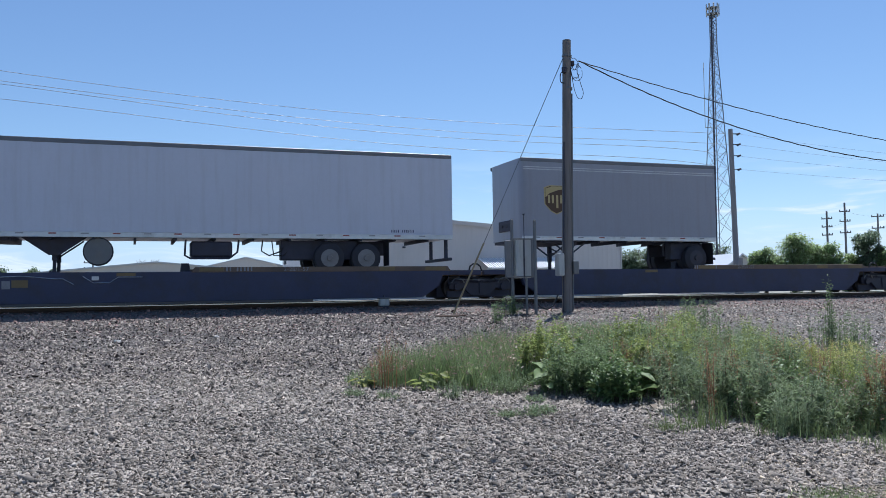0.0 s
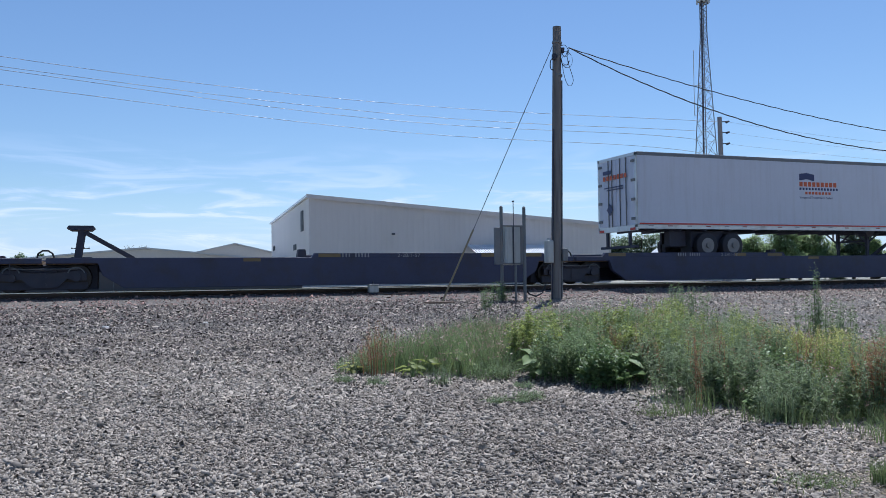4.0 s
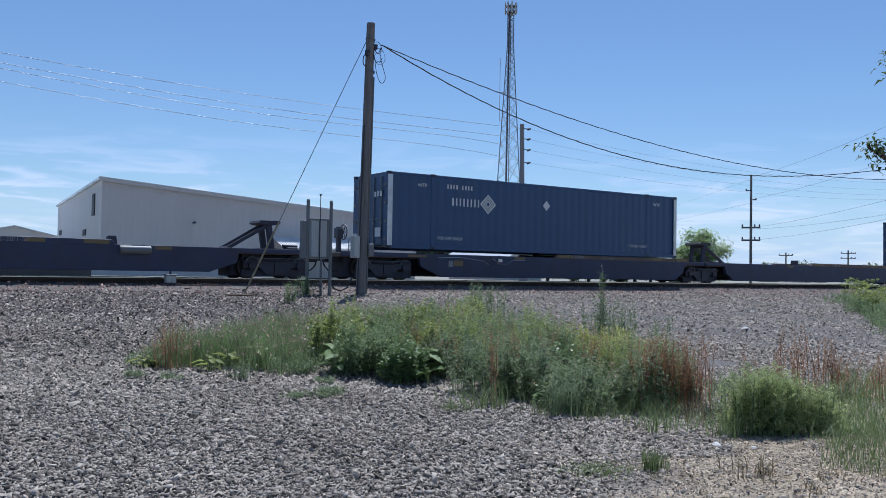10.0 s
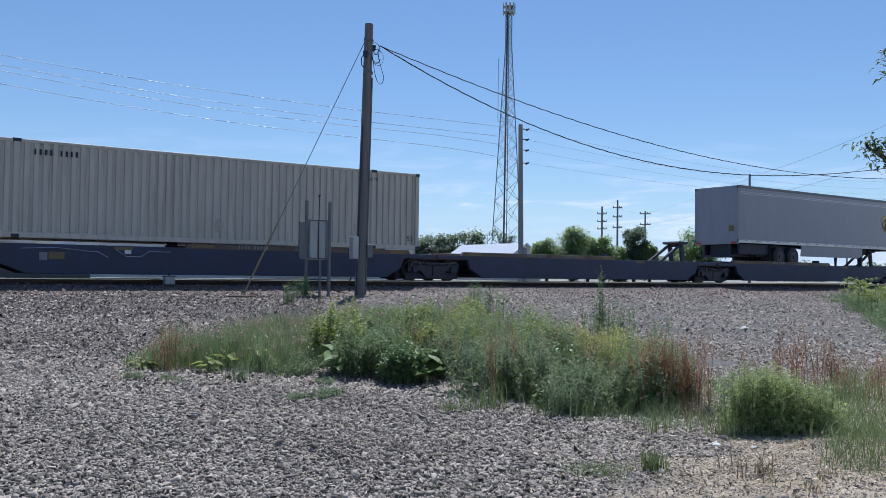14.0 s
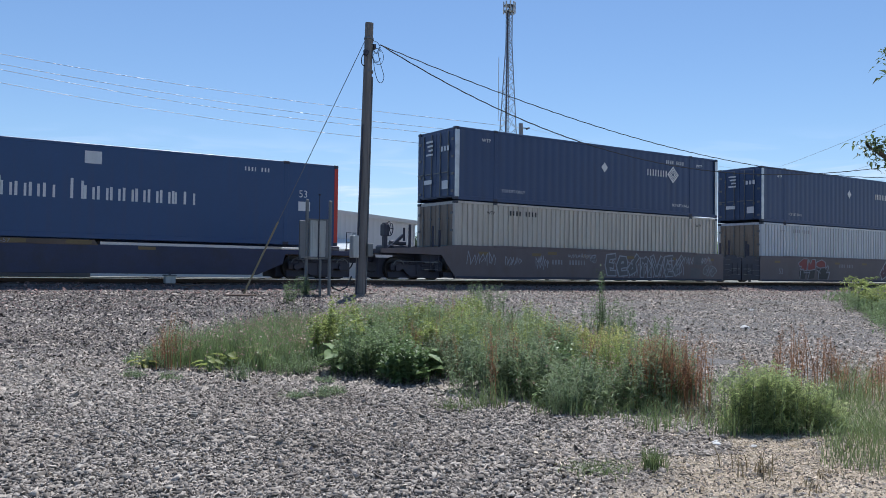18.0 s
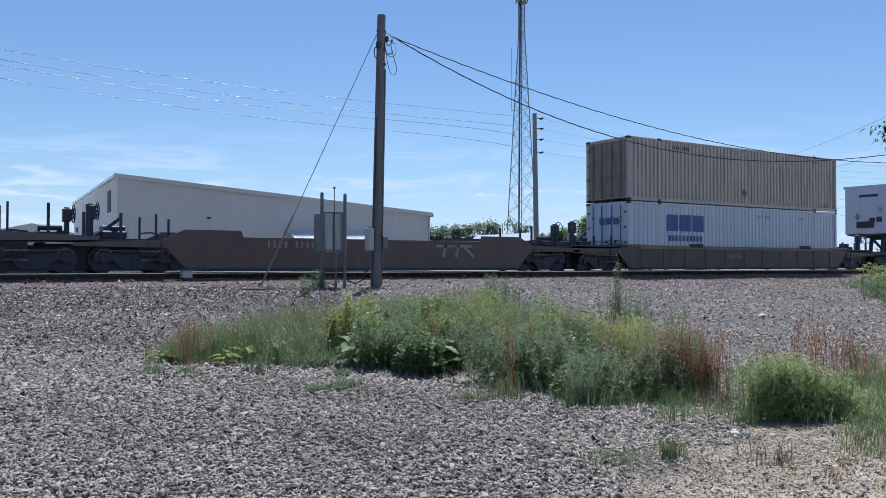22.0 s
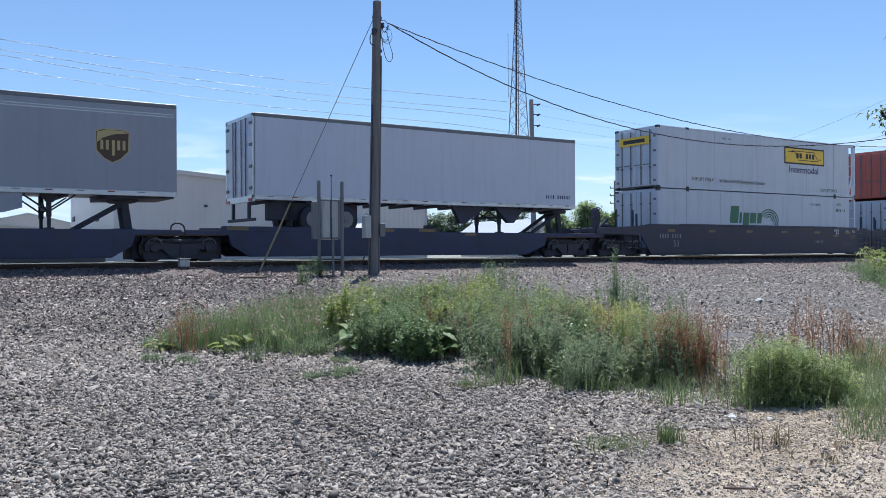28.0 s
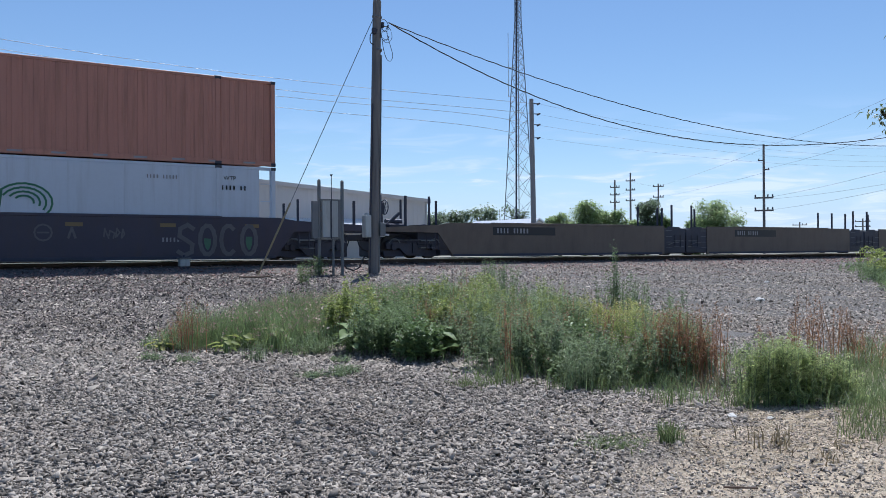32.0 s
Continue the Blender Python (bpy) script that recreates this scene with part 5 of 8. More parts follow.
part("sign", Build().box(2.55, 2.95, NEAR - 0.008, NEAR, 1.98, 2.18).box(3.0, 3.6, NEAR - 0.008, NEAR, 1.98, 2.16).box(3.65, 4.2, NEAR - 0.008, NEAR, 1.98, 2.18).box(2.55, 4.2, NEAR - 0.008, NEAR, 1.84, 1.9), M["ink_brown"], e, "dark brown painted bars")
e = container(584.44, 3.235, "brown_orange", "dull orange-brown corrugated container", 0.02, 0.30, dashes="ink_dim")
part("sign", Build().box(2.5, 2.95, NEAR - 0.008, NEAR, 2.02, 2.24).box(3.0, 3.65, NEAR - 0.008, NEAR, 2.02, 2.22).box(3.7, 4.3, NEAR - 0.008, NEAR, 2.02, 2.24).box(2.5, 4.3, NEAR - 0.008, NEAR, 1.90, 1.95), M["ink_brown"], e, "dark painted bars")
d = Build().box(-0.072, -0.065, -0.8, 0.8, 2.05, 2.25).box(-0.072, -0.065, -0.8, 0.5, 1.9, 1.96)
part("sign", d, M["ink_brown"], e)
code_bars(e, 2.4, 0.6, 8, 0.16, M["ink_dim"], y=NEAR - 0.008)


# ---------------------------------------------------------------- trailers
def trailer(u, L, nose, paint, label, wheels, legs, group="", doors="swing", panels=0, skirt=None, stripes=False, band=None, round_nose=False, gusset=False, rims=True, lip="trim", seam="alu", high=4.13):
    """A van trailer standing on its wheels and on a hitch; nose: 'L' or 'R'."""
    e = thing("van_trailer", label, "trailer", group)
    B0, T0 = 1.20, high
    r = 0.25 if round_nose else 0.04
    plan = []
    for cx, cy, a0, front in ((r, NEAR + r, 180, nose == "L"), (L - r, NEAR + r, 270, nose == "R"), (L - r, 1.3 - r, 0, nose == "R"), (r, 1.3 - r, 90, nose == "L")):
        q = r if front else 0.02
        cx = q if cx < L / 2 else L - q
        cy = NEAR + q if cy < 0 else 1.3 - q
        for k in range(6):
            a = radians(a0 + k * 18)
            plan.append((cx + q * math.cos(a), cy + q * math.sin(a)))
    b = Build()
    n = len(plan)
    b.add([(x, y, B0) for x, y in plan] + [(x, y, T0) for x, y in plan], [(i, (i + 1) % n, n + (i + 1) % n, n + i) for i in range(n)] + [tuple(range(n))[::-1], tuple(range(n, 2 * n))])
    part("body", b, M[paint], e)
    part("top_rail", Build().box(0.02, L - 0.02, NEAR - 0.012, NEAR + 0.06, T0 - 0.13, T0 + 0.01, 0.012), M[lip], e, "dull metal top rail")
    part("top_rail", Build().box(0.02, L - 0.02, 1.24, 1.312, T0 - 0.13, T0 + 0.01, 0.012), M[lip], e)
    part("bottom_rail", Build().box(0.02, L - 0.02, NEAR - 0.014, NEAR + 0.05, B0 - 0.06, B0 + 0.11, 0.012), M["alu"], e, "riveted metal bottom rail")
    for k in range(int(L / 0.9)):
        part("reflector", shared("tape_red" if k % 2 else "tape_white", M["spray_red" if k % 2 else "ink_dim"], lambda b: b.box(0, 0.22, NEAR - 0.018, NEAR - 0.014, B0 + 0.04, B0 + 0.08)), None, e, at=pose(0.5 + k * 0.9, 0, 0))
    for k in range(panels):
        x = 0.5 + (k + 1) * (L - 1.0) / (panels + 1)
        part("panel_seam", shared(("panel_seam", seam), M[seam], lambda b: b.box(-0.025, 0.025, NEAR - 0.010, NEAR, B0 + 0.11, T0 - 0.13)), None, e, at=pose(x, 0, 0))
    if stripes:
        for z in (T0 - 0.34, T0 - 0.42):
            part("rub_strip", Build().box(0.1, L - 0.1, NEAR - 0.012, NEAR, z, z + 0.03), M["alu"], e, "pale raised strip")
    if band:
        part("band", Build().box(0.1, L - 0.1, NEAR - 0.016, NEAR, B0 + 0.12, B0 + 0.17), M[band], e)
    for k in range(int(L / 1.2)):
        part("floor_beam", shared("floor_beam", M["under"], lambda b: b.box(0, 0.08, -1.22, 1.22, B0 - 0.12, B0)), None, e, at=pose(0.8 + k * 1.2, 0, 0))
    # wheels
    wx = sum(wheels) / len(wheels)
    sl = 1.5 if len(wheels) > 1 else 0.95
    for y in (-0.55, 0.45):
        part("slider", Build().box(wx - sl, wx + sl, y, y + 0.1, 0.62, B0 - 0.1), M["under"], e)
    part("air_box", Build().box(wx - sl - (0.7 if len(wheels) > 1 else 0), wx + 0.4, -0.95, -0.6, 0.45, B0 - 0.1, 0.03), M["under"], e, "black box before the wheels")

    if skirt:
        # black block added to stand for the shaded underside behind the skirt
        part("rear_frame", Build().box(0.3, skirt[0], -0.6, 0.6, 0.42, B0 - 0.1, 0.03), M["under"], e, "black block filling the shaded space under the rear")

    def tyre(b):
        prof = [(-0.14, 0.30), (-0.14, 0.44), (-0.10, 0.505), (0.10, 0.505), (0.14, 0.44), (0.14, 0.30)]
        for (ya, ra), (yb, rb) in zip(prof[:-1], prof[1:]):
            if ya == yb:
                yb += 0.002
            b.cyl((0, ya, 0), (0, yb, 0), ra, rb, n=26)

    def rim(b):
        b.cyl((0, -0.125, 0), (0, 0.12, 0), 0.295, n=24).cyl((0, -0.15, 0), (0, -0.12, 0), 0.30, 0.27, n=24).cyl((0, -0.19, 0), (0, -0.12, 0), 0.09, 0.11, n=12)
        for k in range(8):
            a = k * math.pi / 4
            b.cyl((0.19 * math.cos(a), -0.14, 0.19 * math.sin(a)), (0.19 * math.cos(a), -0.12, 0.19 * math.sin(a)), 0.035, n=6)
    tm, rm = shared("tyre", M["tyre"], tyre), shared(("rim", rims), M["rim" if rims else "bogie"], rim)
    for x in wheels:
        part("axle", Build().cyl((x, -1.0, 0.505), (x, 1.0, 0.505), 0.07), M["under"], e)
        for y, t in ((-1.13, 0), (-0.82, 0), (0.82, 180), (1.13, 180)):
            w = part("wheel", tm, None, e, at=pose(x, y, 0.505, 0, 0, t))
            if abs(y) > 1:
                part("rim", rm, None, w, "pale metal rim with round holes" if rims else "")
    rear = 0 if nose == "R" else L
    s = 1 if nose == "R" else -1
    part("bumper", Build().box(min(rear, rear + s * 0.12), max(rear, rear + s * 0.12), -1.2, 1.2, 0.42, 0.52).box(min(rear, rear + s * 0.1), max(rear, rear + s * 0.1), -0.8, -0.7, 0.5, B0).box(min(rear, rear + s * 0.1), max(rear, rear + s * 0.1), 0.7, 0.8, 0.5, B0), M["under"], e)
    part("mud_flap", Build().box(wheels[0 if s > 0 else -1] - s * 0.8 - 0.01, wheels[0 if s > 0 else -1] - s * 0.8 + 0.01, -1.25, -0.65, 0.25, B0 - 0.1), M["tyre"], e)
    part("nose_plate", Build().prism([(L - 2.2, B0 - 0.16), (L - 0.05, B0 - 0.1), (L - 0.05, B0), (L - 2.2, B0)] if s > 0 else [(0.05, B0 - 0.1), (2.2, B0 - 0.16), (2.2, B0), (0.05, B0)], -1.1, 1.1), M["under"], e)
    # landing legs
    for y in (-0.75, 0.75):
        part("landing_leg", Build().box(legs - 0.07, legs + 0.07, y - 0.07, y + 0.07, 0.45, B0, 0.01).box(legs - 0.05, legs + 0.05, y - 0.05, y + 0.05, 0.12, 0.45).box(legs - 0.14, legs + 0.14, y - 0.12, y + 0.12, 0.08, 0.13), M["under"], e)
        for q in (-0.75, 0.75):
            part("leg_brace", Build().beam((legs, y, 0.62), (legs + q, y, B0 - 0.05), 0.05, 0.05), M["under"], e)
    part("leg_gusset", Build().prism([(legs - 0.95, B0 - 0.02), (legs + 0.95, B0 - 0.02), (legs + 0.16, 0.62), (legs - 0.16, 0.62)], -0.9, -0.86) if gusset else Build().prism([(legs - 0.3, B0 - 0.02), (legs + 0.3, B0 - 0.02), (legs + 0.1, 0.9), (legs - 0.1, 0.9)], -0.9, -0.86), M["under"], e)
    part("leg_cross", Build().box(legs - 0.04, legs + 0.04, -0.75, 0.75, 0.7, 0.78).beam((legs, -0.75, 0.5), (legs, 0.75, 1.0), 0.04, 0.04), M["under"], e)
    if skirt:
        part("side_skirt", Build().prism([(skirt[0], 0.55), (skirt[0] + 0.1, B0), (skirt[1], B0), (skirt[1], 0.7), (skirt[1] - 0.5, 0.55)], NEAR + 0.04, NEAR + 0.06), M[paint], e, "grey side skirt panel")
    # the end that faces the left
    if nose == "R":
        part("door_frame", Build().box(-0.03, 0.05, -1.3, -1.18, B0, T0, 0.01).box(-0.03, 0.05, 1.18, 1.3, B0, T0, 0.01).box(-0.03, 0.05, -1.3, 1.3, T0 - 0.14, T0, 0.01).box(-0.03, 0.05, -1.3, 1.3, B0 - 0.12, B0 + 0.12, 0.01), M["alu" if doors == "swing" else paint], e)
        if doors == "swing":
            for y in (-1.17, 0.01):
                d = part("door", Build().box(-0.02, 0.02, y, y + 1.16, B0 + 0.12, T0 - 0.14), M[paint], e)
                for q in (0.9 if y < 0 else 0.26, 0.5):
                    part("lock_rod", Build().cyl((-0.05, y + q, B0 + 0.1), (-0.05, y + q, T0 - 0.12), 0.02, n=8), M["galv"], d)
                for k in range(4):
                    part("hinge", Build().box(-0.06, -0.01, (-1.22 if y < 0 else 1.0), (-1.0 if y < 0 else 1.22), B0 + 0.3 + k * 0.75, B0 + 0.4 + k * 0.75), M["galv"], d)
        else:
            d = part("door", Build().box(-0.015, 0.02, -1.17, 1.17, B0 + 0.12, T0 - 0.14), M[paint], e, "grey roll-up door")
            for k in range(5):
                part("door_slat", Build().box(-0.019, -0.014, -1.16, 1.16, B0 + 0.25 + k * 0.5, B0 + 0.262 + k * 0.5), M[paint], d)
        part("tail_light", Build().box(-0.05, -0.02, -1.2, -0.9, B0 - 0.1, B0 + 0.0).box(-0.05, -0.02, 0.9, 1.2, B0 - 0.1, B0), M["ink_red"], e)
    else:
        part("nose_fitting", Build().box(-0.06, 0.02, -0.5, 0.5, B0 + 0.35, B0 + 0.75, 0.02).cyl((-0.08, -0.2, B0 + 0.55), (0, -0.2, B0 + 0.55), 0.06).cyl((-0.08, 0.2, B0 + 0.55), (0, 0.2, B0 + 0.55), 0.06), M["under"], e)
    ride(e, u, 0.95)
    return e


def shield(e, x, z, face="ink_brown", pale="ink_gold", label="brown and gold shield sign"):
    """A dark shield with a pale rim and pale bars."""
    def outline(k):
        return [(x - 0.52 * k, z + 0.42 * k), (x - 0.3 * k, z + 0.5 * k), (x + 0.3 * k, z + 0.5 * k), (x + 0.52 * k, z + 0.42 * k), (x + 0.5 * k, z - 0.2 * k), (x + 0.25 * k, z - 0.46 * k), (x, z - 0.58 * k), (x - 0.25 * k, z - 0.46 * k), (x - 0.5 * k, z - 0.2 * k)]
    part("sign", Build().prism(outline(1.0), NEAR - 0.006, NEAR), M[pale], e, label)
    part("sign", Build().prism(outline(0.93), NEAR - 0.010, NEAR - 0.006), M[face], e)
    b = Build().prism([(x - 0.46, z + 0.38), (x - 0.2, z + 0.46), (x + 0.3, z + 0.45), (x + 0.46, z + 0.38), (x + 0.05, z + 0.33), (x - 0.3, z + 0.2), (x - 0.46, z + 0.05)], NEAR - 0.013, NEAR - 0.010)
    for x0, z0 in ((-0.36, -0.16), (-0.20, -0.16), (-0.02, -0.34), (0.14, -0.16), (0.30, -0.16)):
        b.box(x + x0, x + x0 + 0.085, NEAR - 0.013, NEAR - 0.010, z + z0, z + 0.14)
    tagged(part("sign", b, M[pale], e), kind="stuff")


trailer(-5.56, 16.15, "L", "trailer_white", "long white van trailer with a plain side", (11.76, 13.02), 3.33, gusset=True)
e = MOVERS[-1][0]
w = part("spare_wheel", Build().cyl((4.58, -1.15, 0.72), (4.58, -0.85, 0.72), 0.44, n=26), M["tyre"], e)
part("spare_rim", Build().cyl((4.58, -1.17, 0.72), (4.58, -1.12, 0.72), 0.40, 0.38, n=26).cyl((4.58, -1.2, 0.72), (4.58, -1.15, 0.72), 0.08, n=10), M["galv"], w, "grey steel spare rim")
part("tool_box", Build().box(7.3, 8.6, -1.15, -0.6, 0.55, 1.05, 0.05), M["under"], e)
part("box_bracket", Build().tube([(7.15, -1.16, 1.1), (7.12, -1.16, 0.6), (7.3, -1.16, 0.5), (8.5, -1.16, 0.5), (8.75, -1.16, 0.7), (8.8, -1.16, 1.1)], 0.035), M["under"], e)
part("hose_bundle", Build().tube([(9.6, -0.9, 1.1), (9.55, -0.95, 0.75), (9.8, -0.95, 0.6), (10.2, -0.95, 0.75), (10.4, -0.9, 1.1)], 0.025).tube([(9.9, -0.9, 1.1), (9.95, -0.95, 0.6), (10.3, -0.95, 0.62), (10.6, -0.9, 0.95)], 0.02), M["cable"], e)
code_bars(e, 13.9, 1.38, 11, 0.09, M["ink_navy"], y=NEAR - 0.006)
e = trailer(13.27, 8.52, "L", "trailer_grey", "short grey pup trailer with a brown shield sign", (7.56,), 2.24, "grey shield trailers", stripes=True, round_nose=True, rims=False, high=4.17)
shield(e, 1.44, 2.68)
e = trailer(33.93, 16.15, "R", "trailer_white", "white van trailer with a dark blue sign", (3.17, 4.41), 12.1, doors="swing")
part("sign", Build().box(11.5, 14.05, NEAR - 0.006, NEAR, 3.22, 3.56).box(14.1, 14.95, NEAR - 0.006, NEAR, 3.22, 3.27).box(14.1, 14.95, NEAR - 0.006, NEAR, 3.3, 3.48).box(14.9, 14.96, NEAR - 0.006, NEAR, 3.2, 3.56).box(14.1, 14.14, NEAR - 0.006, NEAR, 3.2, 3.56), M["ink_blue"], e, "dark blue sign panel")
b = Build()
for k in range(8):
    b.prism([(12.15 + k * 0.22, 3.28), (12.28 + k * 0.22, 3.28), (12.34 + k * 0.22, 3.5), (12.21 + k * 0.22, 3.5)], NEAR - 0.009, NEAR - 0.006)
tagged(part("sign", b, M["ink_white"], e), kind="stuff")
part("sign", Build().prism([(14.25, 3.2), (14.85, 3.2), (14.7, 2.9), (14.62, 2.55), (14.72, 2.15), (14.6, 2.15), (14.53, 2.5), (14.45, 2.15), (14.33, 2.15), (14.46, 2.6), (14.4, 2.9)], NEAR - 0.006, NEAR), M["ink_navy"], e, "plain dark blue shape")
words("The Strength To Carry Your Reputation", 0.19, M["ink_navy"], e, 11.55, NEAR - 0.005, 2.52, wide=0.86)
for x in (8.0, 8.55):
    part("placard", Build().prism([(x, 2.28), (x + 0.24, 2.04), (x, 1.80), (x - 0.24, 2.04)], NEAR - 0.006, NEAR), M["ink_dim"], e, "worn grey diamond placard")
part("placard", Build().prism([(8.95, 2.32), (9.12, 2.2), (9.0, 2.05), (8.85, 2.18)], NEAR - 0.006, NEAR), M["ink_dim"], e)
for y, z in ((-0.75, 2.0), (0.75, 2.0)):
    part("placard", Build().prism_x([(y, z - 0.24), (y + 0.24, z), (y, z + 0.24), (y - 0.24, z)], -0.075, -0.065), M["ink_dim"], e)
e = trailer(53.2, 16.4, "L", "trailer_white", "white panelled van trailer with black lettering", (11.25, 12.5), 3.42, panels=12, seam="pale_grey", lip="alu")
words("OUR DRIVERS MAKE THE DIFFERENCE!", 0.2, M["ink_black"], e, 12.05, NEAR - 0.010, 1.68, wide=0.86)
words("53", 0.38, M["ink_black"], e, 0.32, NEAR - 0.010, 1.5, wide=1.15)
part("sign", Build().box(-0.01, 0.0, -0.9, 0.3, 3.45, 3.6).box(-0.01, 0.0, -0.5, 0.2, 3.0, 3.12), M["ink_dim"], e)
e = trailer(92.27, 16.15, "R", "trailer_white", "white leased van trailer with red and dark sign bars", (3.3, 4.55), 12.3, band="ink_red")
b = Build().prism([(8.0, 3.52), (8.4, 3.56), (8.8, 3.5), (8.8, 3.22), (8.4, 3.3), (8.0, 3.24)], NEAR - 0.006, NEAR)
for k in range(13):
    b.box(8.0 + k * 0.165, 8.1 + k * 0.165, NEAR - 0.006, NEAR, 2.84, 2.94)
tagged(part("sign", b, M["ink_navy"], e, "dark waving sign with bars"), kind="stuff")
b = Build()
for k in range(9):
    b.box(8.0 + k * 0.23, 8.17 + k * 0.23, NEAR - 0.006, NEAR, 2.99, 3.18)
for k in range(8):
    b.box(8.3 + k * 0.18, 8.42 + k * 0.18, NEAR - 0.006, NEAR, 2.66, 2.77)
tagged(part("sign", b, M["ink_orange"], e, "red bars"), kind="stuff")
words("Storage and Transportation Trailers", 0.13, M["ink_navy"], e, 8.0, NEAR - 0.005, 2.48, wide=0.95)
words("53", 0.26, M["ink_black"], e, 15.4, NEAR - 0.005, 1.62)
b = Build()
for k in range(7):
    b.box(-0.075, -0.066, 0.85 - k * 0.24 - 0.16, 0.85 - k * 0.24, 3.2, 3.38)
tagged(part("sign", b, M["ink_orange"], e), kind="stuff")
part("sign", Build().box(-0.075, -0.066, 0.3, 0.85, 3.45, 3.6).box(-0.075, -0.066, -0.5, 0.8, 2.88, 2.92).box(-0.075, -0.066, -0.5, 0.6, 2.78, 2.82).prism_x([(0.4, 1.75), (0.62, 2.0), (0.4, 2.25), (0.18, 2.0)], -0.075, -0.066), M["ink_navy"], e)
for u in (294.7, 489.65, 506.85):
    e = trailer(u, 16.15, "R", "trailer_grey", "long grey van trailer with shield sign and side skirt", (3.55, 4.8), 12.4, "grey shield trailers", doors="roll", stripes=True, skirt=(5.45, 11.6), rims=False)
    # black boxes added along both sides to darken the shaded rear underside
    part("slide_rail", Build().box(0.35, 2.9, -1.12, -0.95, 0.55, 1.12, 0.03).box(0.35, 2.9, 0.95, 1.12, 0.55, 1.12, 0.03), M["under"], e)
    part("placard", Build().box(-0.03, -0.023, -1.05, -0.75, 1.75, 2.05), M["yellow_plate"], e, "faded yellow sticker")
    shield(e, 14.15, 2.72)
    words("53", 0.18, M["ink_dim"], e, 15.55, NEAR - 0.005, 1.7)
e = trailer(479.95, 8.3, "R", "trailer_grey", "short grey pup trailer with a green shield sign", (1.5,), 5.6, "grey shield trailers", doors="roll", stripes=True, rims=False)
shield(e, 6.85, 2.68, "ink_green", "ink_pale", "dull green and white shield sign")
e = trailer(454.3, 16.15, "L", "trailer_white", "white van trailer with rounded nose and ribbed side", (10.9, 12.2), 3.6, panels=12, round_nose=True, lip="trailer_white", rims=False, seam="trailer_white")
part("sign", Build().prism([(1.55, 3.28), (1.6, 3.5), (2.9, 3.5), (2.85, 3.46), (1.66, 3.46), (1.62, 3.28)], NEAR - 0.010, NEAR).box(1.68, 1.85, NEAR - 0.010, NEAR, 3.32, 3.44).box(1.9, 2.05, NEAR - 0.010, NEAR, 3.32, 3.44).box(2.1, 2.25, NEAR - 0.010, NEAR, 3.32, 3.44).box(2.3, 2.85, NEAR - 0.010, NEAR, 3.34, 3.4), M["ink_navy"], e, "small dark blue sign bars")
part("vent", Build().box(0.35, 0.75, NEAR - 0.010, NEAR, 3.85, 3.98), M["ink_black"], e)
part("sign", Build().box(-0.012, 0.0, -0.75, 0.35, 3.42, 3.58), M["ink_navy"], e)
for y0, z0 in ((-0.55, 1.95), (-0.95, 2.0)):
    part("nose_box", Build().box(-0.07, 0.01, y0, y0 + 0.28, z0 - 0.1, z0 + 0.2, 0.01), M["under"], e, "small dark connector box")
part("placard", Build().prism_x([(0.45, 2.0), (0.63, 2.25), (0.45, 2.5), (0.27, 2.25)], -0.012, 0.0), M["ink_dim"], e)
for k in range(4):
    part("notice", Build().box(-0.012, 0.0, -1.0, -0.72, 2.45 + k * 0.1, 2.5 + k * 0.1), M["ink_dim"], e)
words("53", 0.24, M["ink_black"], e, 0.9, NEAR - 0.010, 1.6)
e = trailer(525.6, 14.63, "R", "trailer_white", "white van trailer with ribbed doors and dark lettering bars", (2.25, 3.5), 10.9, doors="swing")
code_bars(e, 12.95, 1.55, 11, 0.15, M["ink_navy"], y=NEAR - 0.006)
part("leg_box", Build().prism([(8.3, 1.18), (10.0, 1.18), (9.6, 0.85), (8.9, 0.45), (8.7, 0.45)], -1.1, -0.9).prism([(10.4, 1.18), (12.0, 1.18), (11.4, 0.5), (11.1, 0.5)], -1.1, -0.9), M["under"], e)


# the boxes and trailers are a little deeper than their nominal 2.6 m
DEEP = 1.08
for ob, u, z in MOVERS:
    if ob.name.startswith(("container", "van_trailer")):
        for c in ob.children:
            c.scale.y *= DEEP
            c.location.y = c.location.y * DEEP + NEAR * (1 - DEEP)

# ---------------------------------------------------------------- ground
PROFILE = [(-60, 0.0), (6, 0.0), (10, 0.12), (14, 0.30), (18, 0.50), (22, 0.75), (24, 0.85), (26.4, 0.96), (27.4, 1.045), (27.85, 1.105), (30.5, 1.105), (30.95, 1.045), (32.2, 0.90), (36, 0.82), (4000, 0.82)]


def height(x, y):
    """The lie of the land: level by the road, rising to the ballast."""
    z = np.interp(y, [p[0] for p in PROFILE], [p[1] for p in PROFILE])
    w = np.clip((26 - y) / 4, 0, 1) * np.clip((y + 10) / 6, 0, 1)
    return z + w * (0.035 * np.sin(x * 0.9 + 0.6 * y) + 0.03 * np.sin(0.47 * x - 0.8 * y + 1.0) + 0.02 * np.sin(2.3 * x + 1.7 * y))


def spot(az, dist, z=None):
    """A place by its bearing from the eye, in degrees right of straight across the track, and its distance."""
    x, y = dist * math.sin(radians(az)), dist * math.cos(radians(az))
    return Vector((x, y, float(height(x, y)) if z is None else z))


def raised(az, dist, el):
    """The height, at that bearing and distance, of what stands el degrees over the eye."""
    return EYE + dist * math.tan(radians(el))


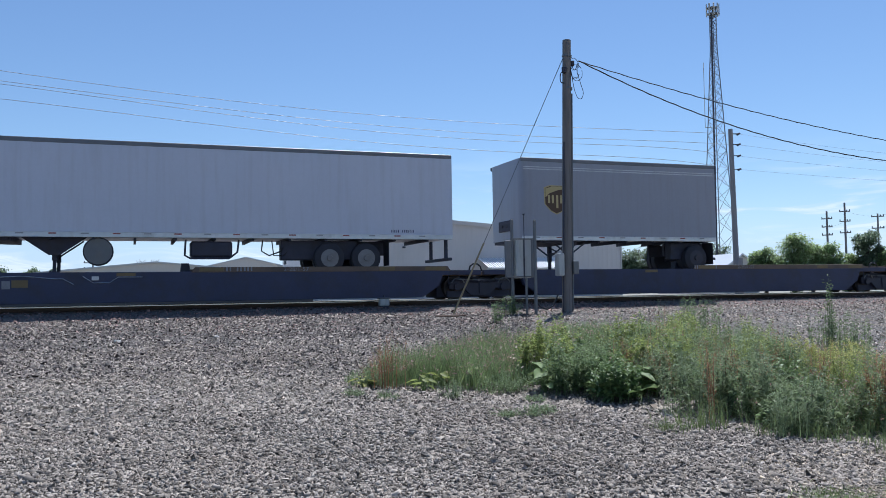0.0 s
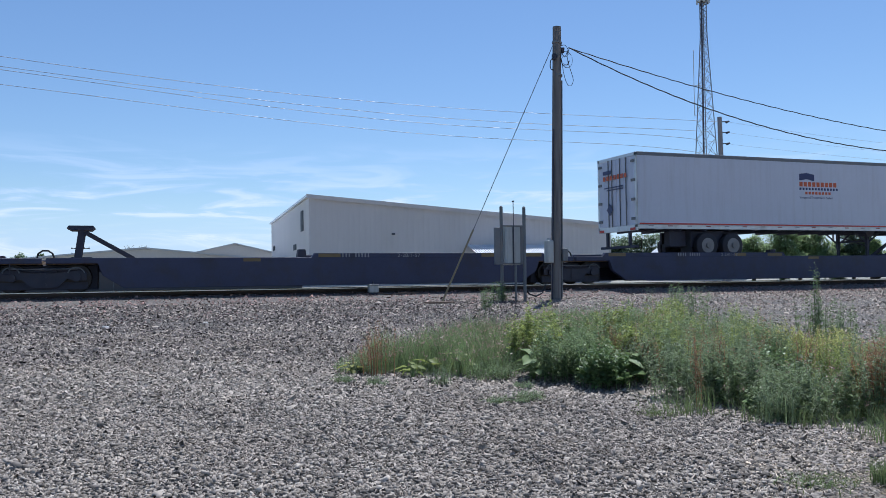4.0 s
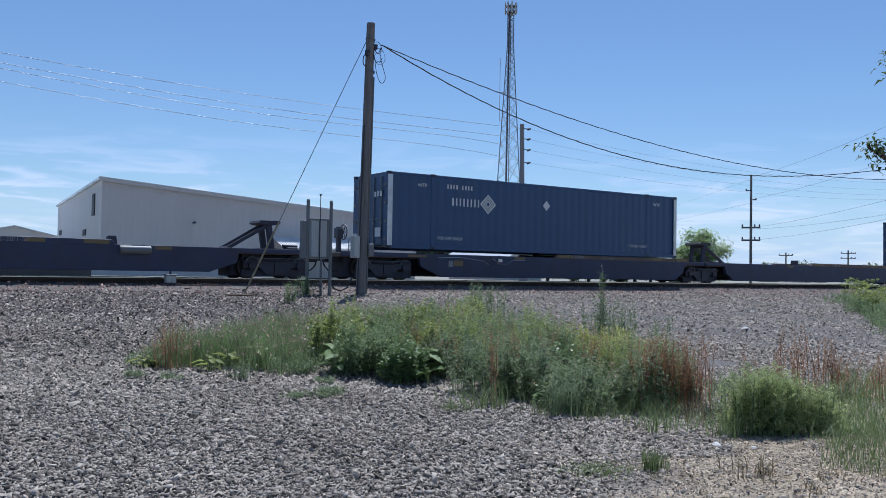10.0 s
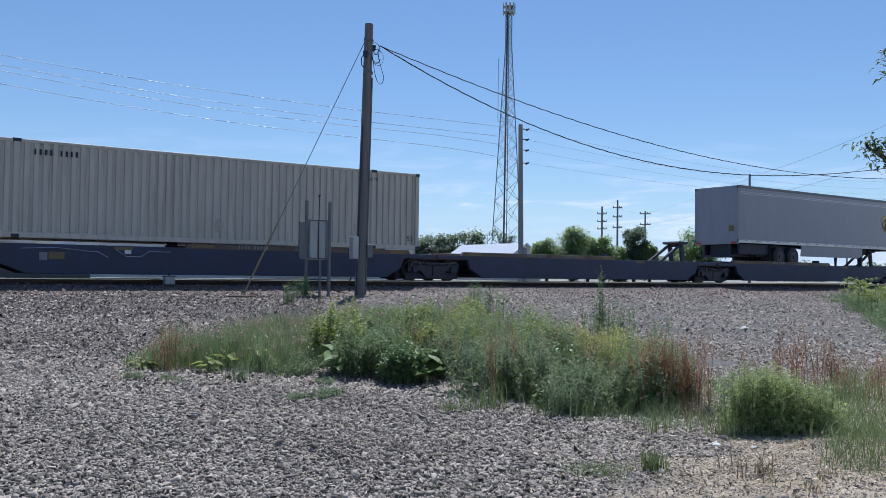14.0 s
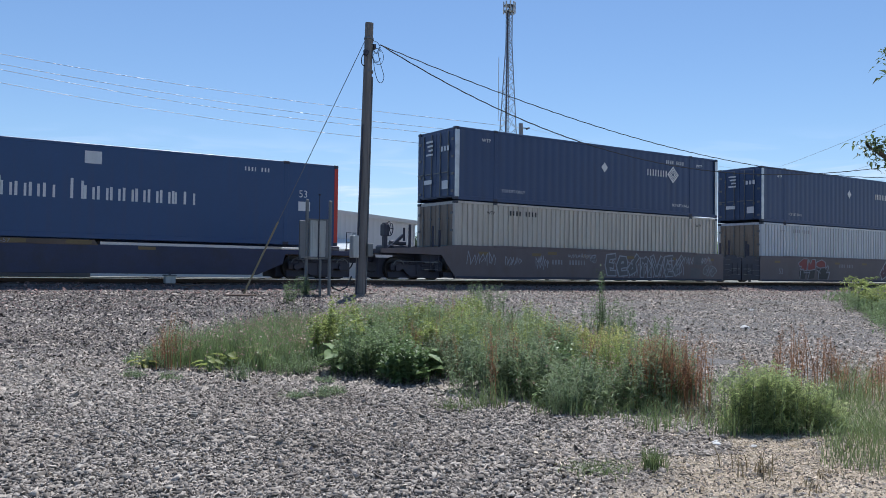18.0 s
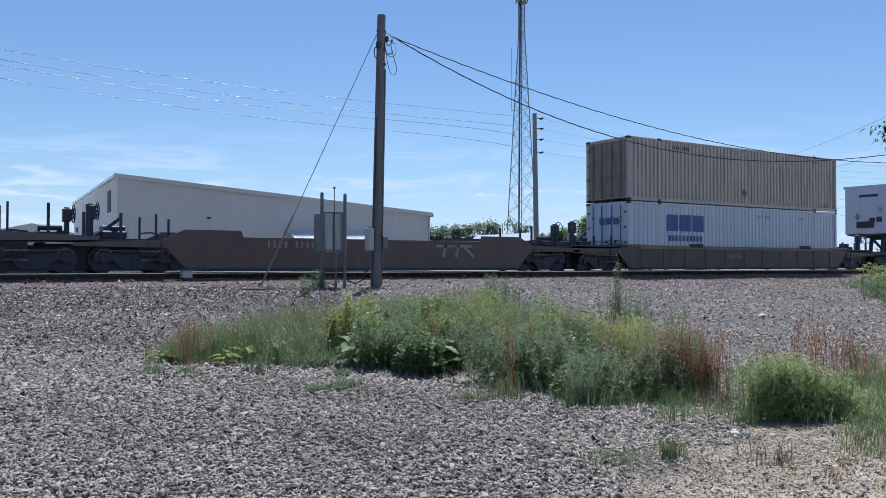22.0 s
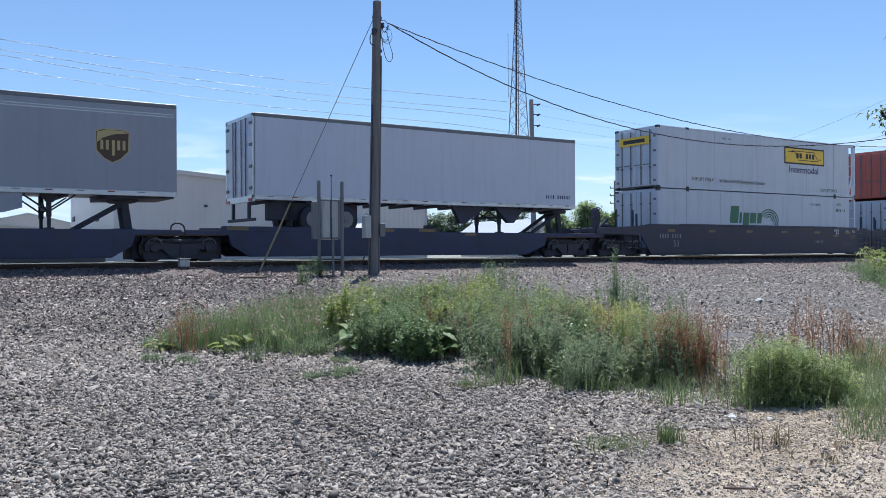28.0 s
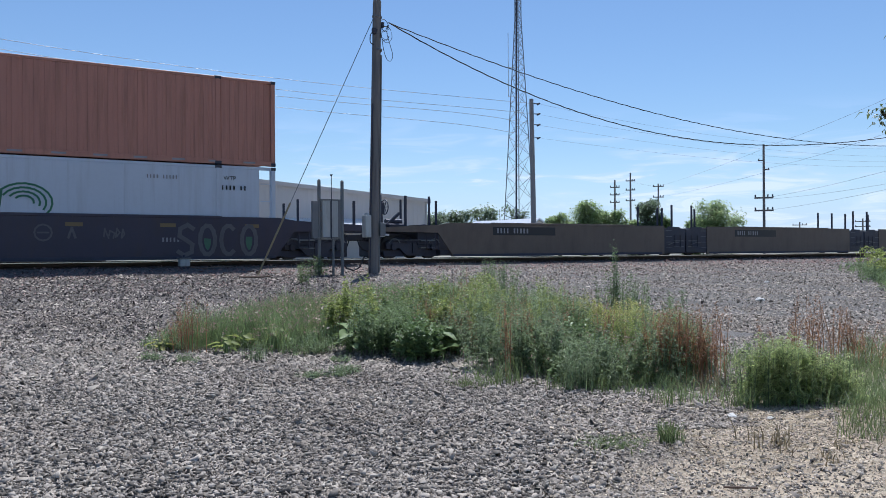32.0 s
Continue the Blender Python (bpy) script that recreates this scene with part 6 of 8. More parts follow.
xs = np.concatenate([-np.geomspace(3000, 20, 14), np.arange(-16, 40.1, 0.25), np.arange(40.5, 60.1, 0.5), np.geomspace(64, 3200, 14)])
ys = np.concatenate([-np.geomspace(2500, 12, 10), np.arange(-9, 2.9, 0.5), np.arange(3, 27.1, 0.25), np.arange(27.5, 40.1, 0.5), np.geomspace(42, 3500, 18)])
gx, gy = np.meshgrid(xs, ys)
gz = height(gx, gy)
nx, ny = len(xs), len(ys)
idx = np.arange(nx * ny).reshape(ny, nx)
faces = np.stack([idx[:-1, :-1], idx[:-1, 1:], idx[1:, 1:], idx[1:, :-1]], -1).reshape(-1, 4)
me = bpy.data.meshes.new("ground")
me.from_pydata(np.stack([gx, gy, gz], -1).reshape(-1, 3).tolist(), [], faces.tolist())
me.materials.append(M["ground"])
me.shade_smooth()
tagged(new("ground", me), "grey crushed stone yard rising to the railway line", "ground", kind="structure")

# ---------------------------------------------------------------- track
RAIL_Y = (YC - 0.755, YC + 0.755)
track = tagged(new("railway_track"), "steel rails on dark wooden ties in stone ballast", "railway track", kind="structure")
rail_poly = [(-0.075, -0.18), (0.075, -0.18), (0.075, -0.165), (0.012, -0.13), (0.010, -0.05), (0.036, -0.035), (-0.036, -0.035), (-0.010, -0.05), (-0.012, -0.13), (-0.075, -0.165)]
head_poly = [(-0.036, -0.034), (0.036, -0.034), (0.036, -0.008), (0.028, 0.0), (-0.028, 0.0), (-0.036, -0.008)]
for y in RAIL_Y:
    part("rail", Build().prism_x([(y + a, RAIL + c) for a, c in rail_poly], -60, 160), M["rail_side"], track, "rust-brown steel rail")
    part("rail_head", Build().prism_x([(y + a, RAIL + c) for a, c in head_poly], -60, 160), M["rail_head"], track, "polished rail head")
tie = Build().box(-0.115, 0.115, -1.3, 1.3, -0.17, 0.0, 0.012).mesh("tie", M["tie"])
for k in range(190):
    part("tie", tie, None, track, at=pose(-22 + k * 0.52 + random.uniform(-0.03, 0.03), YC + random.uniform(-0.05, 0.05), RAIL - 0.165, 0, 0, random.uniform(-1.5, 1.5)))
plate = Build().box(-0.09, 0.09, -0.17, 0.17, -0.185, -0.165).box(-0.02, 0.02, -0.12, -0.08, -0.17, -0.14).box(-0.02, 0.02, 0.08, 0.12, -0.17, -0.14).mesh("tie_plate", M["rail_side"])
for k in range(150):
    part("tie_plate", plate, None, track, at=pose(-12 + k * 0.52, RAIL_Y[0], RAIL))

# small lidded junction box beside the rail
jb = thing("junction_box", "small grey metal lineside box on a short post", "junction box", at=pose(7.95, 27.55, 1.08))
part("box", Build().box(-0.16, 0.16, -0.14, 0.14, 0.06, 0.30, 0.02), M["box_grey"], jb)
part("lid", Build().box(-0.19, 0.19, -0.17, 0.17, 0.30, 0.34, 0.012), M["galv"], jb)
part("post", Build().box(-0.13, 0.13, -0.1, 0.1, -0.15, 0.06), M["under"], jb)
part("knob", Build().cyl((0, 0, 0.34), (0, 0, 0.43), 0.035), M["under"], jb)
part("cable", Build().tube([(0.15, -0.1, 0.05), (0.5, -0.15, -0.02), (1.0, -0.2, 0.03), (1.6, -0.1, 0.02)], 0.02), M["stick"], jb)

# ---------------------------------------------------------------- near pole, guy and cables
PX, PY = 12.95, 24.0
PZ = float(height(PX, PY))
pole = thing("utility_pole", "weathered grey-brown wooden pole with small metal boxes", "utility pole", at=pose(PX, PY, PZ))
TOPZ = raised(28.8, 27.27, 16.41) - PZ
part("shaft", Build().cyl((0, 0, -0.3), (0.20, 0, TOPZ), 0.165, 0.135, n=20), M["pole_wood"], pole)
part("conduit", Build().cyl((0.17, -0.09, 0.0), (0.30, -0.08, TOPZ * 0.8), 0.025, n=8), M["galv"], pole)
part("conduit", Build().cyl((-0.17, -0.09, 0.0), (-0.02, -0.08, TOPZ * 0.62), 0.02, n=8), M["under"], pole)
b1 = part("meter_box", Build().box(-0.36, -0.15, -0.2, 0.08, 1.15, 1.86, 0.02), M["box_grey"], pole, "pale grey meter box")
part("meter_cap", Build().cyl((-0.25, -0.06, 1.86), (-0.25, -0.06, 1.93), 0.09, 0.06), M["box_grey"], b1)
part("switch_box", Build().box(0.17, 0.36, -0.2, 0.02, 1.20, 1.62, 0.02), M["galv"], pole, "small grey switch box")
for z in (TOPZ - 0.55, TOPZ - 1.6):
    part("band", Build().cyl((0.19, 0, z), (0.2, 0, z + 0.06), 0.16, n=20), M["galv"], pole)
part("insulator", Build().cyl((0.2, -0.05, TOPZ - 0.75), (0.42, -0.05, TOPZ - 0.75), 0.03).cyl((0.36, -0.05, TOPZ - 0.68), (0.36, -0.05, TOPZ - 0.84), 0.07, 0.05, n=12), M["under"], pole)
part("insulator", Build().cyl((0.05, -0.1, TOPZ - 0.95), (0.0, -0.12, TOPZ - 1.1), 0.1, 0.06, n=12), M["under"], pole)
loops = Build()


def curl(pts, r):
    """A loose wire through points, rounded between them."""
    q = [Vector(p) for p in pts]
    q = [q[0]] + q + [q[-1]]
    line = []
    for i in range(1, len(q) - 2):
        for t in (0, 0.2, 0.4, 0.6, 0.8):
            a, b, c, d = q[i - 1:i + 3]
            line.append(0.5 * ((2 * b) + (c - a) * t + (2 * a - 5 * b + 4 * c - d) * t * t + (3 * b - a - 3 * c + d) * t ** 3))
    loops.tube([tuple(p) for p in line + [q[-1]]], r, 5)


for k, (r, dz, dx) in enumerate(((0.17, -1.02, 0.42), (0.13, -1.12, 0.40), (0.21, -1.08, 0.45))):
    curl([(dx + r * math.cos(a), -0.12 - 0.02 * k, TOPZ + dz + 1.25 * r * math.sin(a)) for a in np.linspace(0.6, 5.9 + 0.4 * k, 9)], 0.008)
curl([(0.3, -0.1, TOPZ - 1.1), (0.36, -0.12, TOPZ - 1.55), (0.48, -0.12, TOPZ - 1.86), (0.62, -0.12, TOPZ - 1.90), (0.70, -0.12, TOPZ - 1.70), (0.62, -0.1, TOPZ - 1.40), (0.5, -0.1, TOPZ - 1.0), (0.60, -0.05, TOPZ - 0.72)], 0.010)
curl([(0.3, -0.1, TOPZ - 0.85), (0.42, -0.1, TOPZ - 0.98), (0.6, 0.0, TOPZ - 0.70)], 0.012)
curl([(0.3, -0.08, TOPZ - 0.62), (0.45, -0.05, TOPZ - 0.58), (0.6, 0.0, TOPZ - 0.68)], 0.010)
curl([(0.05, -0.14, TOPZ - 1.0), (-0.12, -0.15, TOPZ - 1.15), (-0.13, -0.15, TOPZ - 1.4), (0.0, -0.14, TOPZ - 1.45)], 0.016)
part("drop_wire", loops, M["cable"], pole, "loose black drop wires")


def strand(name, label, pts, r, material, n=5, twist=0.0):
    """An overhead line through points, drawn as a smooth tube."""
    xs_, ys_, zs_ = np.array(pts).T
    t = np.concatenate([[0], np.cumsum(np.hypot(np.diff(xs_), np.diff(ys_)))])
    s = np.linspace(0, t[-1], 420 if twist else 48)
    deg = min(3 if len(pts) < 7 else 5, len(pts) - 1)
    cz = np.polynomial.polynomial.Polynomial.fit(t, zs_, deg)
    wave = twist * np.sin(s * 9.0 + 0.8 * np.sin(s * 1.7))
    line = list(zip(np.interp(s, t, xs_), np.interp(s, t, ys_), cz(s) + wave))
    ob = new(name, Build().tube(line, r, n).mesh(name, material))
    return tagged(ob, label, "overhead line", "overhead lines")


gz1 = float(height(9.4, 24.5))
guy = strand("guy_wire", "thin steel guy wire from the pole top to the ballast", [(PX + 0.12, PY, PZ + TOPZ - 0.45), (9.15, 24.2, gz1)], 0.012, M["galv"])
gg = thing("guy_guard", "dirty yellow tube over the foot of the guy wire", "guy guard", at=pose(9.15, 24.2, gz1))
gt = (Vector((PX + 0.12, PY, PZ + TOPZ - 0.45)) - Vector((9.15, 24.2, gz1))).normalized()
part("guard", Build().cyl(gt * 0.05, gt * 2.45, 0.03, n=8), M["dry"], gg)
CABLE1 = [(13.55, 24, 8.96), (15.31, 24, 8.70), (16.47, 24, 8.41), (18.95, 24, 7.94), (21.68, 24, 7.56), (24.7, 24, 7.22), (28.04, 24, 6.90), (31.77, 24, 6.68), (35.96, 24, 6.60), (39.7, 24, 6.67), (43.86, 24, 6.87), (50, 24, 7.4), (57, 24, 8.4)]
CABLE2 = [(13.55, 23.95, 8.93), (15.31, 23.95, 8.43), (16.48, 23.95, 7.99), (18.96, 23.95, 7.30), (21.69, 23.95, 6.74), (24.7, 23.95, 6.36), (28.04, 23.95, 6.17), (31.77, 23.95, 6.20), (35.96, 23.95, 6.45), (39.7, 23.95, 6.82), (43.86, 23.95, 7.38), (50, 23.95, 8.4), (57, 23.95, 9.7)]
strand("cable", "black twisted service cable sagging from the pole", CABLE1, 0.017, M["cable"], twist=0.007)
strand("cable", "black twisted service cable sagging from the pole", CABLE2, 0.020, M["cable"], twist=0.006)
far_end = thing("utility_pole", "weathered wooden pole carrying the service cables", "utility pole", at=pose(57, 24, float(height(57, 24))))
part("shaft", Build().cyl((0, 0, -0.3), (0, 0, 9.8), 0.16, 0.12, n=14), M["pole_wood"], far_end)

# ---------------------------------------------------------------- lineside cabinet on three posts
SX, SY = 11.27, 24.2
SZ = float(height(SX, SY))
cab = thing("relay_cabinet", "grey metal relay cabinet carried between galvanised posts", "cabinet", at=pose(SX, SY, SZ))
d = 26.75
for x, y, zt, r in ((-0.10, 0, raised(24.78, d, 4.69), 0.052), (0.52, -0.35, raised(26.24, d, 4.61), 0.052)):
    p = part("post", Build().cyl((x, y, -0.3), (x, y, zt - SZ), r, n=12), M["galv"], cab, "galvanised steel post")
    part("post_cap", Build().cyl((x, y, zt - SZ), (x, y, zt - SZ + 0.04), r * 1.05, r * 0.5, n=12), M["galv"], p)
part("post", Build().cyl((0.28, -0.2, -0.3), (0.28, -0.2, raised(25.5, d, 0.8) - SZ), 0.04, n=10), M["galv"], cab)
zb, zt = raised(24.4, d, 0.80) - SZ, raised(24.4, d, 3.46) - SZ
part("housing", Build().box(-0.02, 0.5, -0.12, 0.2, zb, zt, 0.02), M["box_grey"], cab, "grey cabinet with a lighter door")
part("door", Build().box(0.03, 0.45, -0.14, -0.118, zb + 0.04, zt - 0.05, 0.006), M["box_grey"], cab)
part("side_board", Build().box(-0.34, -0.12, -0.02, 0.06, zb + 0.02, zt - 0.06, 0.01), M["trim"], cab, "dark steel side board")
part("side_board", Build().box(0.47, 0.6, -0.1, 0.1, zb + 0.02, zt - 0.02, 0.01), M["trim"], cab, "dark steel side board")
part("door_rail", Build().box(0.21, 0.25, -0.15, -0.138, zb + 0.04, zt - 0.05, 0.004), M["trim"], cab)
part("cross_bar", Build().box(-0.36, 0.6, -0.16, -0.13, zb + 0.02, zb + 0.07), M["galv"], cab)
part("cross_bar", Build().box(-0.2, 0.6, -0.16, -0.13, zt - 0.04, zt), M["galv"], cab)
part("antenna", Build().cyl((0.24, -0.17, zb), (0.24, -0.17, raised(25.5, d, 5.05) - SZ), 0.014, n=6).cyl((0.24, -0.17, raised(25.5, d, 5.0) - SZ), (0.24, -0.17, raised(25.5, d, 5.1) - SZ), 0.02, 0.05, n=10), M["under"], cab, "thin dark antenna rod")
part("low_bar", Build().box(-0.1, 0.55, -0.2, -0.17, 0.5, 0.54), M["under"], cab)
part("hose", Build().tube([(0.5, -0.3, 0.45), (0.7, -0.3, 0.22), (0.95, -0.25, 0.15), (1.2, -0.2, 0.25), (1.42, -0.12, 0.6)], 0.025), M["cable"], cab)

# ---------------------------------------------------------------- background: power line, tower, buildings
WY = 50.5
pole2 = thing("utility_pole", "tall grey wooden power pole with insulators on one side", "utility pole", at=pose(41.2, WY, 0.8))
P2T = raised(38.99, 65, 10.03) - 0.8
part("shaft", Build().cyl((-0.02, 0, -0.3), (-0.22, 0, P2T), 0.22, 0.16, n=14), M["pole_grey"], pole2)
part("shroud", Build().box(-0.2, 0.3, -0.3, 0.1, 0, 2.9, 0.03), M["pole_grey"], pole2)
P2W = [raised(39.57, 65.3, el) for el in (9.69, 9.02, 8.31, 7.45)]
for z in P2W:
    part("insulator", Build().cyl((-0.2, -0.05, z - 0.8), (0.45, -0.05, z - 0.75), 0.03, n=6).cyl((0.32, -0.05, z - 0.82), (0.58, -0.05, z - 0.72), 0.09, 0.06, n=10), M["under"], pole2)
LEFT = ((11.78, 11.19, 10.92), (11.24, 10.65, 10.21), (11.06, 10.28, 9.81), (10.27, 9.63, 9.08))
RIGHT = ((12.25, 11.56, 12.4), (11.5, 10.9, 11.6), (10.75, 10.3, 11.0), (9.95, 9.62, 10.5))
for k, z in enumerate(P2W):
    a, b_, c = (q + EYE for q in LEFT[k])
    strand("power_line", "thin bare aluminium power line", [(-48, WY, a + 7.0), (-6.6, WY, a + 0.42), (-1.4, WY, a), (8.4, WY, b_), (19.3, WY, c), (27.4, WY, c + 0.02), (41.5, WY, z)], 0.0145, M["bare_wire"], 12)
    r1, r2, r3 = RIGHT[k]
    strand("power_line", "thin bare aluminium power line", [(41.5, WY, z), (51.9, WY, r1), (69.2, WY, r2), (92, WY, r3), (120, WY, r3 + 3)], 0.007, M["bare_wire"], 12)


def line_pole(az, dist, el, arms, label, r=0.14, wide=1.2):
    p = spot(az, dist)
    e = thing("utility_pole", label, "utility pole", "distant power poles", at=pose(p.x, p.y, p.z, 0, 0, -az))
    top = raised(az, dist, el) - p.z
    part("shaft", Build().cyl((0, 0, -0.3), (0, 0, top), r, r * 0.7, n=10), M["pole_wood"], e)
    for q in arms:
        z = raised(az, dist, q) - p.z
        part("crossarm", Build().box(-wide, wide, -0.08, 0.08, z - 0.08, z + 0.08), M["pole_wood"], e)
        part("insulator", Build().cyl((-wide * 0.9, 0, z), (-wide * 0.9, 0, z + 0.3), 0.07).cyl((wide * 0.9, 0, z), (wide * 0.9, 0, z + 0.3), 0.07).cyl((wide * 0.4, 0, z), (wide * 0.4, 0, z + 0.3), 0.07), M["under"], e)
    return e


e = line_pole(53.78, 86, 6.54, (3.2, 2.4), "tall wooden power pole with low crossarms", 0.14, 0.85)
for az, el, way in ((53.54, 5.54, -1), (54.02, 4.96, 1)):
    z = raised(az, 86, el) - float(height(*spot(53.78, 86)[:2]))
    part("side_arm", Build().box(min(0, way * 0.5), max(0, way * 0.5), -0.05, 0.05, z - 0.05, z + 0.05), M["pole_wood"], e)
    part("insulator", Build().cyl((way * 0.44, 0, z), (way * 0.44, 0, z + 0.18), 0.05, n=8), M["under"], e)
line_pole(44.52, 150, 4.58, (4.1, 3.6, 3.1), "distant power pole with short crossarms", 0.2, 0.8)
line_pole(45.53, 150, 5.03, (4.5, 3.9, 3.2), "distant power pole with short crossarms", 0.2, 0.8)
line_pole(47.31, 150, 4.27, (4.1, 3.4), "distant light pole with two short arms", 0.18, 0.9)
line_pole(55.85, 190, 1.63, (1.45,), "distant power pole with a crossarm", 0.2, 1.4)
line_pole(59.37, 190, 1.78, (1.6, 1.3), "distant power pole with a crossarm", 0.2, 1.4)
line_pole(-2.3, 170, 2.2, (2.1, 1.75), "distant power pole with a crossarm", 0.2, 1.6)
for pts in (((53.88, 86, 6.4), (61.5, 60, 9.2)), ((53.88, 86, 5.0), (62.5, 62, 7.4)), ((53.88, 86, 3.2), (63, 60, 5.2)), ((53.88, 86, 3.1), (63, 62, 4.2)), ((53.88, 86, 2.4), (63, 66, 4.0)),
            ((47.31, 150, 4.1), (53.88, 86, 6.3)), ((47.31, 150, 3.4), (53.88, 86, 4.8)), ((45.53, 150, 4.5), (47.31, 150, 4.1)), ((44.52, 150, 3.6), (45.53, 150, 3.9))):
    a, c = [Vector((*spot(p[0], p[1])[:2], raised(*p))) for p in pts]
    strand("power_line", "thin distant power line", [a[:], ((a + c) / 2 - Vector((0, 0, 0.2)))[:], c[:]], 0.010, M["bare_wire"], 6)

# lattice tower
TD = 150.0
tp = spot(38.2, TD)
tower = thing("radio_tower", "tall three-legged steel lattice radio tower with top antennas", "radio tower", at=pose(tp.x, tp.y, tp.z, 0, 0, -38))
TH = raised(38.1, TD, 17.55) - tp.z


def tower_r(z):
    return 3.35 - (3.35 - 0.62) * min(1, z / (TH * 0.86)) if z < TH * 0.86 else 0.62


levels = [0]
while levels[-1] < TH - 1.2:
    levels.append(levels[-1] + max(1.0, tower_r(levels[-1]) * 1.5))
levels[-1] = TH
ang = [radians(90 + 120 * k) for k in range(3)]


def corner(k, z):
    return (tower_r(z) * math.cos(ang[k % 3]), tower_r(z) * math.sin(ang[k % 3]), z)


for k in range(3):
    part("leg", Build().tube([corner(k, z) for z in levels], 0.09, 6), M["tower_steel"], tower)
    br = Build()
    for a, c in zip(levels[:-1], levels[1:]):
        br.cyl(corner(k, a), corner(k + 1, c), 0.04, n=4).cyl(corner(k + 1, a), corner(k, c), 0.04, n=4)
    tagged(part("bracing", br, M["tower_steel"], tower), kind="stuff")
part("cable_run", Build().beam((-0.55, -0.4, 0), (-0.25, -0.3, TH * 0.98), 0.34, 0.2), M["under"], tower, "dark bundle of feed cables")
part("top_mount", Build().cyl((0, 0, TH - 1.0), (0, 0, TH - 0.9), 1.0, n=12).cyl((0, 0, TH + 0.0), (0, 0, TH + 0.1), 1.0, n=12), M["tower_steel"], tower)
for k in range(9):
    a = k * 2 * math.pi / 9
    part("panel_antenna", Build().box(-0.13, 0.13, -0.08, 0.08, TH - 1.3, TH + 0.7, 0.02), M["box_grey"], tower, at=pose(1.05 * math.cos(a), 1.05 * math.sin(a), 0, 0, 0, math.degrees(a) + 90))
for z0, z1 in ((raised(37.5, TD, 12.03) - tp.z, raised(37.5, TD, 14.26) - tp.z), (raised(37.5, TD, 10.18) - tp.z, raised(37.5, TD, 12.03) - tp.z)):
    part("whip_antenna", Build().cyl((-1.75, -0.6, z0), (-1.75, -0.6, z1), 0.05, n=6).box(-1.75, -0.4, -0.63, -0.57, z0, z0 + 0.1), M["box_grey"], tower)
part("equipment", Build().box(-0.3, 0.3, -1.4, -0.9, 4.6, 5.4), M["box_grey"], tower)


# the big warehouse: a single-slope roof, high side to the left
ORIG = Vector((18.95, 90.0, 0.8))
WA = math.degrees(math.atan2(-3.6, 46))
wh = thing("warehouse", "large pale beige metal warehouse with a low sloping roof", "warehouse", at=pose(*ORIG, 0, 0, WA))
WL, WD_ = 35.6, 46.0
H0, H1 = raised(11.92, 92, 5.66) - 0.8, raised(31.97, 103.0, 3.44) - 0.8


def roof_h(x):
    return H0 + (H1 - H0) * x / WL


wall = Build()
step = 0.6
n = int(WL / step)
fold = []
for k in range(n):
    xa = k * WL / n
    fold += [(xa, 0.0), (xa + 0.03, -0.006), (xa + 0.12, -0.006), (xa + 0.15, 0.0)]
wall.sheet(fold + [(WL, 0.0)], 0, lambda q: roof_h(q) - 0.3)
wall.prism([(0, 0), (WL, 0), (WL, H1 - 0.3), (0, H0 - 0.3)], 0.01, 0.25)
part("front_wall", wall, M["siding"], wh, "pale beige ribbed metal wall")
sidew = Build()
fold = []
for k in range(70):
    ya = k * WD_ / 70
    fold += [(ya, 0.0), (ya + 0.03, -0.006), (ya + 0.12, -0.006), (ya + 0.15, 0.0)]
fold = fold[::-1]
n = len(fold)
sidew.add([(x, y, 0) for y, x in fold] + [(x, y, H0 - 0.3) for y, x in fold], [(i, i + 1, n + i + 1, n + i) for i in range(n - 1)])
sidew.box(0.01, 0.25, 0.25, WD_, 0, H0 - 0.3)
part("side_wall", sidew, M["siding"], wh)
part("side_wall", Build().box(WL - 0.25, WL, 0.25, WD_, 0, H1 - 0.3), M["siding"], wh)
part("back_wall", Build().prism([(0, 0), (WL, 0), (WL, H1 - 0.3), (0, H0 - 0.3)], WD_, WD_ + 0.25), M["siding"], wh)
part("roof", Build().prism([(-0.3, H0 - 0.25), (WL + 0.3, H1 - 0.25), (WL + 0.3, H1), (-0.3, H0)], -0.35, WD_ + 0.3), M["roof_white"], wh, "pale metal roof with fascia")
part("fascia", Build().prism([(-0.34, H0 - 0.4), (WL + 0.34, H1 - 0.4), (WL + 0.34, H1 + 0.02), (-0.34, H0 + 0.02)], -0.39, -0.36), M["siding"], wh)
part("gutter", Build().box(WL + 0.2, WL + 0.45, -0.3, WD_, H1 - 0.5, H1 - 0.25), M["roof_white"], wh)
part("down_pipe", Build().box(WL - 0.15, WL + 0.02, -0.14, -0.05, 0, H1 - 0.4), M["shed_wall"], wh)
part("vent", Build().box(-0.1, 0.02, 5.0, 7.0, H0 - 3.6, H0 - 1.3), M["dark_opening"], wh, "dark louvred vent")
for x, z in ((9.0, 5.6), (28.0, 5.6)):
    part("wall_lamp", Build().box(x, x + 0.34, -0.3, -0.04, z, z + 0.2, 0.04), M["under"], wh)
for y, z in ((12, 4.4), (40, 5.3)):
    part("wall_vent", Build().box(-0.1, 0.0, y, y + 2.6, z, z + 0.7), M["dark_opening"], wh)
aw = part("awning_roof", Build().prism([(17.6, 3.1), (27.6, 3.1), (27.6, 3.3), (17.6, 3.3)], -4.0, -3.9), M["roof_white"], wh, "white corrugated awning roof")
rib = Build()
fold = []
for k in range(34):
    x = 17.6 + k * 10.0 / 34
    fold += [(x, 0.08), (x + 0.1, 0.08), (x + 0.13, 0.0), (x + 0.264, 0.0)]
n = len(fold)
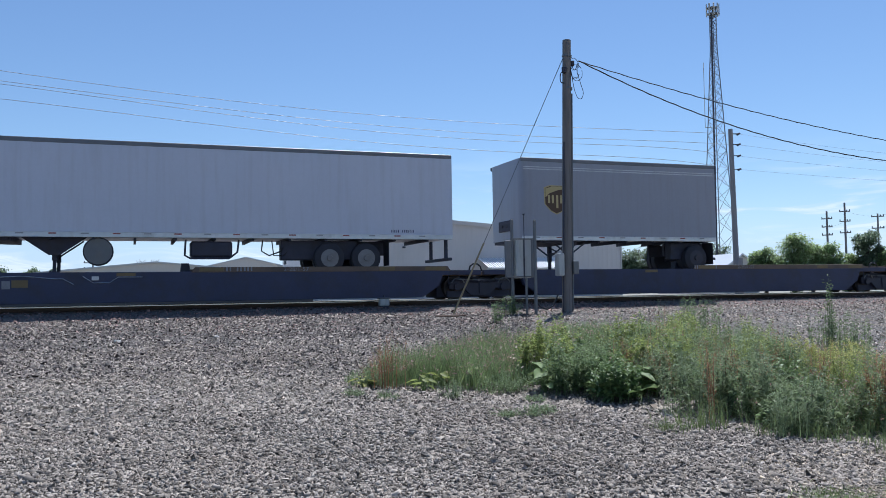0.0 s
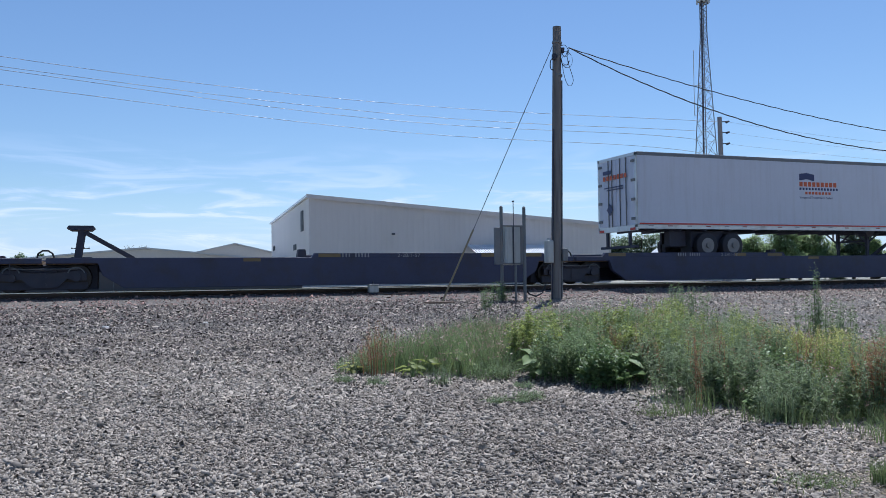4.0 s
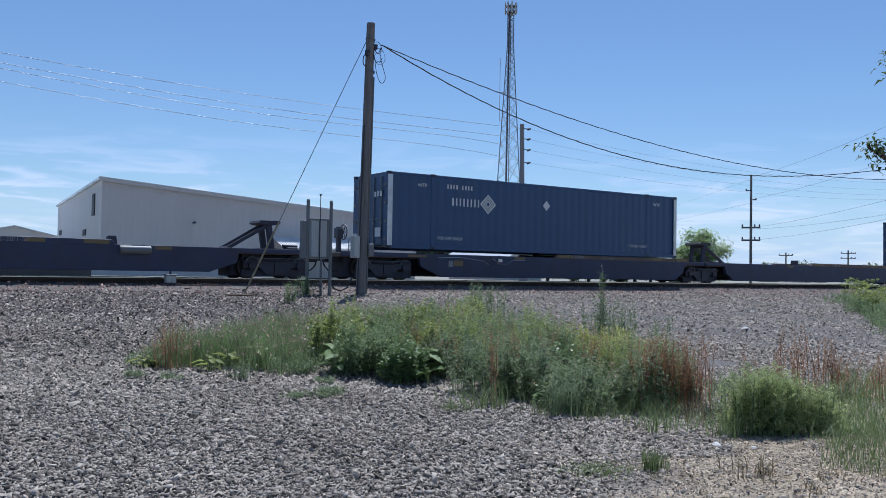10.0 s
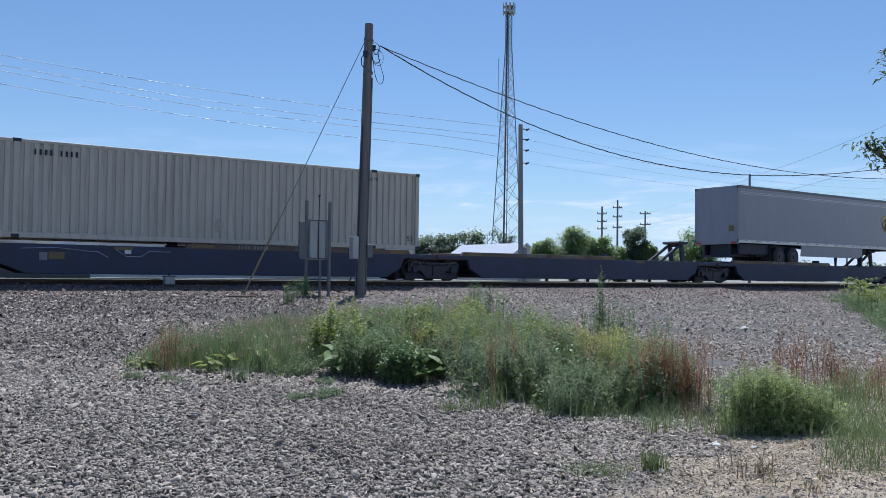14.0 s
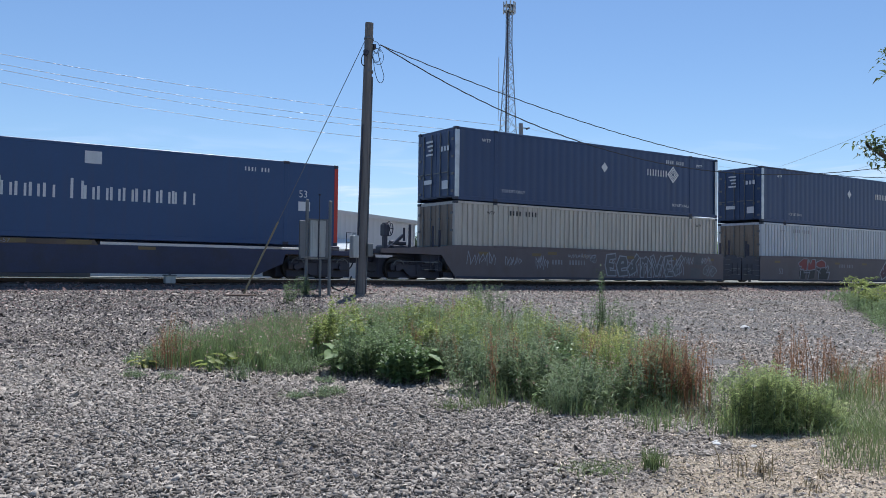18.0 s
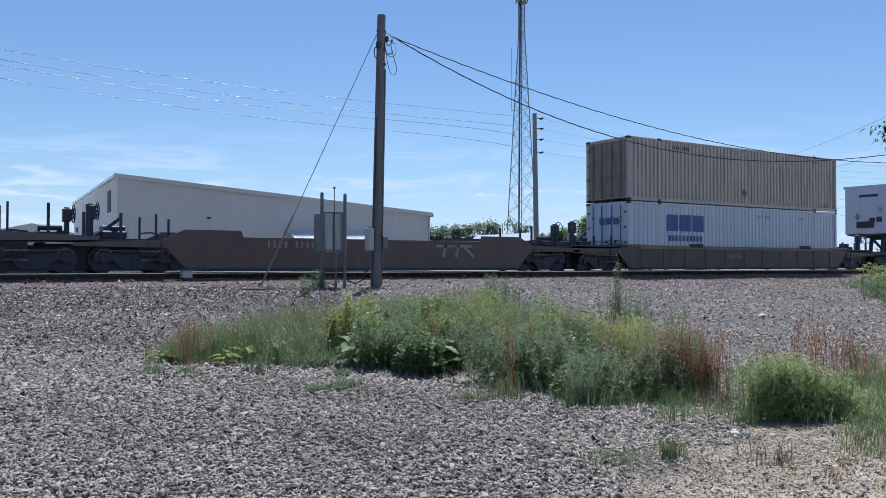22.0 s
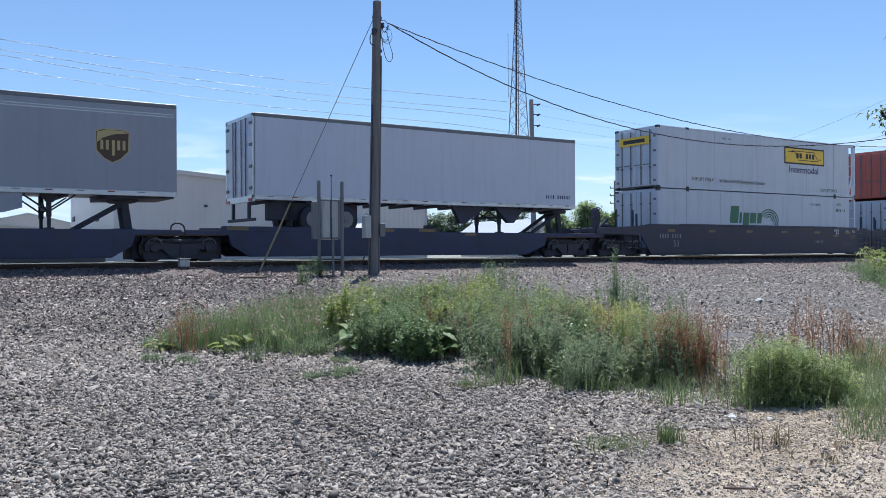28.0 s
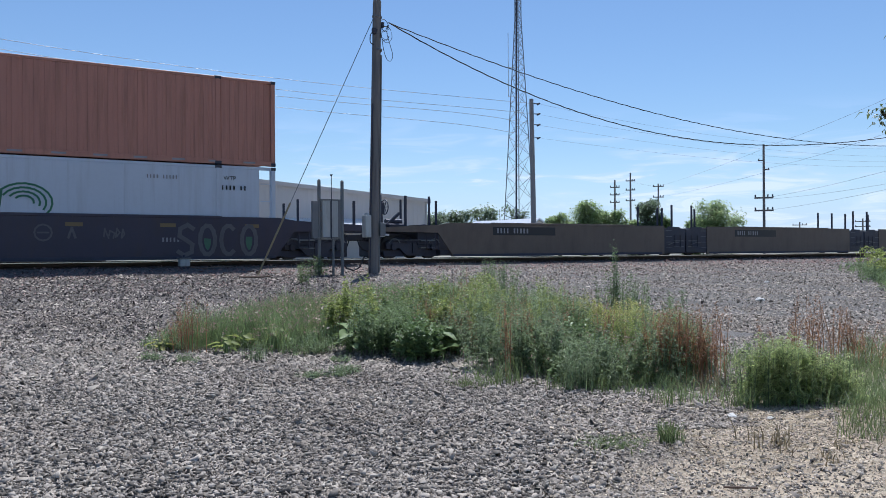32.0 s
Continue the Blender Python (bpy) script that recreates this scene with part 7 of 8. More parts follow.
rib.add([(x, -4.2, 3.22 + q) for x, q in fold] + [(x, -0.1, 4.47 + q) for x, q in fold], [(i, i + 1, n + i + 1, n + i) for i in range(n - 1)])
part("awning_sheet", rib, M["roof_white"], aw)
for x in (17.8, 22.5, 27.4):
    part("awning_post", Build().box(x - 0.08, x + 0.08, -4.0, -3.84, 0, 3.3), M["shed_wall"], aw)

# low sheds left of it
def shed(name, label, x0, x1, y0, y1, hw, hr, roof_mat, wall_mat, along="x"):
    e = thing(name, label, "shed", at=pose(x0, y0, 0.8))
    w, dd = x1 - x0, y1 - y0
    if along == "x":     # ridge runs away from the track
        part("front_wall", Build().prism([(0, 0), (w, 0), (w, hw), (w / 2, hr), (0, hw)], 0, 0.2), M[wall_mat], e)
        part("back_wall", Build().prism([(0, 0), (w, 0), (w, hw), (w / 2, hr), (0, hw)], dd - 0.2, dd), M[wall_mat], e)
        part("side_wall", Build().box(0, 0.2, 0.2, dd - 0.2, 0, hw), M[wall_mat], e)
        part("side_wall", Build().box(w - 0.2, w, 0.2, dd - 0.2, 0, hw), M[wall_mat], e)
        for a, c in ((-0.4, w / 2), (w / 2, w + 0.4)):
            za = hw - 0.2 if a < 0 else hr
            zc = hr if a < 0 else hw - 0.2
            part("roof_slope", Build().prism([(a, za + 0.02), (c, zc + 0.02), (c, zc + 0.22), (a, za + 0.22)], -0.4, dd + 0.4), M[roof_mat], e)
    else:
        part("front_wall", Build().box(0, w, 0, 0.2, 0, hw), M[wall_mat], e)
        part("back_wall", Build().box(0, w, dd - 0.2, dd, 0, hw), M[wall_mat], e)
        for x in (0, w - 0.2):
            part("gable_wall", Build().prism_x([(0.2, 0), (dd - 0.2, 0), (dd - 0.2, hw), (dd / 2, hr), (0.2, hw)], x, x + 0.2), M[wall_mat], e)
        part("roof_slope", Build().prism_x([(-0.4, hw - 0.1), (dd / 2, hr + 0.02), (dd / 2, hr + 0.2), (-0.4, hw + 0.1)], -0.3, w + 0.3), M[roof_mat], e)
        part("roof_slope", Build().prism_x([(dd / 2, hr + 0.02), (dd + 0.4, hw - 0.1), (dd + 0.4, hw + 0.1), (dd / 2, hr + 0.2)], -0.3, w + 0.3), M[roof_mat], e)
    return e


shed("storage_shed", "long low shed with a pale grey metal roof", -14.5, 20.0, 112, 150, 3.4, 4.85, "roof_grey", "shed_wall")
shed("storage_shed", "low shed with a dark-edged grey roof", 9.5, 29.5, 158, 190, 5.2, 7.4, "roof_grey", "shed_wall")
a, c = spot(34.2, 120), spot(40.5, 112)
e = shed("storage_shed", "low shed with a bright white metal roof and brown gable", a.x, c.x, 85.2, 99, 3.0, 4.7, "roof_white", "shed_wall")

# added wall: supplies the dark band low beneath the cars on the left
low_wall = thing("yard_wall", "long low dark grey wall, added as a dark band before the sheds", "wall", at=pose(1.0, 72, 0.8))
for k in range(9):
    part("wall_panel", shared("wall_panel", M["wall_dark"], lambda b: b.box(-1.495, 1.495, -0.1, 0.1, -0.1, 2.1, 0.006)), None, low_wall, at=pose(-12 + 3 * k, 0, 0))
part("coping", Build().box(-13.6, 13.6, -0.16, 0.16, 2.1, 2.2, 0.02), M["wall_dark"], low_wall)

# ---------------------------------------------------------------- high thin clouds and painted horizon haze, far behind everything
def cloud_material():
    m = bpy.data.materials.new("glowing_haze_cloud")
    m.use_nodes = True
    n, li = m.node_tree.nodes, m.node_tree.links
    tc, mp = n.new("ShaderNodeTexCoord"), n.new("ShaderNodeMapping")
    mp.inputs["Scale"].default_value = (0.0016, 0.0016, 0.011)
    li.new(tc.outputs["Object"], mp.inputs["Vector"])
    t = n.new("ShaderNodeTexNoise")
    t.inputs["Scale"].default_value, t.inputs["Detail"].default_value, t.inputs["Roughness"].default_value, t.inputs["Distortion"].default_value = 2.2, 8, 0.55, 0.9
    li.new(mp.outputs[0], t.inputs["Vector"])
    r = n.new("ShaderNodeMapRange")
    r.interpolation_type = "SMOOTHSTEP"
    r.inputs["From Min"].default_value, r.inputs["From Max"].default_value, r.inputs["To Max"].default_value = 0.43, 0.66, 0.8
    li.new(t.outputs["Fac"], r.inputs["Value"])
    xyz = n.new("ShaderNodeSeparateXYZ")
    li.new(tc.outputs["Object"], xyz.inputs[0])
    up = n.new("ShaderNodeMapRange")
    up.inputs["From Min"].default_value, up.inputs["From Max"].default_value, up.inputs["To Min"].default_value, up.inputs["To Max"].default_value = 200, 400, 1, 0
    li.new(xyz.outputs["Z"], up.inputs["Value"])
    mul = n.new("ShaderNodeMath")
    mul.operation = "MULTIPLY"
    li.new(r.outputs[0], mul.inputs[0])
    li.new(up.outputs[0], mul.inputs[1])
    # the sheet glows by itself; its haze band fades out upwards
    em, tr, mix = n.new("ShaderNodeEmission"), n.new("ShaderNodeBsdfTransparent"), n.new("ShaderNodeMixShader")
    em.inputs["Strength"].default_value = 0.98
    tone = n.new("ShaderNodeMix")
    tone.data_type = "RGBA"
    li.new(mul.outputs[0], tone.inputs["Factor"])
    tone.inputs["A"].default_value, tone.inputs["B"].default_value = (0.54, 0.71, 1.0, 1), (0.88, 0.93, 1.0, 1)
    li.new(tone.outputs["Result"], em.inputs["Color"])
    haze = n.new("ShaderNodeMapRange")
    haze.interpolation_type = "SMOOTHSTEP"
    haze.inputs["From Min"].default_value, haze.inputs["From Max"].default_value, haze.inputs["To Min"].default_value, haze.inputs["To Max"].default_value = 0, 260, 0.72, 0
    li.new(xyz.outputs["Z"], haze.inputs["Value"])
    both = n.new("ShaderNodeMath")
    both.operation = "MAXIMUM"
    li.new(mul.outputs[0], both.inputs[0])
    li.new(haze.outputs[0], both.inputs[1])
    li.new(both.outputs[0], mix.inputs[0])
    li.new(tr.outputs[0], mix.inputs[1])
    li.new(em.outputs[0], mix.inputs[2])
    li.new(mix.outputs[0], n["Material Output"].inputs["Surface"])
    return m


b = Build()
for k in range(30):
    a0, a1 = radians(-35 + k * 4), radians(-31 + k * 4)
    b.add([(2400 * math.sin(a0), 2400 * math.cos(a0), -5), (2400 * math.sin(a1), 2400 * math.cos(a1), -5), (2400 * math.sin(a1), 2400 * math.cos(a1), 520), (2400 * math.sin(a0), 2400 * math.cos(a0), 520)], [(0, 1, 2, 3)])
clouds = setting("backdrop", b, cloud_material(), "pale haze and thin streaks of high cloud", "sky")
clouds.visible_shadow = False

# ---------------------------------------------------------------- plants
rng = np.random.default_rng(7)


class Soup:
    """Many small faces in arrays, joined at the end into one mesh."""

    def __init__(self):
        self.v, self.f, self.n = [], [], 0

    def quads(self, P):
        """P: k x 4 x 3."""
        k = len(P)
        self.v.append(P.reshape(-1, 3))
        self.f.append(np.arange(4 * k).reshape(k, 4) + self.n)
        self.n += 4 * k

    def mesh(self, name, material):
        v, f = np.concatenate(self.v), np.concatenate(self.f)
        me = bpy.data.meshes.new(name)
        me.vertices.add(len(v))
        me.vertices.foreach_set("co", v.astype(np.float32).ravel())
        me.loops.add(f.size)
        me.loops.foreach_set("vertex_index", f.astype(np.int32).ravel())
        me.polygons.add(len(f))
        me.polygons.foreach_set("loop_start", np.arange(0, f.size, f.shape[1], dtype=np.int32))
        me.polygons.foreach_set("loop_total", np.full(len(f), f.shape[1], dtype=np.int32))
        me.update(calc_edges=True)
        me.materials.append(material)
        return me


def unit(v):
    return v / np.maximum(np.linalg.norm(v, axis=-1, keepdims=True), 1e-9)


def blades(soup, base, h, w, lean):
    """Bent grass blades or stems: three pieces each, tapering."""
    k = len(base)
    a = rng.uniform(0, 2 * np.pi, k)
    out = np.stack([np.cos(a), np.sin(a), np.zeros(k)], -1)
    b = rng.uniform(0, 2 * np.pi, k)
    side = np.stack([np.cos(b), np.sin(b), np.zeros(k)], -1) * (w / 2)[:, None]
    prev, pw = base - [0, 0, 0.03], side
    for q, s in ((0.4, 0.8), (0.75, 0.5), (1.0, 0.12)):
        nxt = base + out * (lean * h * q * q)[:, None] + np.array([0, 0, 1.0]) * (h * q * (1 - 0.25 * lean * q))[:, None]
        nw = side * s
        soup.quads(np.stack([prev - pw, prev + pw, nxt + nw, nxt - nw], 1))
        prev, pw = nxt, nw
    return prev


def leaves(soup, at, size, wide=0.4, droop=0.2, up=0.4, fold=True):
    """Pointed leaves: two quads folded on the midrib, or one bent quad."""
    k = len(at)
    a = rng.uniform(0, 2 * np.pi, k)
    d = unit(np.stack([np.cos(a), np.sin(a), rng.normal(up, 0.5, k)], -1))
    s = unit(np.cross(d, np.array([0, 0, 1.0])) + rng.normal(0, 0.25, (k, 3)))
    nrm = unit(np.cross(s, d))
    L = (size * rng.uniform(0.7, 1.3, k))[:, None]
    mid = at + d * L * 0.45 + nrm * L * 0.04
    tip = at + d * L - np.array([0, 0, 1.0]) * L * droop
    if not fold:
        e0, e1 = (at + d * L * 0.45 + s * sg * L * wide * 0.5 + nrm * L * 0.08 for sg in (-1, 1))
        soup.quads(np.stack([at, e1, tip, e0], 1))
        return
    for sg in (-1, 1):
        edge = at + d * L * 0.45 + s * sg * L * wide * 0.5 + nrm * L * 0.13
        soup.quads(np.stack([at, edge, tip, mid], 1) if sg > 0 else np.stack([at, mid, tip, edge], 1))


def ground_at(xy):
    return np.concatenate([xy, height(xy[:, 0], xy[:, 1])[:, None]], 1)


FRONT = np.array([(3.0, 12.9), (3.75, 11.9), (4.6, 11.2), (5.4, 10.9), (5.9, 9.7), (6.2, 8.9), (6.3, 8.0), (6.7, 7.3), (7.1, 6.9), (7.8, 7.1), (8.6, 7.5)])
BACK = np.array([(5.1, 14.1), (6.4, 15.0), (7.6, 15.7), (9.3, 16.9), (10.6, 17.0), (11.3, 16.2), (11.4, 14.4), (11.0, 12.3), (10.3, 10.4), (9.7, 9.2), (9.2, 8.3)])


def bed(s, w):
    """A place in the weed bed: s along it, w from its near to its far edge."""
    t = np.linspace(0, 1, len(FRONT))
    f = np.stack([np.interp(s, t, FRONT[:, 0]), np.interp(s, t, FRONT[:, 1])], -1)
    b = np.stack([np.interp(s, t, BACK[:, 0]), np.interp(s, t, BACK[:, 1])], -1)
    return f + (b - f) * np.asarray(w)[..., None]


def patch(k, s0=0.0, s1=1.0, w0=0.0, w1=1.0, clumps=20, radius=0.4):
    """k places in the weed bed, gathered in round clumps; and how strongly each grows, less towards its clump's rim."""
    cs, cw = rng.uniform(s0, s1, clumps), w0 + (w1 - w0) * rng.random(clumps) ** 1.3
    mid = bed(cs, cw)
    rad = radius * rng.uniform(0.55, 1.35, clumps)
    vig = rng.uniform(0.6, 1.17, clumps)
    pick = rng.choice(clumps, k, p=rad ** 2 / (rad ** 2).sum())
    q = np.sqrt(rng.random(k))
    a = rng.uniform(0, 2 * np.pi, k)
    xy = mid[pick] + np.stack([np.cos(a), np.sin(a)], -1) * (q * rad[pick])[:, None]
    return ground_at(xy), q, cw[pick], vig[pick] * (1 - 0.42 * q ** 2)


def stuff(name, soup, material, label, category):
    return tagged(new(name, soup.mesh(name, material)), label, category, kind="stuff")


# fine grass with seed heads, mostly at the far end of the bed
so, sd = Soup(), Soup()
for k, s0, s1, n, tall in ((15000, 0.03, 0.45, 60, 0.62), (7500, 0.3, 1.0, 60, 0.68), (4000, 0.0, 1.0, 110, 0.5)):
    base, q, w, cl = patch(k, s0, s1, 0.05 if s0 == 0 else 0.12, 1.0, n, 0.42)
    h = tall * cl * rng.uniform(0.6, 1.2, k)
    tips = blades(so, base, h, np.full(k, 0.009), rng.uniform(0.05, 0.5, k))
    t = tips[rng.random(k) < 0.16]
    for _ in range(3):
        leaves(sd, t - [0, 0, 0.05] + rng.normal(0, 0.02, t.shape), np.full(len(t), 0.05), 0.3, 0.1, 0.8, False)
stuff("tall_grass", so, M["grass"], "tall uncut green grass in a weed bed", "grass")
stuff("grass_seed_heads", sd, M["seed"], "thin reddish-brown grass seed heads", "grass")


def weeds(name, k, s0, s1, w0, w1, tall, leaf, per, material, label, wide=0.42, clumps=20, radius=0.4, low=0.15):
    so = Soup()
    base, q, w, cl = patch(k, s0, s1, w0, w1, clumps, radius)
    h = tall * cl * rng.uniform(0.7, 1.12, k)
    tips = blades(so, base, h, np.full(k, 0.010), rng.uniform(0.02, 0.22, k))
    for j in range(per):
        f = low + (1 - low) * rng.random(k) ** 0.75
        at = base + (tips - base) * f[:, None] + rng.normal(0, 0.012, base.shape)
        leaves(so, at, leaf * (1.3 - 0.65 * f), wide, fold=False)
    return stuff(name, so, material, label, "weeds")


weeds("leafy_weeds", 1700, 0.3, 0.7, 0.04, 0.8, 0.78, 0.070, 32, M["weed"], "dense dark green leafy weeds", 0.36, clumps=30, radius=0.45)
weeds("dark_weeds", 500, 0.3, 0.8, 0.03, 0.5, 0.62, 0.095, 24, M["broad_leaf"], "dark green broad-leaved weeds", 0.5, clumps=12, radius=0.3)
weeds("grey_green_weeds", 2000, 0.48, 1.0, 0.03, 0.85, 0.88, 0.066, 30, M["weed_grey"], "upright grey-green weeds with small leaves", 0.34, clumps=34, radius=0.36)
weeds("bright_weeds", 460, 0.27, 0.56, 0.15, 0.75, 0.86, 0.075, 30, M["weed_bright"], "bright yellow-green leafy weeds", 0.5, clumps=11, radius=0.36, low=0.4)
weeds("yellow_weeds", 400, 0.62, 0.86, 0.62, 0.97, 0.80, 0.05, 30, M["weed_yellow"], "weeds with yellowish tops", clumps=6, radius=0.45, low=0.6)
weeds("low_weeds", 800, 0.0, 0.35, 0.0, 0.5, 0.26, 0.05, 18, M["weed"], "low green weeds at the edge of the stone", 0.3, clumps=26, radius=0.3)
weeds("brown_stalks", 200, 0.4, 0.78, 0.1, 0.7, 0.95, 0.028, 26, M["dock"], "thin brown weed stalks gone to seed", 0.5, clumps=16, radius=0.26, low=0.45)
weeds("tall_stalks", 90, 0.3, 1.0, 0.15, 0.95, 1.06, 0.05, 26, M["weed"], "single tall weed stalks standing above the rest", 0.3, clumps=55, radius=0.12, low=0.35)
weeds("pale_weeds", 380, 0.5, 0.95, 0.05, 0.6, 0.86, 0.05, 30, M["weed_bright"], "pale green weeds with small leaves", 0.35, clumps=12, radius=0.3, low=0.5)


def plant(name, label, x, y, tall, stems, leaf, per, material, spread, wide=0.35, seed=1, stem_material=None, heads=None, stem=0.012, lean=(0.05, 0.35)):
    """One plant with its own stems and leaves."""
    global rng
    rng = np.random.default_rng(seed)
    z = float(height(x, y))
    e = thing(name, label, "plant", at=pose(x, y, z))
    st, lf = Soup(), Soup()
    base = np.concatenate([rng.normal(0, spread * 0.35, (stems, 2)), np.zeros((stems, 1))], 1)
    h = tall * rng.uniform(0.6, 1.05, stems)
    tips = blades(st, base, h, np.full(stems, stem), rng.uniform(*lean, stems) * (spread / max(tall, 0.1)))
    for q in range(per):
        f = rng.uniform(0.12 if not heads else 0.35, 1.0, stems)
        leaves(lf, base + (tips - base) * f[:, None] + rng.normal(0, 0.014 if heads else 0.02, base.shape), leaf * (1.2 - 0.5 * f), wide)
    tagged(part("stem_mass", st.mesh("stem_mass", stem_material or material), None, e), kind="stuff")
    tagged(part("foliage", lf.mesh("foliage", material), None, e), kind="stuff")
    return e


DOCKS = ((3.59, 12.2, 0.86, 24, 0.2), (3.45, 12.35, 0.5, 10, 0.2), (7.85, 7.3, 0.92, 34, 0.3), (8.05, 7.2, 0.95, 44, 0.34), (8.2, 7.08, 0.92, 44, 0.34), (8.35, 7.0, 0.9, 40, 0.3), (8.5, 6.93, 0.95, 20, 0.24), (8.1, 7.4, 0.9, 30, 0.34),
         (9.6, 7.0, 0.72, 14, 0.3), (9.9, 6.85, 0.85, 14, 0.2), (10.5, 6.9, 0.90, 30, 0.3), (10.75, 6.75, 0.80, 24, 0.3), (10.7, 6.45, 0.72, 22, 0.25), (10.6, 5.95, 0.64, 18, 0.3), (10.8, 5.8, 0.72, 20, 0.3), (11.1, 5.85, 0.7, 18, 0.35),
         (6.35, 8.3, 0.95, 7, 0.1), (7.1, 8.85, 0.98, 7, 0.12), (7.4, 8.6, 0.8, 8, 0.3))
for k, (x, y, h, st, r) in enumerate(DOCKS):
    plant("dock_plant", "rusty red-brown dock plant gone to seed", x, y, h * 1.05, max(6, int(st * 0.62)), 0.036, 44, M["dock"], r * 1.2, 0.45, 20 + k, heads=True, lean=(0.05, 0.75))
for k, (x, y, h, st) in enumerate(((7.40, 5.52, 0.70, 28), (7.50, 5.44, 0.76, 32), (7.62, 5.36, 0.74, 34), (7.76, 5.28, 0.68, 32), (7.78, 5.50, 0.72, 34), (7.92, 5.24, 0.62, 30), (8.08, 5.14, 0.54, 26), (8.2, 5.05, 0.42, 20), (8.0, 5.4, 0.6, 28))):
    plant("leafy_bush", "bright green bushy weed with narrow leaves", x, y, h * 0.95, st, 0.085, 32, M["bush"], 0.24, 0.19, 60 + k, M["weed"])


def burdock(x, y, r, n, seed, material, label="burdock plant with broad lit leaves"):
    """A low rosette of big wavy leaves on arching stalks, each leaf a piece of its own."""
    g = random.Random(seed)
    e = thing("burdock", label, "plant", at=pose(x, y, float(height(x, y))))
    ll = []
    for k in range(3):
        vs, fs = [], []
        for i in range(7):
            q = i / 6
            w = 0.36 * math.sin(math.pi * min(1.0, 0.16 + 0.84 * q)) ** 0.8 * (1.0 - 0.25 * q)
            for j, c in enumerate((-1, -0.5, 0, 0.5, 1)):
                vs.append((q, c * w, -0.35 * q * q + 0.10 * abs(c) * (1 - 0.4 * q) + 0.035 * math.sin(9 * q + 2 * k + 3 * c) * abs(c)))
        for i in range(6):
            for j in range(4):
                a = i * 5 + j
                fs.append((a, a + 1, a + 6, a + 5))
        me = bpy.data.meshes.new("leaf")
        me.from_pydata(vs, [], fs)
        me.materials.append(M[material])
        me.shade_smooth()
        ll.append(me)
    for k in range(n):
        a, up, out = 360 * k / n + g.uniform(-25, 25), r * g.uniform(0.3, 1.0), r * g.uniform(0.15, 0.5)
        ca, sa_ = math.cos(radians(a)), math.sin(radians(a))
        part("stalk", Build().tube([(0, 0, -0.03), (0.4 * out * ca, 0.4 * out * sa_, 0.7 * up), (out * ca, out * sa_, up)], 0.008, 5), M["weed"], e)
        size = r * g.uniform(0.45, 0.9)
        part("leaf", ll[k % 3], None, e, at=pose(out * ca, out * sa_, up, g.uniform(-25, 25), g.uniform(-30, 25), a) @ Matrix.Scale(size, 4))


for k, (x, y, r, n) in enumerate(((3.27, 12.5, 0.17, 9), (3.99, 11.8, 0.2, 9), (4.38, 12.15, 0.22, 9), (4.78, 11.95, 0.28, 10), (5.45, 10.8, 0.36, 8), (5.8, 10.85, 0.32, 7), (6.15, 10.2, 0.34, 11), (6.4, 10.0, 0.36, 11), (6.7, 10.3, 0.36, 9))):
    burdock(x, y, r, n, 90 + k, "weed_yellow" if k == 0 else "weed_bright" if k < 4 else "burdock_leaf", "low rosette of bright yellow-green leaves" if k < 4 else "burdock plant with broad lit leaves")
for k, (x, y, h) in enumerate(((9.2, 20.8, 0.75), (13.3, 18.2, 1.0), (11.61, 15.5, 1.05), (11.4, 15.7, 0.95), (11.8, 15.3, 0.9), (11.2, 24.1, 0.6), (10.9, 24.0, 0.7), (12.1, 12.3, 1.55), (12.3, 12.2, 1.0), (11.9, 12.4, 1.0), (12.5, 12.0, 0.9), (12.0, 12.0, 0.95), (12.6, 11.2, 0.8))):
    plant("tall_weed", "single upright green weed standing in the stone", x, y, h, 14, 0.09, 22, M["weed"], 0.35 if h < 1.3 else 0.1, 0.3, 120 + k)
for k, (x, y, h, r) in enumerate(((4.78, 5.02, 0.09, 0.3), (4.95, 4.95, 0.08, 0.3), (5.26, 4.75, 0.2, 0.16), (5.83, 8.05, 0.32, 0.45), (5.95, 7.95, 0.30, 0.4), (6.2, 8.1, 0.42, 0.3), (6.7, 7.0, 0.3, 0.4), (6.95, 6.85, 0.3, 0.45), (6.77, 6.1, 0.36, 0.25), (7.1, 5.5, 0.3, 0.25),
                                      (8.3, 4.7, 0.3, 0.5), (5.5, 7.9, 0.16, 0.3), (6.4, 7.4, 0.3, 0.4))):
    plant("grass_tuft", "small tuft of green grass in the stone", x, y, h, 46 if h > 0.25 else 100, 0.05, 1, M["grass_green"], r, 0.10, 150 + k, stem=0.008, lean=(0.1, 0.8))
for k, (x, y, h) in enumerate(((3.21, 10.95, 0.12), (4.0, 10.6, 0.3), (5.15, 11.1, 0.2), (4.38, 9.05, 0.12), (4.6, 9.2, 0.1), (4.1, 9.1, 0.08), (5.0, 10.2, 0.1), (2.9, 11.4, 0.1), (6.5, 7.25, 0.5), (6.55, 7.3, 0.42))):
    plant("low_weed", "small grey-green weed growing in the stone", x, y, h, 22, 0.05, 12, M["weed_grey"], max(0.22, h * 0.6), 0.3, 210 + k)
for k, (x, y, h) in enumerate(((5.78, 4.2, 0.2), (5.7, 4.1, 0.15), (5.7, 3.65, 0.1), (6.1, 3.75, 0.08), (7.85, 6.55, 0.3), (8.0, 6.35, 0.34), (7.6, 6.6, 0.24), (8.3, 6.3, 0.36), (7.6, 6.2, 0.3), (8.1, 6.0, 0.3))):
    plant("dry_weed", "dry straw-coloured weed on bare dirt", x, y, h, 16, 0.03, 5, M["dry"], 0.26, 0.25, 170 + k)
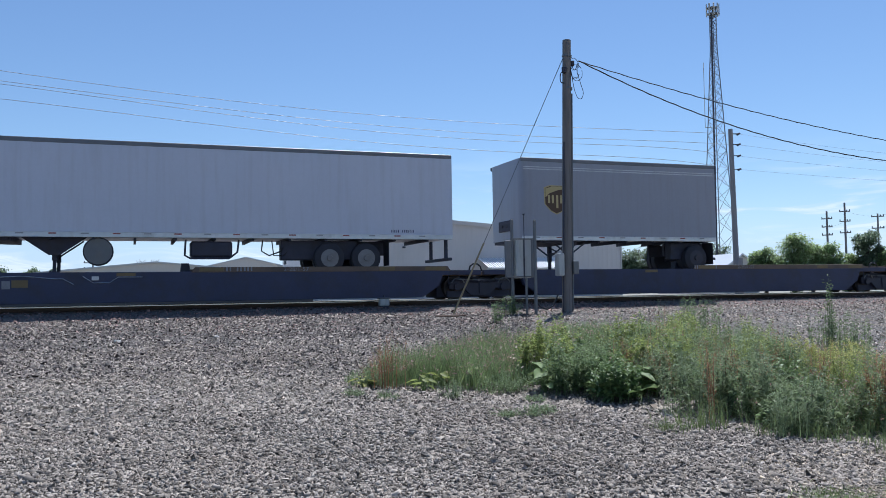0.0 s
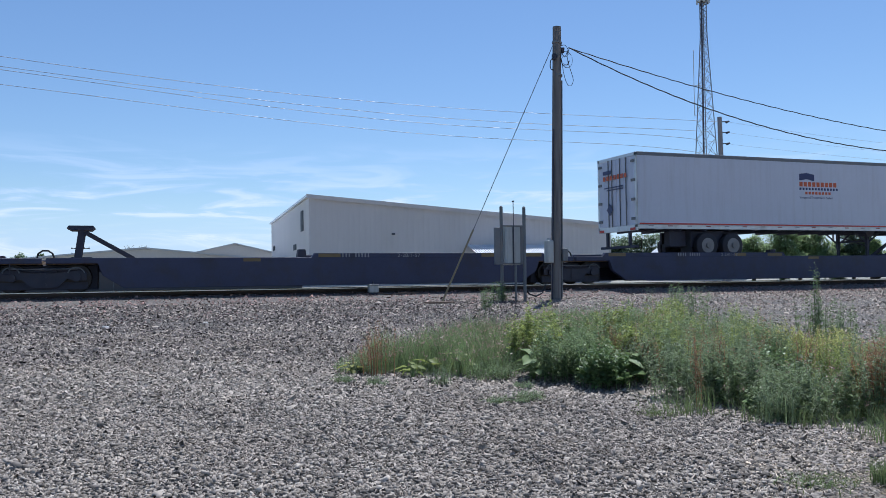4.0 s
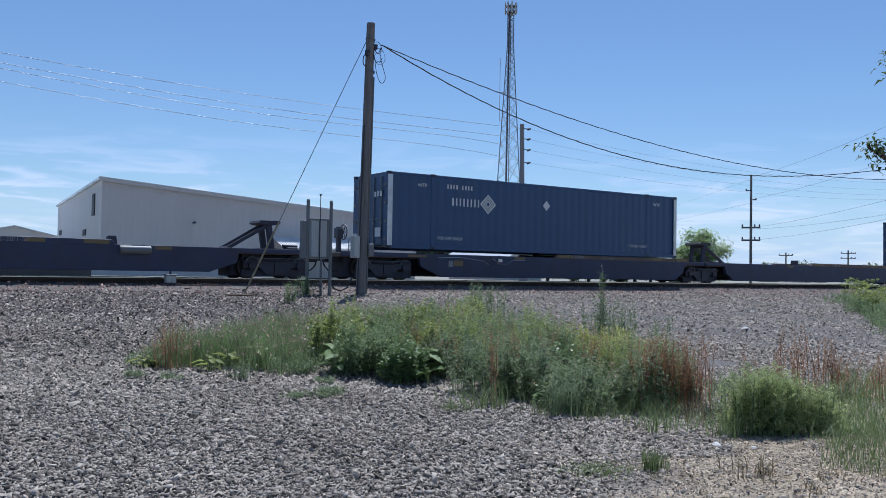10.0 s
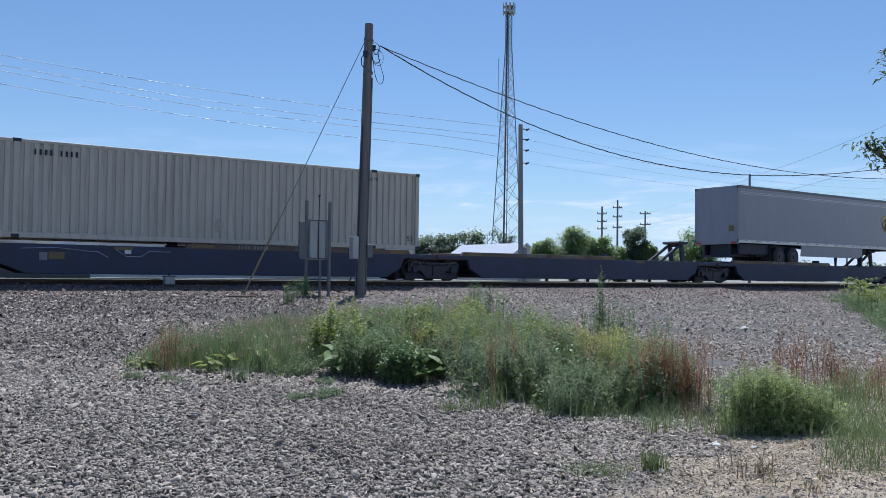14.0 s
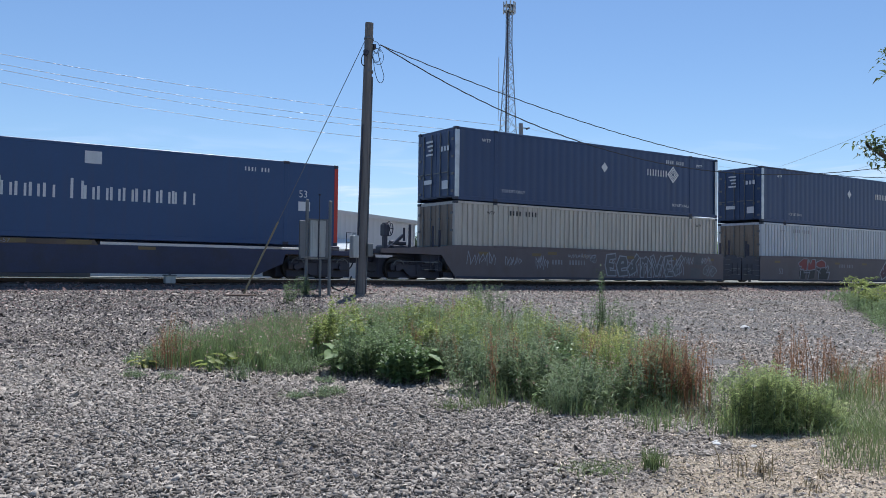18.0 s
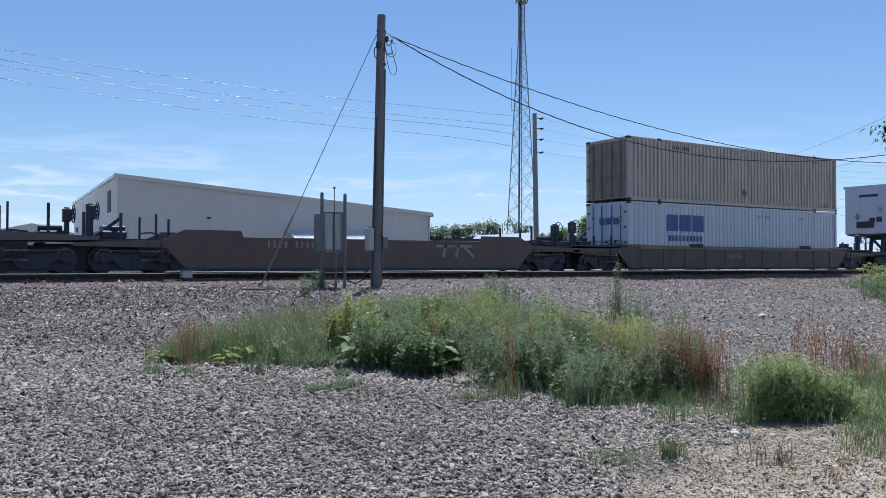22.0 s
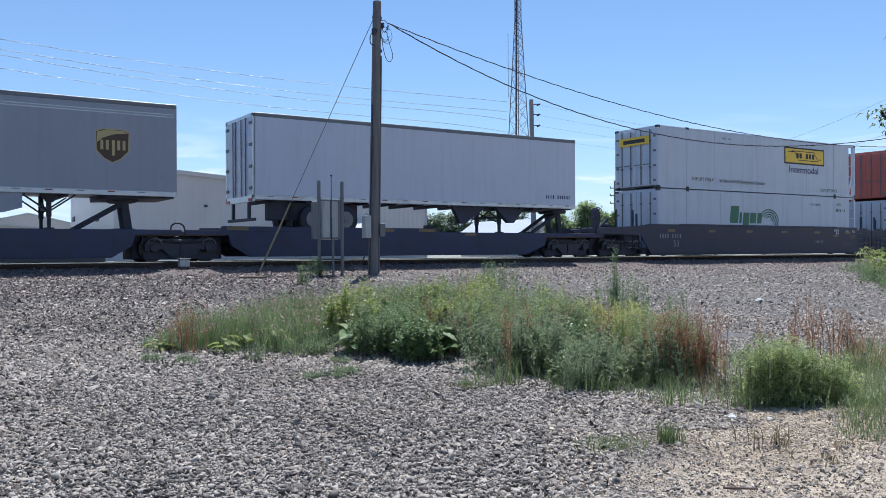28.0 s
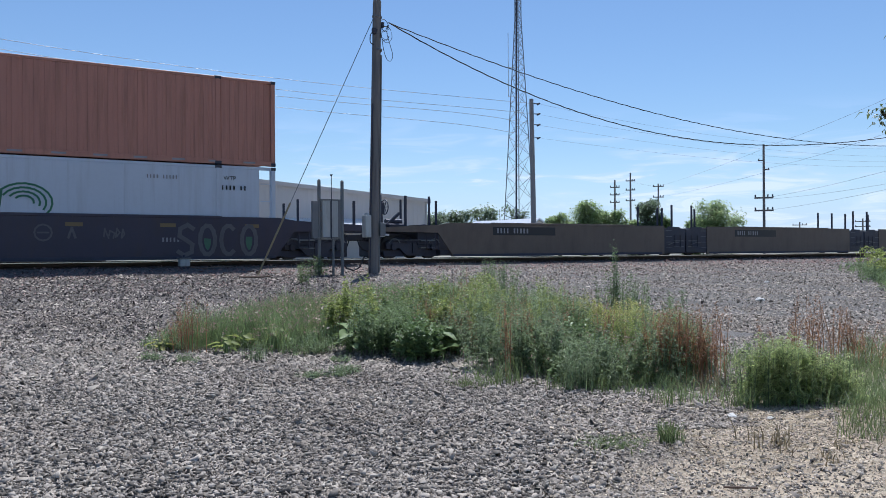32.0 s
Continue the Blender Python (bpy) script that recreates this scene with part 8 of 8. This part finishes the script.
rng = np.random.default_rng(11)
# rough low grass round the feet of the bush and the docks
so = Soup()
k = 5200
xy = np.stack([rng.uniform(6.6, 10.6, k), rng.uniform(4.4, 8.0, k)], -1)
az = np.degrees(np.arctan2(xy[:, 0], xy[:, 1]))
far = np.hypot(xy[:, 0], xy[:, 1])
thin = 0.5 + 0.5 * np.sin(xy[:, 0] * 4.1 + 1.0) * np.sin(xy[:, 1] * 3.7)
xy = xy[(az > 47) & (az < 61) & (far > 9.0) & (rng.random(k) < 0.25 + 0.75 * thin)]
base = ground_at(xy)
blades(so, base, rng.uniform(0.06, 0.34, len(base)), np.full(len(base), 0.007), rng.uniform(0.2, 0.8, len(base)))
stuff("rough_grass", so, M["grass"], "rough low grass among the weeds", "grass")
# dry litter on the bare dirt
so = Soup()
k = 2600
xy = np.stack([rng.uniform(5.0, 8.2, k), rng.uniform(3.6, 6.6, k)], -1)
base = ground_at(xy) + [0, 0, 0.012]
leaves(so, base, np.full(k, 0.07), 0.14, 0.0, 0.0, False)
so.v[0][:, 2] = np.repeat(base[:, 2], 4) + 0.004 * np.tile([0, 1, 0, 1], k)
stuff("dry_litter", so, M["dry"], "dry straw and plant litter on bare dirt", "litter")
# grass on the right and weeds on the bank by the tree
so = Soup()
k = 11000
xy = np.stack([rng.uniform(6.4, 12.0, k), rng.uniform(3.2, 7.2, k)], -1)
keep = np.degrees(np.arctan2(xy[:, 0], xy[:, 1])) > 58.6 - 0.9 * rng.random(k)
base = ground_at(xy[keep])
blades(so, base, rng.uniform(0.12, 0.40, len(base)) * (0.8 + 0.35 * np.sin(base[:, 0] * 3.1 + base[:, 1] * 2.3)), np.full(len(base), 0.0065), rng.uniform(0.25, 0.95, len(base)))
stuff("tall_grass", so, M["grass_green"], "tall green grass beside the dirt track", "grass")
so = Soup()
k = 2600
t = rng.random(k)
xy = np.stack([21 + 15 * t + rng.normal(0, 1.2, k), 11.8 + 9.5 * t + rng.uniform(-4.5, 0.4, k)], -1)
xy = xy[np.degrees(np.arctan2(xy[:, 0], xy[:, 1])) > 61.0 - 3.6 * t + 1.2 * rng.random(k)]
k = len(xy)
base = ground_at(xy)
tips = blades(so, base, rng.uniform(0.15, 0.5, k), np.full(k, 0.014), rng.uniform(0.05, 0.3, k))
for q in range(9):
    f = rng.uniform(0.2, 1, k)
    leaves(so, base + (tips - base) * f[:, None], 0.13 * (1.2 - 0.5 * f), 0.35)
stuff("bank_weeds", so, M["weed"], "rank green weeds on the bank", "weeds")


def tree(name, label, x, y, tall, wide, material, seed, n_leaf=5200, leaf=0.32, trunk=0.22, clear=0.2, clumps=38, squash=0.8, group=""):
    """A tapered trunk with limbs, and a crown of many small leaves in uneven clumps."""
    global rng
    rng = np.random.default_rng(seed)
    z = float(height(x, y))
    e = thing(name, label, "tree", group, at=pose(x, y, z))
    part("trunk", Build().cyl((0, 0, -0.2), (0.1, 0, tall * 0.45), trunk, trunk * 0.6, n=10).cyl((0.1, 0, tall * 0.45), (0.05, 0.1, tall * 0.8), trunk * 0.6, trunk * 0.2, n=8), M["bark"], e)
    c = unit(rng.normal(0, 1, (clumps, 3))) * (rng.random((clumps, 1)) ** 0.45)
    c[:, 2] = np.abs(c[:, 2]) ** 0.85 if clear < 0.1 else c[:, 2]
    mid, rz = tall * (1 + clear) / 2, tall * ((1 - clear) / 2 if clear >= 0.1 else 0.88)
    c = c * np.array([wide / 2 * 0.86, wide / 2 * 0.86, rz * 0.9]) + np.array([0, 0, mid if clear >= 0.1 else tall * 0.1])
    if clear < 0.1:  # a low dome whose top clump ends at the tree's full height
        c[:, 2] *= max(0.5, (tall / 1.14 - 0.155 * wide * squash) / c[:, 2].max())
    limb = Build()
    for p in c[:14]:
        limb.cyl((0.05, 0, max(0.3, min(tall * 0.7, p[2] * 0.55))), tuple(p), trunk * 0.28, trunk * 0.05, n=5)
    tagged(part("limb_mass", limb, M["bark"], e), kind="stuff")
    so = Soup()
    per = n_leaf // clumps
    for p in c:
        r = wide * rng.uniform(0.14, 0.24)
        q = unit(rng.normal(0, 1, (per, 3))) * (rng.random((per, 1)) ** 0.5) * r * np.array([1, 1, squash]) + p
        leaves(so, q, np.full(per, leaf), 0.55, 0.3, 0.1)
    tagged(part("crown", so.mesh("crown", material), None, e), kind="stuff")
    return e


def tree_at(az, dist, el, wide_deg, material, seed, label, name="tree", **kw):
    p = spot(az, dist)
    return tree(name, label, p.x, p.y, (raised(az, dist, el) - p.z) * 1.14, dist * math.radians(wide_deg) * 1.35, material, seed, **kw)


FAR = "distant row of trees"
for k, (az, el, wd) in enumerate(((32.3, 2.6, 1.5), (33.1, 2.75, 1.6), (34.0, 2.75, 1.6), (34.9, 2.6, 1.6), (35.9, 3.05, 1.7), (36.9, 3.0, 1.7), (37.7, 2.8, 1.6), (38.5, 2.6, 1.5), (31.4, 2.5, 1.5))):
    tree_at(az, 190, el, wd * 1.15, M["tree_dark"], 200 + k, "distant dark green broad-leaved tree", n_leaf=1900, leaf=0.75, clear=0.05, clumps=26, group=FAR)
for k, (az, el, wd, di) in enumerate(((40.9, 2.45, 1.5, 95), (42.55, 3.35, 2.1, 95), (43.6, 2.5, 1.5, 97), (44.6, 2.55, 1.4, 98), (46.6, 3.3, 1.5, 100), (47.6, 2.0, 1.2, 100), (50.85, 3.15, 2.8, 100), (49.7, 2.0, 1.4, 101), (45.6, 1.9, 1.3, 99))):
    tree_at(az, di, el, wd * 1.1, M["tree_leaf"] if k not in (4,) else M["tree_dark"], 230 + k, "green leafy tree beyond the railway", n_leaf=8600, leaf=0.32, clear=0.08, clumps=40, group="trees beyond the railway")
for k, (az, el, wd) in enumerate(((-5.6, 1.75, 1.2), (-4.5, 1.8, 1.0), (-3.6, 1.6, 0.9), (-7.5, 1.8, 1.6), (48.3, 1.5, 1.4), (54.8, 1.0, 1.5), (57, 1.1, 2.0), (60.5, 1.0, 2.4))):
    tree_at(az, 200, el, wd, M["tree_dark"], 260 + k, "distant dark green tree", n_leaf=1500, leaf=0.8, clear=0.05, clumps=20, group=FAR)
for az in (0.6, 1.35):
    p = spot(az, 165)
    e = thing("bare_shrub", "bare thin branches standing above a roof", "shrub", at=pose(p.x, p.y, p.z))
    rnd = random.Random(int(az * 10))
    bb = Build().cyl((0, 0, 0), (0, 0, 5.0), 0.06, 0.05, n=5)
    for k in range(9):
        bb.tube([(0, 0, 4.2 + 0.15 * k), (rnd.uniform(-0.5, 0.5), 0, 5.6 + 0.1 * k), (rnd.uniform(-1.0, 1.0), 0, 6.6 + rnd.random())], 0.03, 4)
    tagged(part("twig_mass", bb, M["bark"], e), kind="stuff")

# the tree that reaches into view on the right, mostly out of it
tp = spot(69.5, 15.5)
tre = thing("tree", "broad-leaved tree reaching in with leafy branches", "tree", at=pose(tp.x, tp.y, tp.z))
part("trunk", Build().cyl((0, 0, -0.2), (0.1, 0, 3.0), 0.16, 0.12, n=12).cyl((0.1, 0, 3.0), (0, 0.2, 6.5), 0.12, 0.05, n=10), M["bark"], tre)
so, limb = Soup(), Build()
rng = np.random.default_rng(301)
ends = [(60.45, 15.0, 8.0), (60.95, 15.0, 7.75), (61.5, 15.0, 7.9), (61.6, 15.0, 6.9), (61.75, 15.0, 13.3), (61.9, 15.2, 12.2), (62.9, 15.2, 13.2), (62.6, 15.2, 7.6), (65.5, 15.4, 10.0), (65.8, 15.6, 13.5), (66, 15.5, 8.8), (67, 15.5, 16), (68, 15, 18), (71, 15.5, 17), (73, 16, 14), (72, 16, 11), (67, 16, 16)]
for az, di, el in ends:
    p = Vector((*spot(az, di)[:2], raised(az, di, el)))
    q = p - tp
    limb.tube([(0.08, 0.05, max(1.5, min(6.0, q.z - 1.2))), tuple(q * 0.5 + Vector((0, 0, 0.4 + q.z * 0.12))), tuple(q)], 0.022, 5)
    n = 44 if az < 64 else 130
    r = 0.10 if az < 64 else 0.32
    leaves(so, np.array(q) + rng.normal(0, r, (n, 3)) * [1, 1, 0.8], np.full(n, 0.12), 0.42, 0.35, 0.1)
tagged(part("limb_mass", limb, M["bark"], tre), kind="stuff")
tagged(part("crown", so.mesh("crown", M["leaf_near"]), None, tre), kind="stuff")
# ferny sapling on the bank
for k, (az, di, h) in enumerate(((60.0, 34, 1.25), (60.7, 33, 0.9), (61.7, 31, 1.0), (62.6, 30, 1.3))):
    p = spot(az, di)
    e = thing("sapling", "young sapling with long feathery yellow-green leaves", "sapling", at=pose(p.x, p.y, p.z))
    so = Soup()
    rng = np.random.default_rng(320 + k)
    st = Build().cyl((0, 0, -0.1), (0.03, 0, h * 0.85), 0.025, 0.012, n=6)
    for j in range(12):
        a, f = j * 2.4, 0.45 + 0.5 * j / 11
        t = np.linspace(0.1, 1, 11)[:, None]
        l = 0.75 * (1.1 - 0.4 * f)
        d = np.array([math.cos(a), math.sin(a), 0.75])
        pts = np.array([0.02, 0, h * f * 0.85]) + t * d * l - t * t * np.array([0, 0, 0.45]) * l
        st.tube([tuple(q) for q in pts[::3]], 0.006, 4)
        for _ in range(2):
            leaves(so, pts, np.full(len(pts), 0.17), 0.3, 0.3, 0.0)
    tagged(part("stem", st, M["weed"], e), kind="stuff")
    tagged(part("foliage", so.mesh("foliage", M["weed_bright"]), None, e), kind="stuff")

# ---------------------------------------------------------------- stones
def stones(name, label, k, r0, r1, a0, a1, size, material, ymax, power=1.0, ymin=-99, seed=5, plain=False, keep_dirt=0.2):
    """Loose crushed stone: small rough six-sided blocks."""
    g = np.random.default_rng(seed)
    r = np.sqrt(g.uniform(r0 ** 2, r1 ** 2, k)) if power == 1 else r0 + (r1 - r0) * g.random(k) ** power
    a = np.radians(g.uniform(a0, a1, k))
    xy = np.stack([r * np.sin(a), r * np.cos(a)], -1)
    ok = (xy[:, 1] < ymax) & (xy[:, 1] > ymin)
    # fewer on the bare dirt
    dirt = (xy[:, 0] > 3.7 + 0.4 * np.sin(3.1 * xy[:, 1])) & (xy[:, 1] < 4.95 + 0.3 * (xy[:, 0] - 5.6) + 0.25 * np.sin(2.7 * xy[:, 0]))
    lump = np.sin(xy[:, 0] * 3.3 + 1.7 * xy[:, 1]) * np.sin(xy[:, 1] * 4.7 - xy[:, 0])
    thin = np.interp(xy[:, 0], [3.7, 6.0], [0.8, 0.0])
    ok &= ~dirt | (g.random(k) < np.maximum(thin, np.where(lump > 0.35, 0.45, keep_dirt)))
    # none deep among the weeds
    ok &= ~((xy[:, 0] > 6.6) & (xy[:, 0] < 13) & (xy[:, 1] > 9.5) & (xy[:, 1] < 17 - 0.8 * np.abs(xy[:, 0] - 9.5)))
    xy, dirt = xy[ok], dirt[ok]
    k = len(xy)
    c = np.concatenate([xy, height(xy[:, 0], xy[:, 1])[:, None]], 1)
    s = size * np.exp(g.normal(0, 0.33, k)) * np.where(dirt, 0.74, 1.0)
    # a flat chip: three corners below, three smaller ones on top
    a3 = g.uniform(0, 2 * np.pi, (k, 1)) + np.array([0, 2.1, 4.2]) + g.uniform(-0.5, 0.5, (k, 3))
    ring = np.stack([np.cos(a3), np.sin(a3) * 0.58], -1)
    lowr = np.concatenate([ring * g.uniform(0.6, 1.0, (k, 3, 1)), np.full((k, 3, 1), -0.14)], -1)
    topr = np.concatenate([ring * g.uniform(0.55, 0.95, (k, 3, 1)), g.uniform(0.08, 0.26, (k, 3, 1))], -1)
    P = np.concatenate([lowr, topr], 1) * 0.80
    P *= s[:, None, None]
    q = unit(g.normal(0, 1, (k, 4)) * [1, 0.22, 0.22, 1])
    w, x, y, z = q.T
    R = np.stack([1 - 2 * (y * y + z * z), 2 * (x * y - z * w), 2 * (x * z + y * w), 2 * (x * y + z * w), 1 - 2 * (x * x + z * z), 2 * (y * z - x * w), 2 * (x * z - y * w), 2 * (y * z + x * w), 1 - 2 * (x * x + y * y)], -1).reshape(k, 3, 3)
    P = np.einsum("kij,knj->kni", R, P) + c[:, None, :] + np.array([0, 0, 1.0]) * (s * g.uniform(0.10, 0.45, k))[:, None, None]
    if plain:
        P = np.concatenate([P[:, :3], P[:, 3:].mean(1, keepdims=True) + g.normal(0, 0.12, (k, 1, 3)) * s[:, None, None]], 1)
    F = np.array([(0, 1, 3), (1, 2, 3), (2, 0, 3)]) if plain else np.array([(3, 4, 5), (0, 1, 4), (0, 4, 3), (1, 2, 5), (1, 5, 4), (2, 0, 3), (2, 3, 5)])
    so = Soup()
    so.v, so.f = [P.reshape(-1, 3)], [(F[None] + P.shape[1] * np.arange(k)[:, None, None]).reshape(-1, 3)]
    return tagged(new(name, so.mesh(name, material)), label, "gravel", kind="stuff")


stones("gravel_near", "loose grey crushed stone", 130000, 4.6, 10.5, -12, 66, 0.031, M["gravel"], 27, seed=5, keep_dirt=0.14)
stones("gravel_middle", "loose grey crushed stone", 210000, 10.5, 19, -12, 66, 0.038, M["gravel"], 27, seed=6, plain=True)
stones("gravel_far", "loose grey crushed stone", 180000, 19, 44, -12, 62, 0.052, M["gravel"], 25.5, seed=7, plain=True)
stones("ballast_shoulder", "dark reddish stone ballast along the track", 100000, 25, 62, -12, 60, 0.064, M["ballast"], 31.5, ymin=24.6, seed=8, plain=True)
stones("dirt_chips", "small pale stone chips and grit on bare dirt", 46000, 5.0, 9.5, 40, 64, 0.022, M["grit"], 6.6, seed=9, plain=True, keep_dirt=1.0)
stones("dark_ballast_spill", "dark dirty stone scattered over the gravel", 50000, 14, 27, -12, 26, 0.050, M["dark_stone"], 25.5, seed=10, plain=True)
stones("ballast_spill", "reddish ballast stone spilled down the slope", 60000, 20, 52, -12, 62, 0.048, M["ballast"], 25.2, ymin=20.5, seed=12, plain=True)
PALE = ((6.75, 5.32, 0.09), (12.6, 17.1, 0.2), (15.1, 21.3, 0.22), (18.6, 13.75, 0.26), (6.67, 5.25, 0.1), (-0.3, 19.9, 0.15), (1.8, 19.9, 0.13), (4.0, 17.0, 0.1), (24, 17.5, 0.18), (6.9, 5.0, 0.07))
for k, (x, y, s) in enumerate(PALE):
    g = random.Random(k)
    bm = bmesh.new()
    bmesh.ops.create_icosphere(bm, subdivisions=2, radius=s / 2)
    for p in bm.verts:
        p.co = Vector((p.co.x, p.co.y * 0.8, p.co.z * 0.5)) * (1 + g.uniform(-0.18, 0.18))
    me = bpy.data.meshes.new("stone")
    bm.to_mesh(me)
    bm.free()
    me.materials.append(M["pale_stone"])
    ob = tagged(new("stone", me), "pale rounded stone lying in the gravel", "stone", "pale stones")
    ob.location = (x, y, float(height(x, y)) + s * 0.15)
for x0, y0, x1, y1 in ((8.3, 23.4, 9.0, 23.2), (8.5, 23.6, 9.3, 23.55), (4.66, 3.74, 4.78, 3.56)):
    thick = 0.03 if y0 > 10 else 0.009
    ob = new("stick", Build().cyl((x0, y0, float(height(x0, y0)) + 2 * thick), (x1, y1, float(height(x1, y1)) + 3 * thick), thick, 0.7 * thick, n=7).mesh("stick", M["stick"]))
    tagged(ob, "weathered stick lying on the stones", "stick")


# ---------------------------------------------------------------- the way of the train
SHIFT = [(0, 0.0), (1, 0.08), (2, -0.08), (3, -0.05), (6, 0.0), (9, 0.0), (10, 0.3), (11.5, -0.1), (13, -0.07), (14, -0.1), (16.5, 0.05), (17, 0.05), (18, 0.18), (19, -0.15), (20, 0.12), (20.5, 0.0), (21, 0.42), (21.5, 0.22), (22, 0.04), (23, 0.04), (25.5, 0.0), (28, -0.1), (29, -0.12), (30, -0.1), (31, 0.0), (32, 0.5)]


def motions():
    for ob, u, z in MOVERS:
        walk(ob, [(t, pose(u - V * t - q, YC, RAIL + z)) for t, q in SHIFT])


motions()
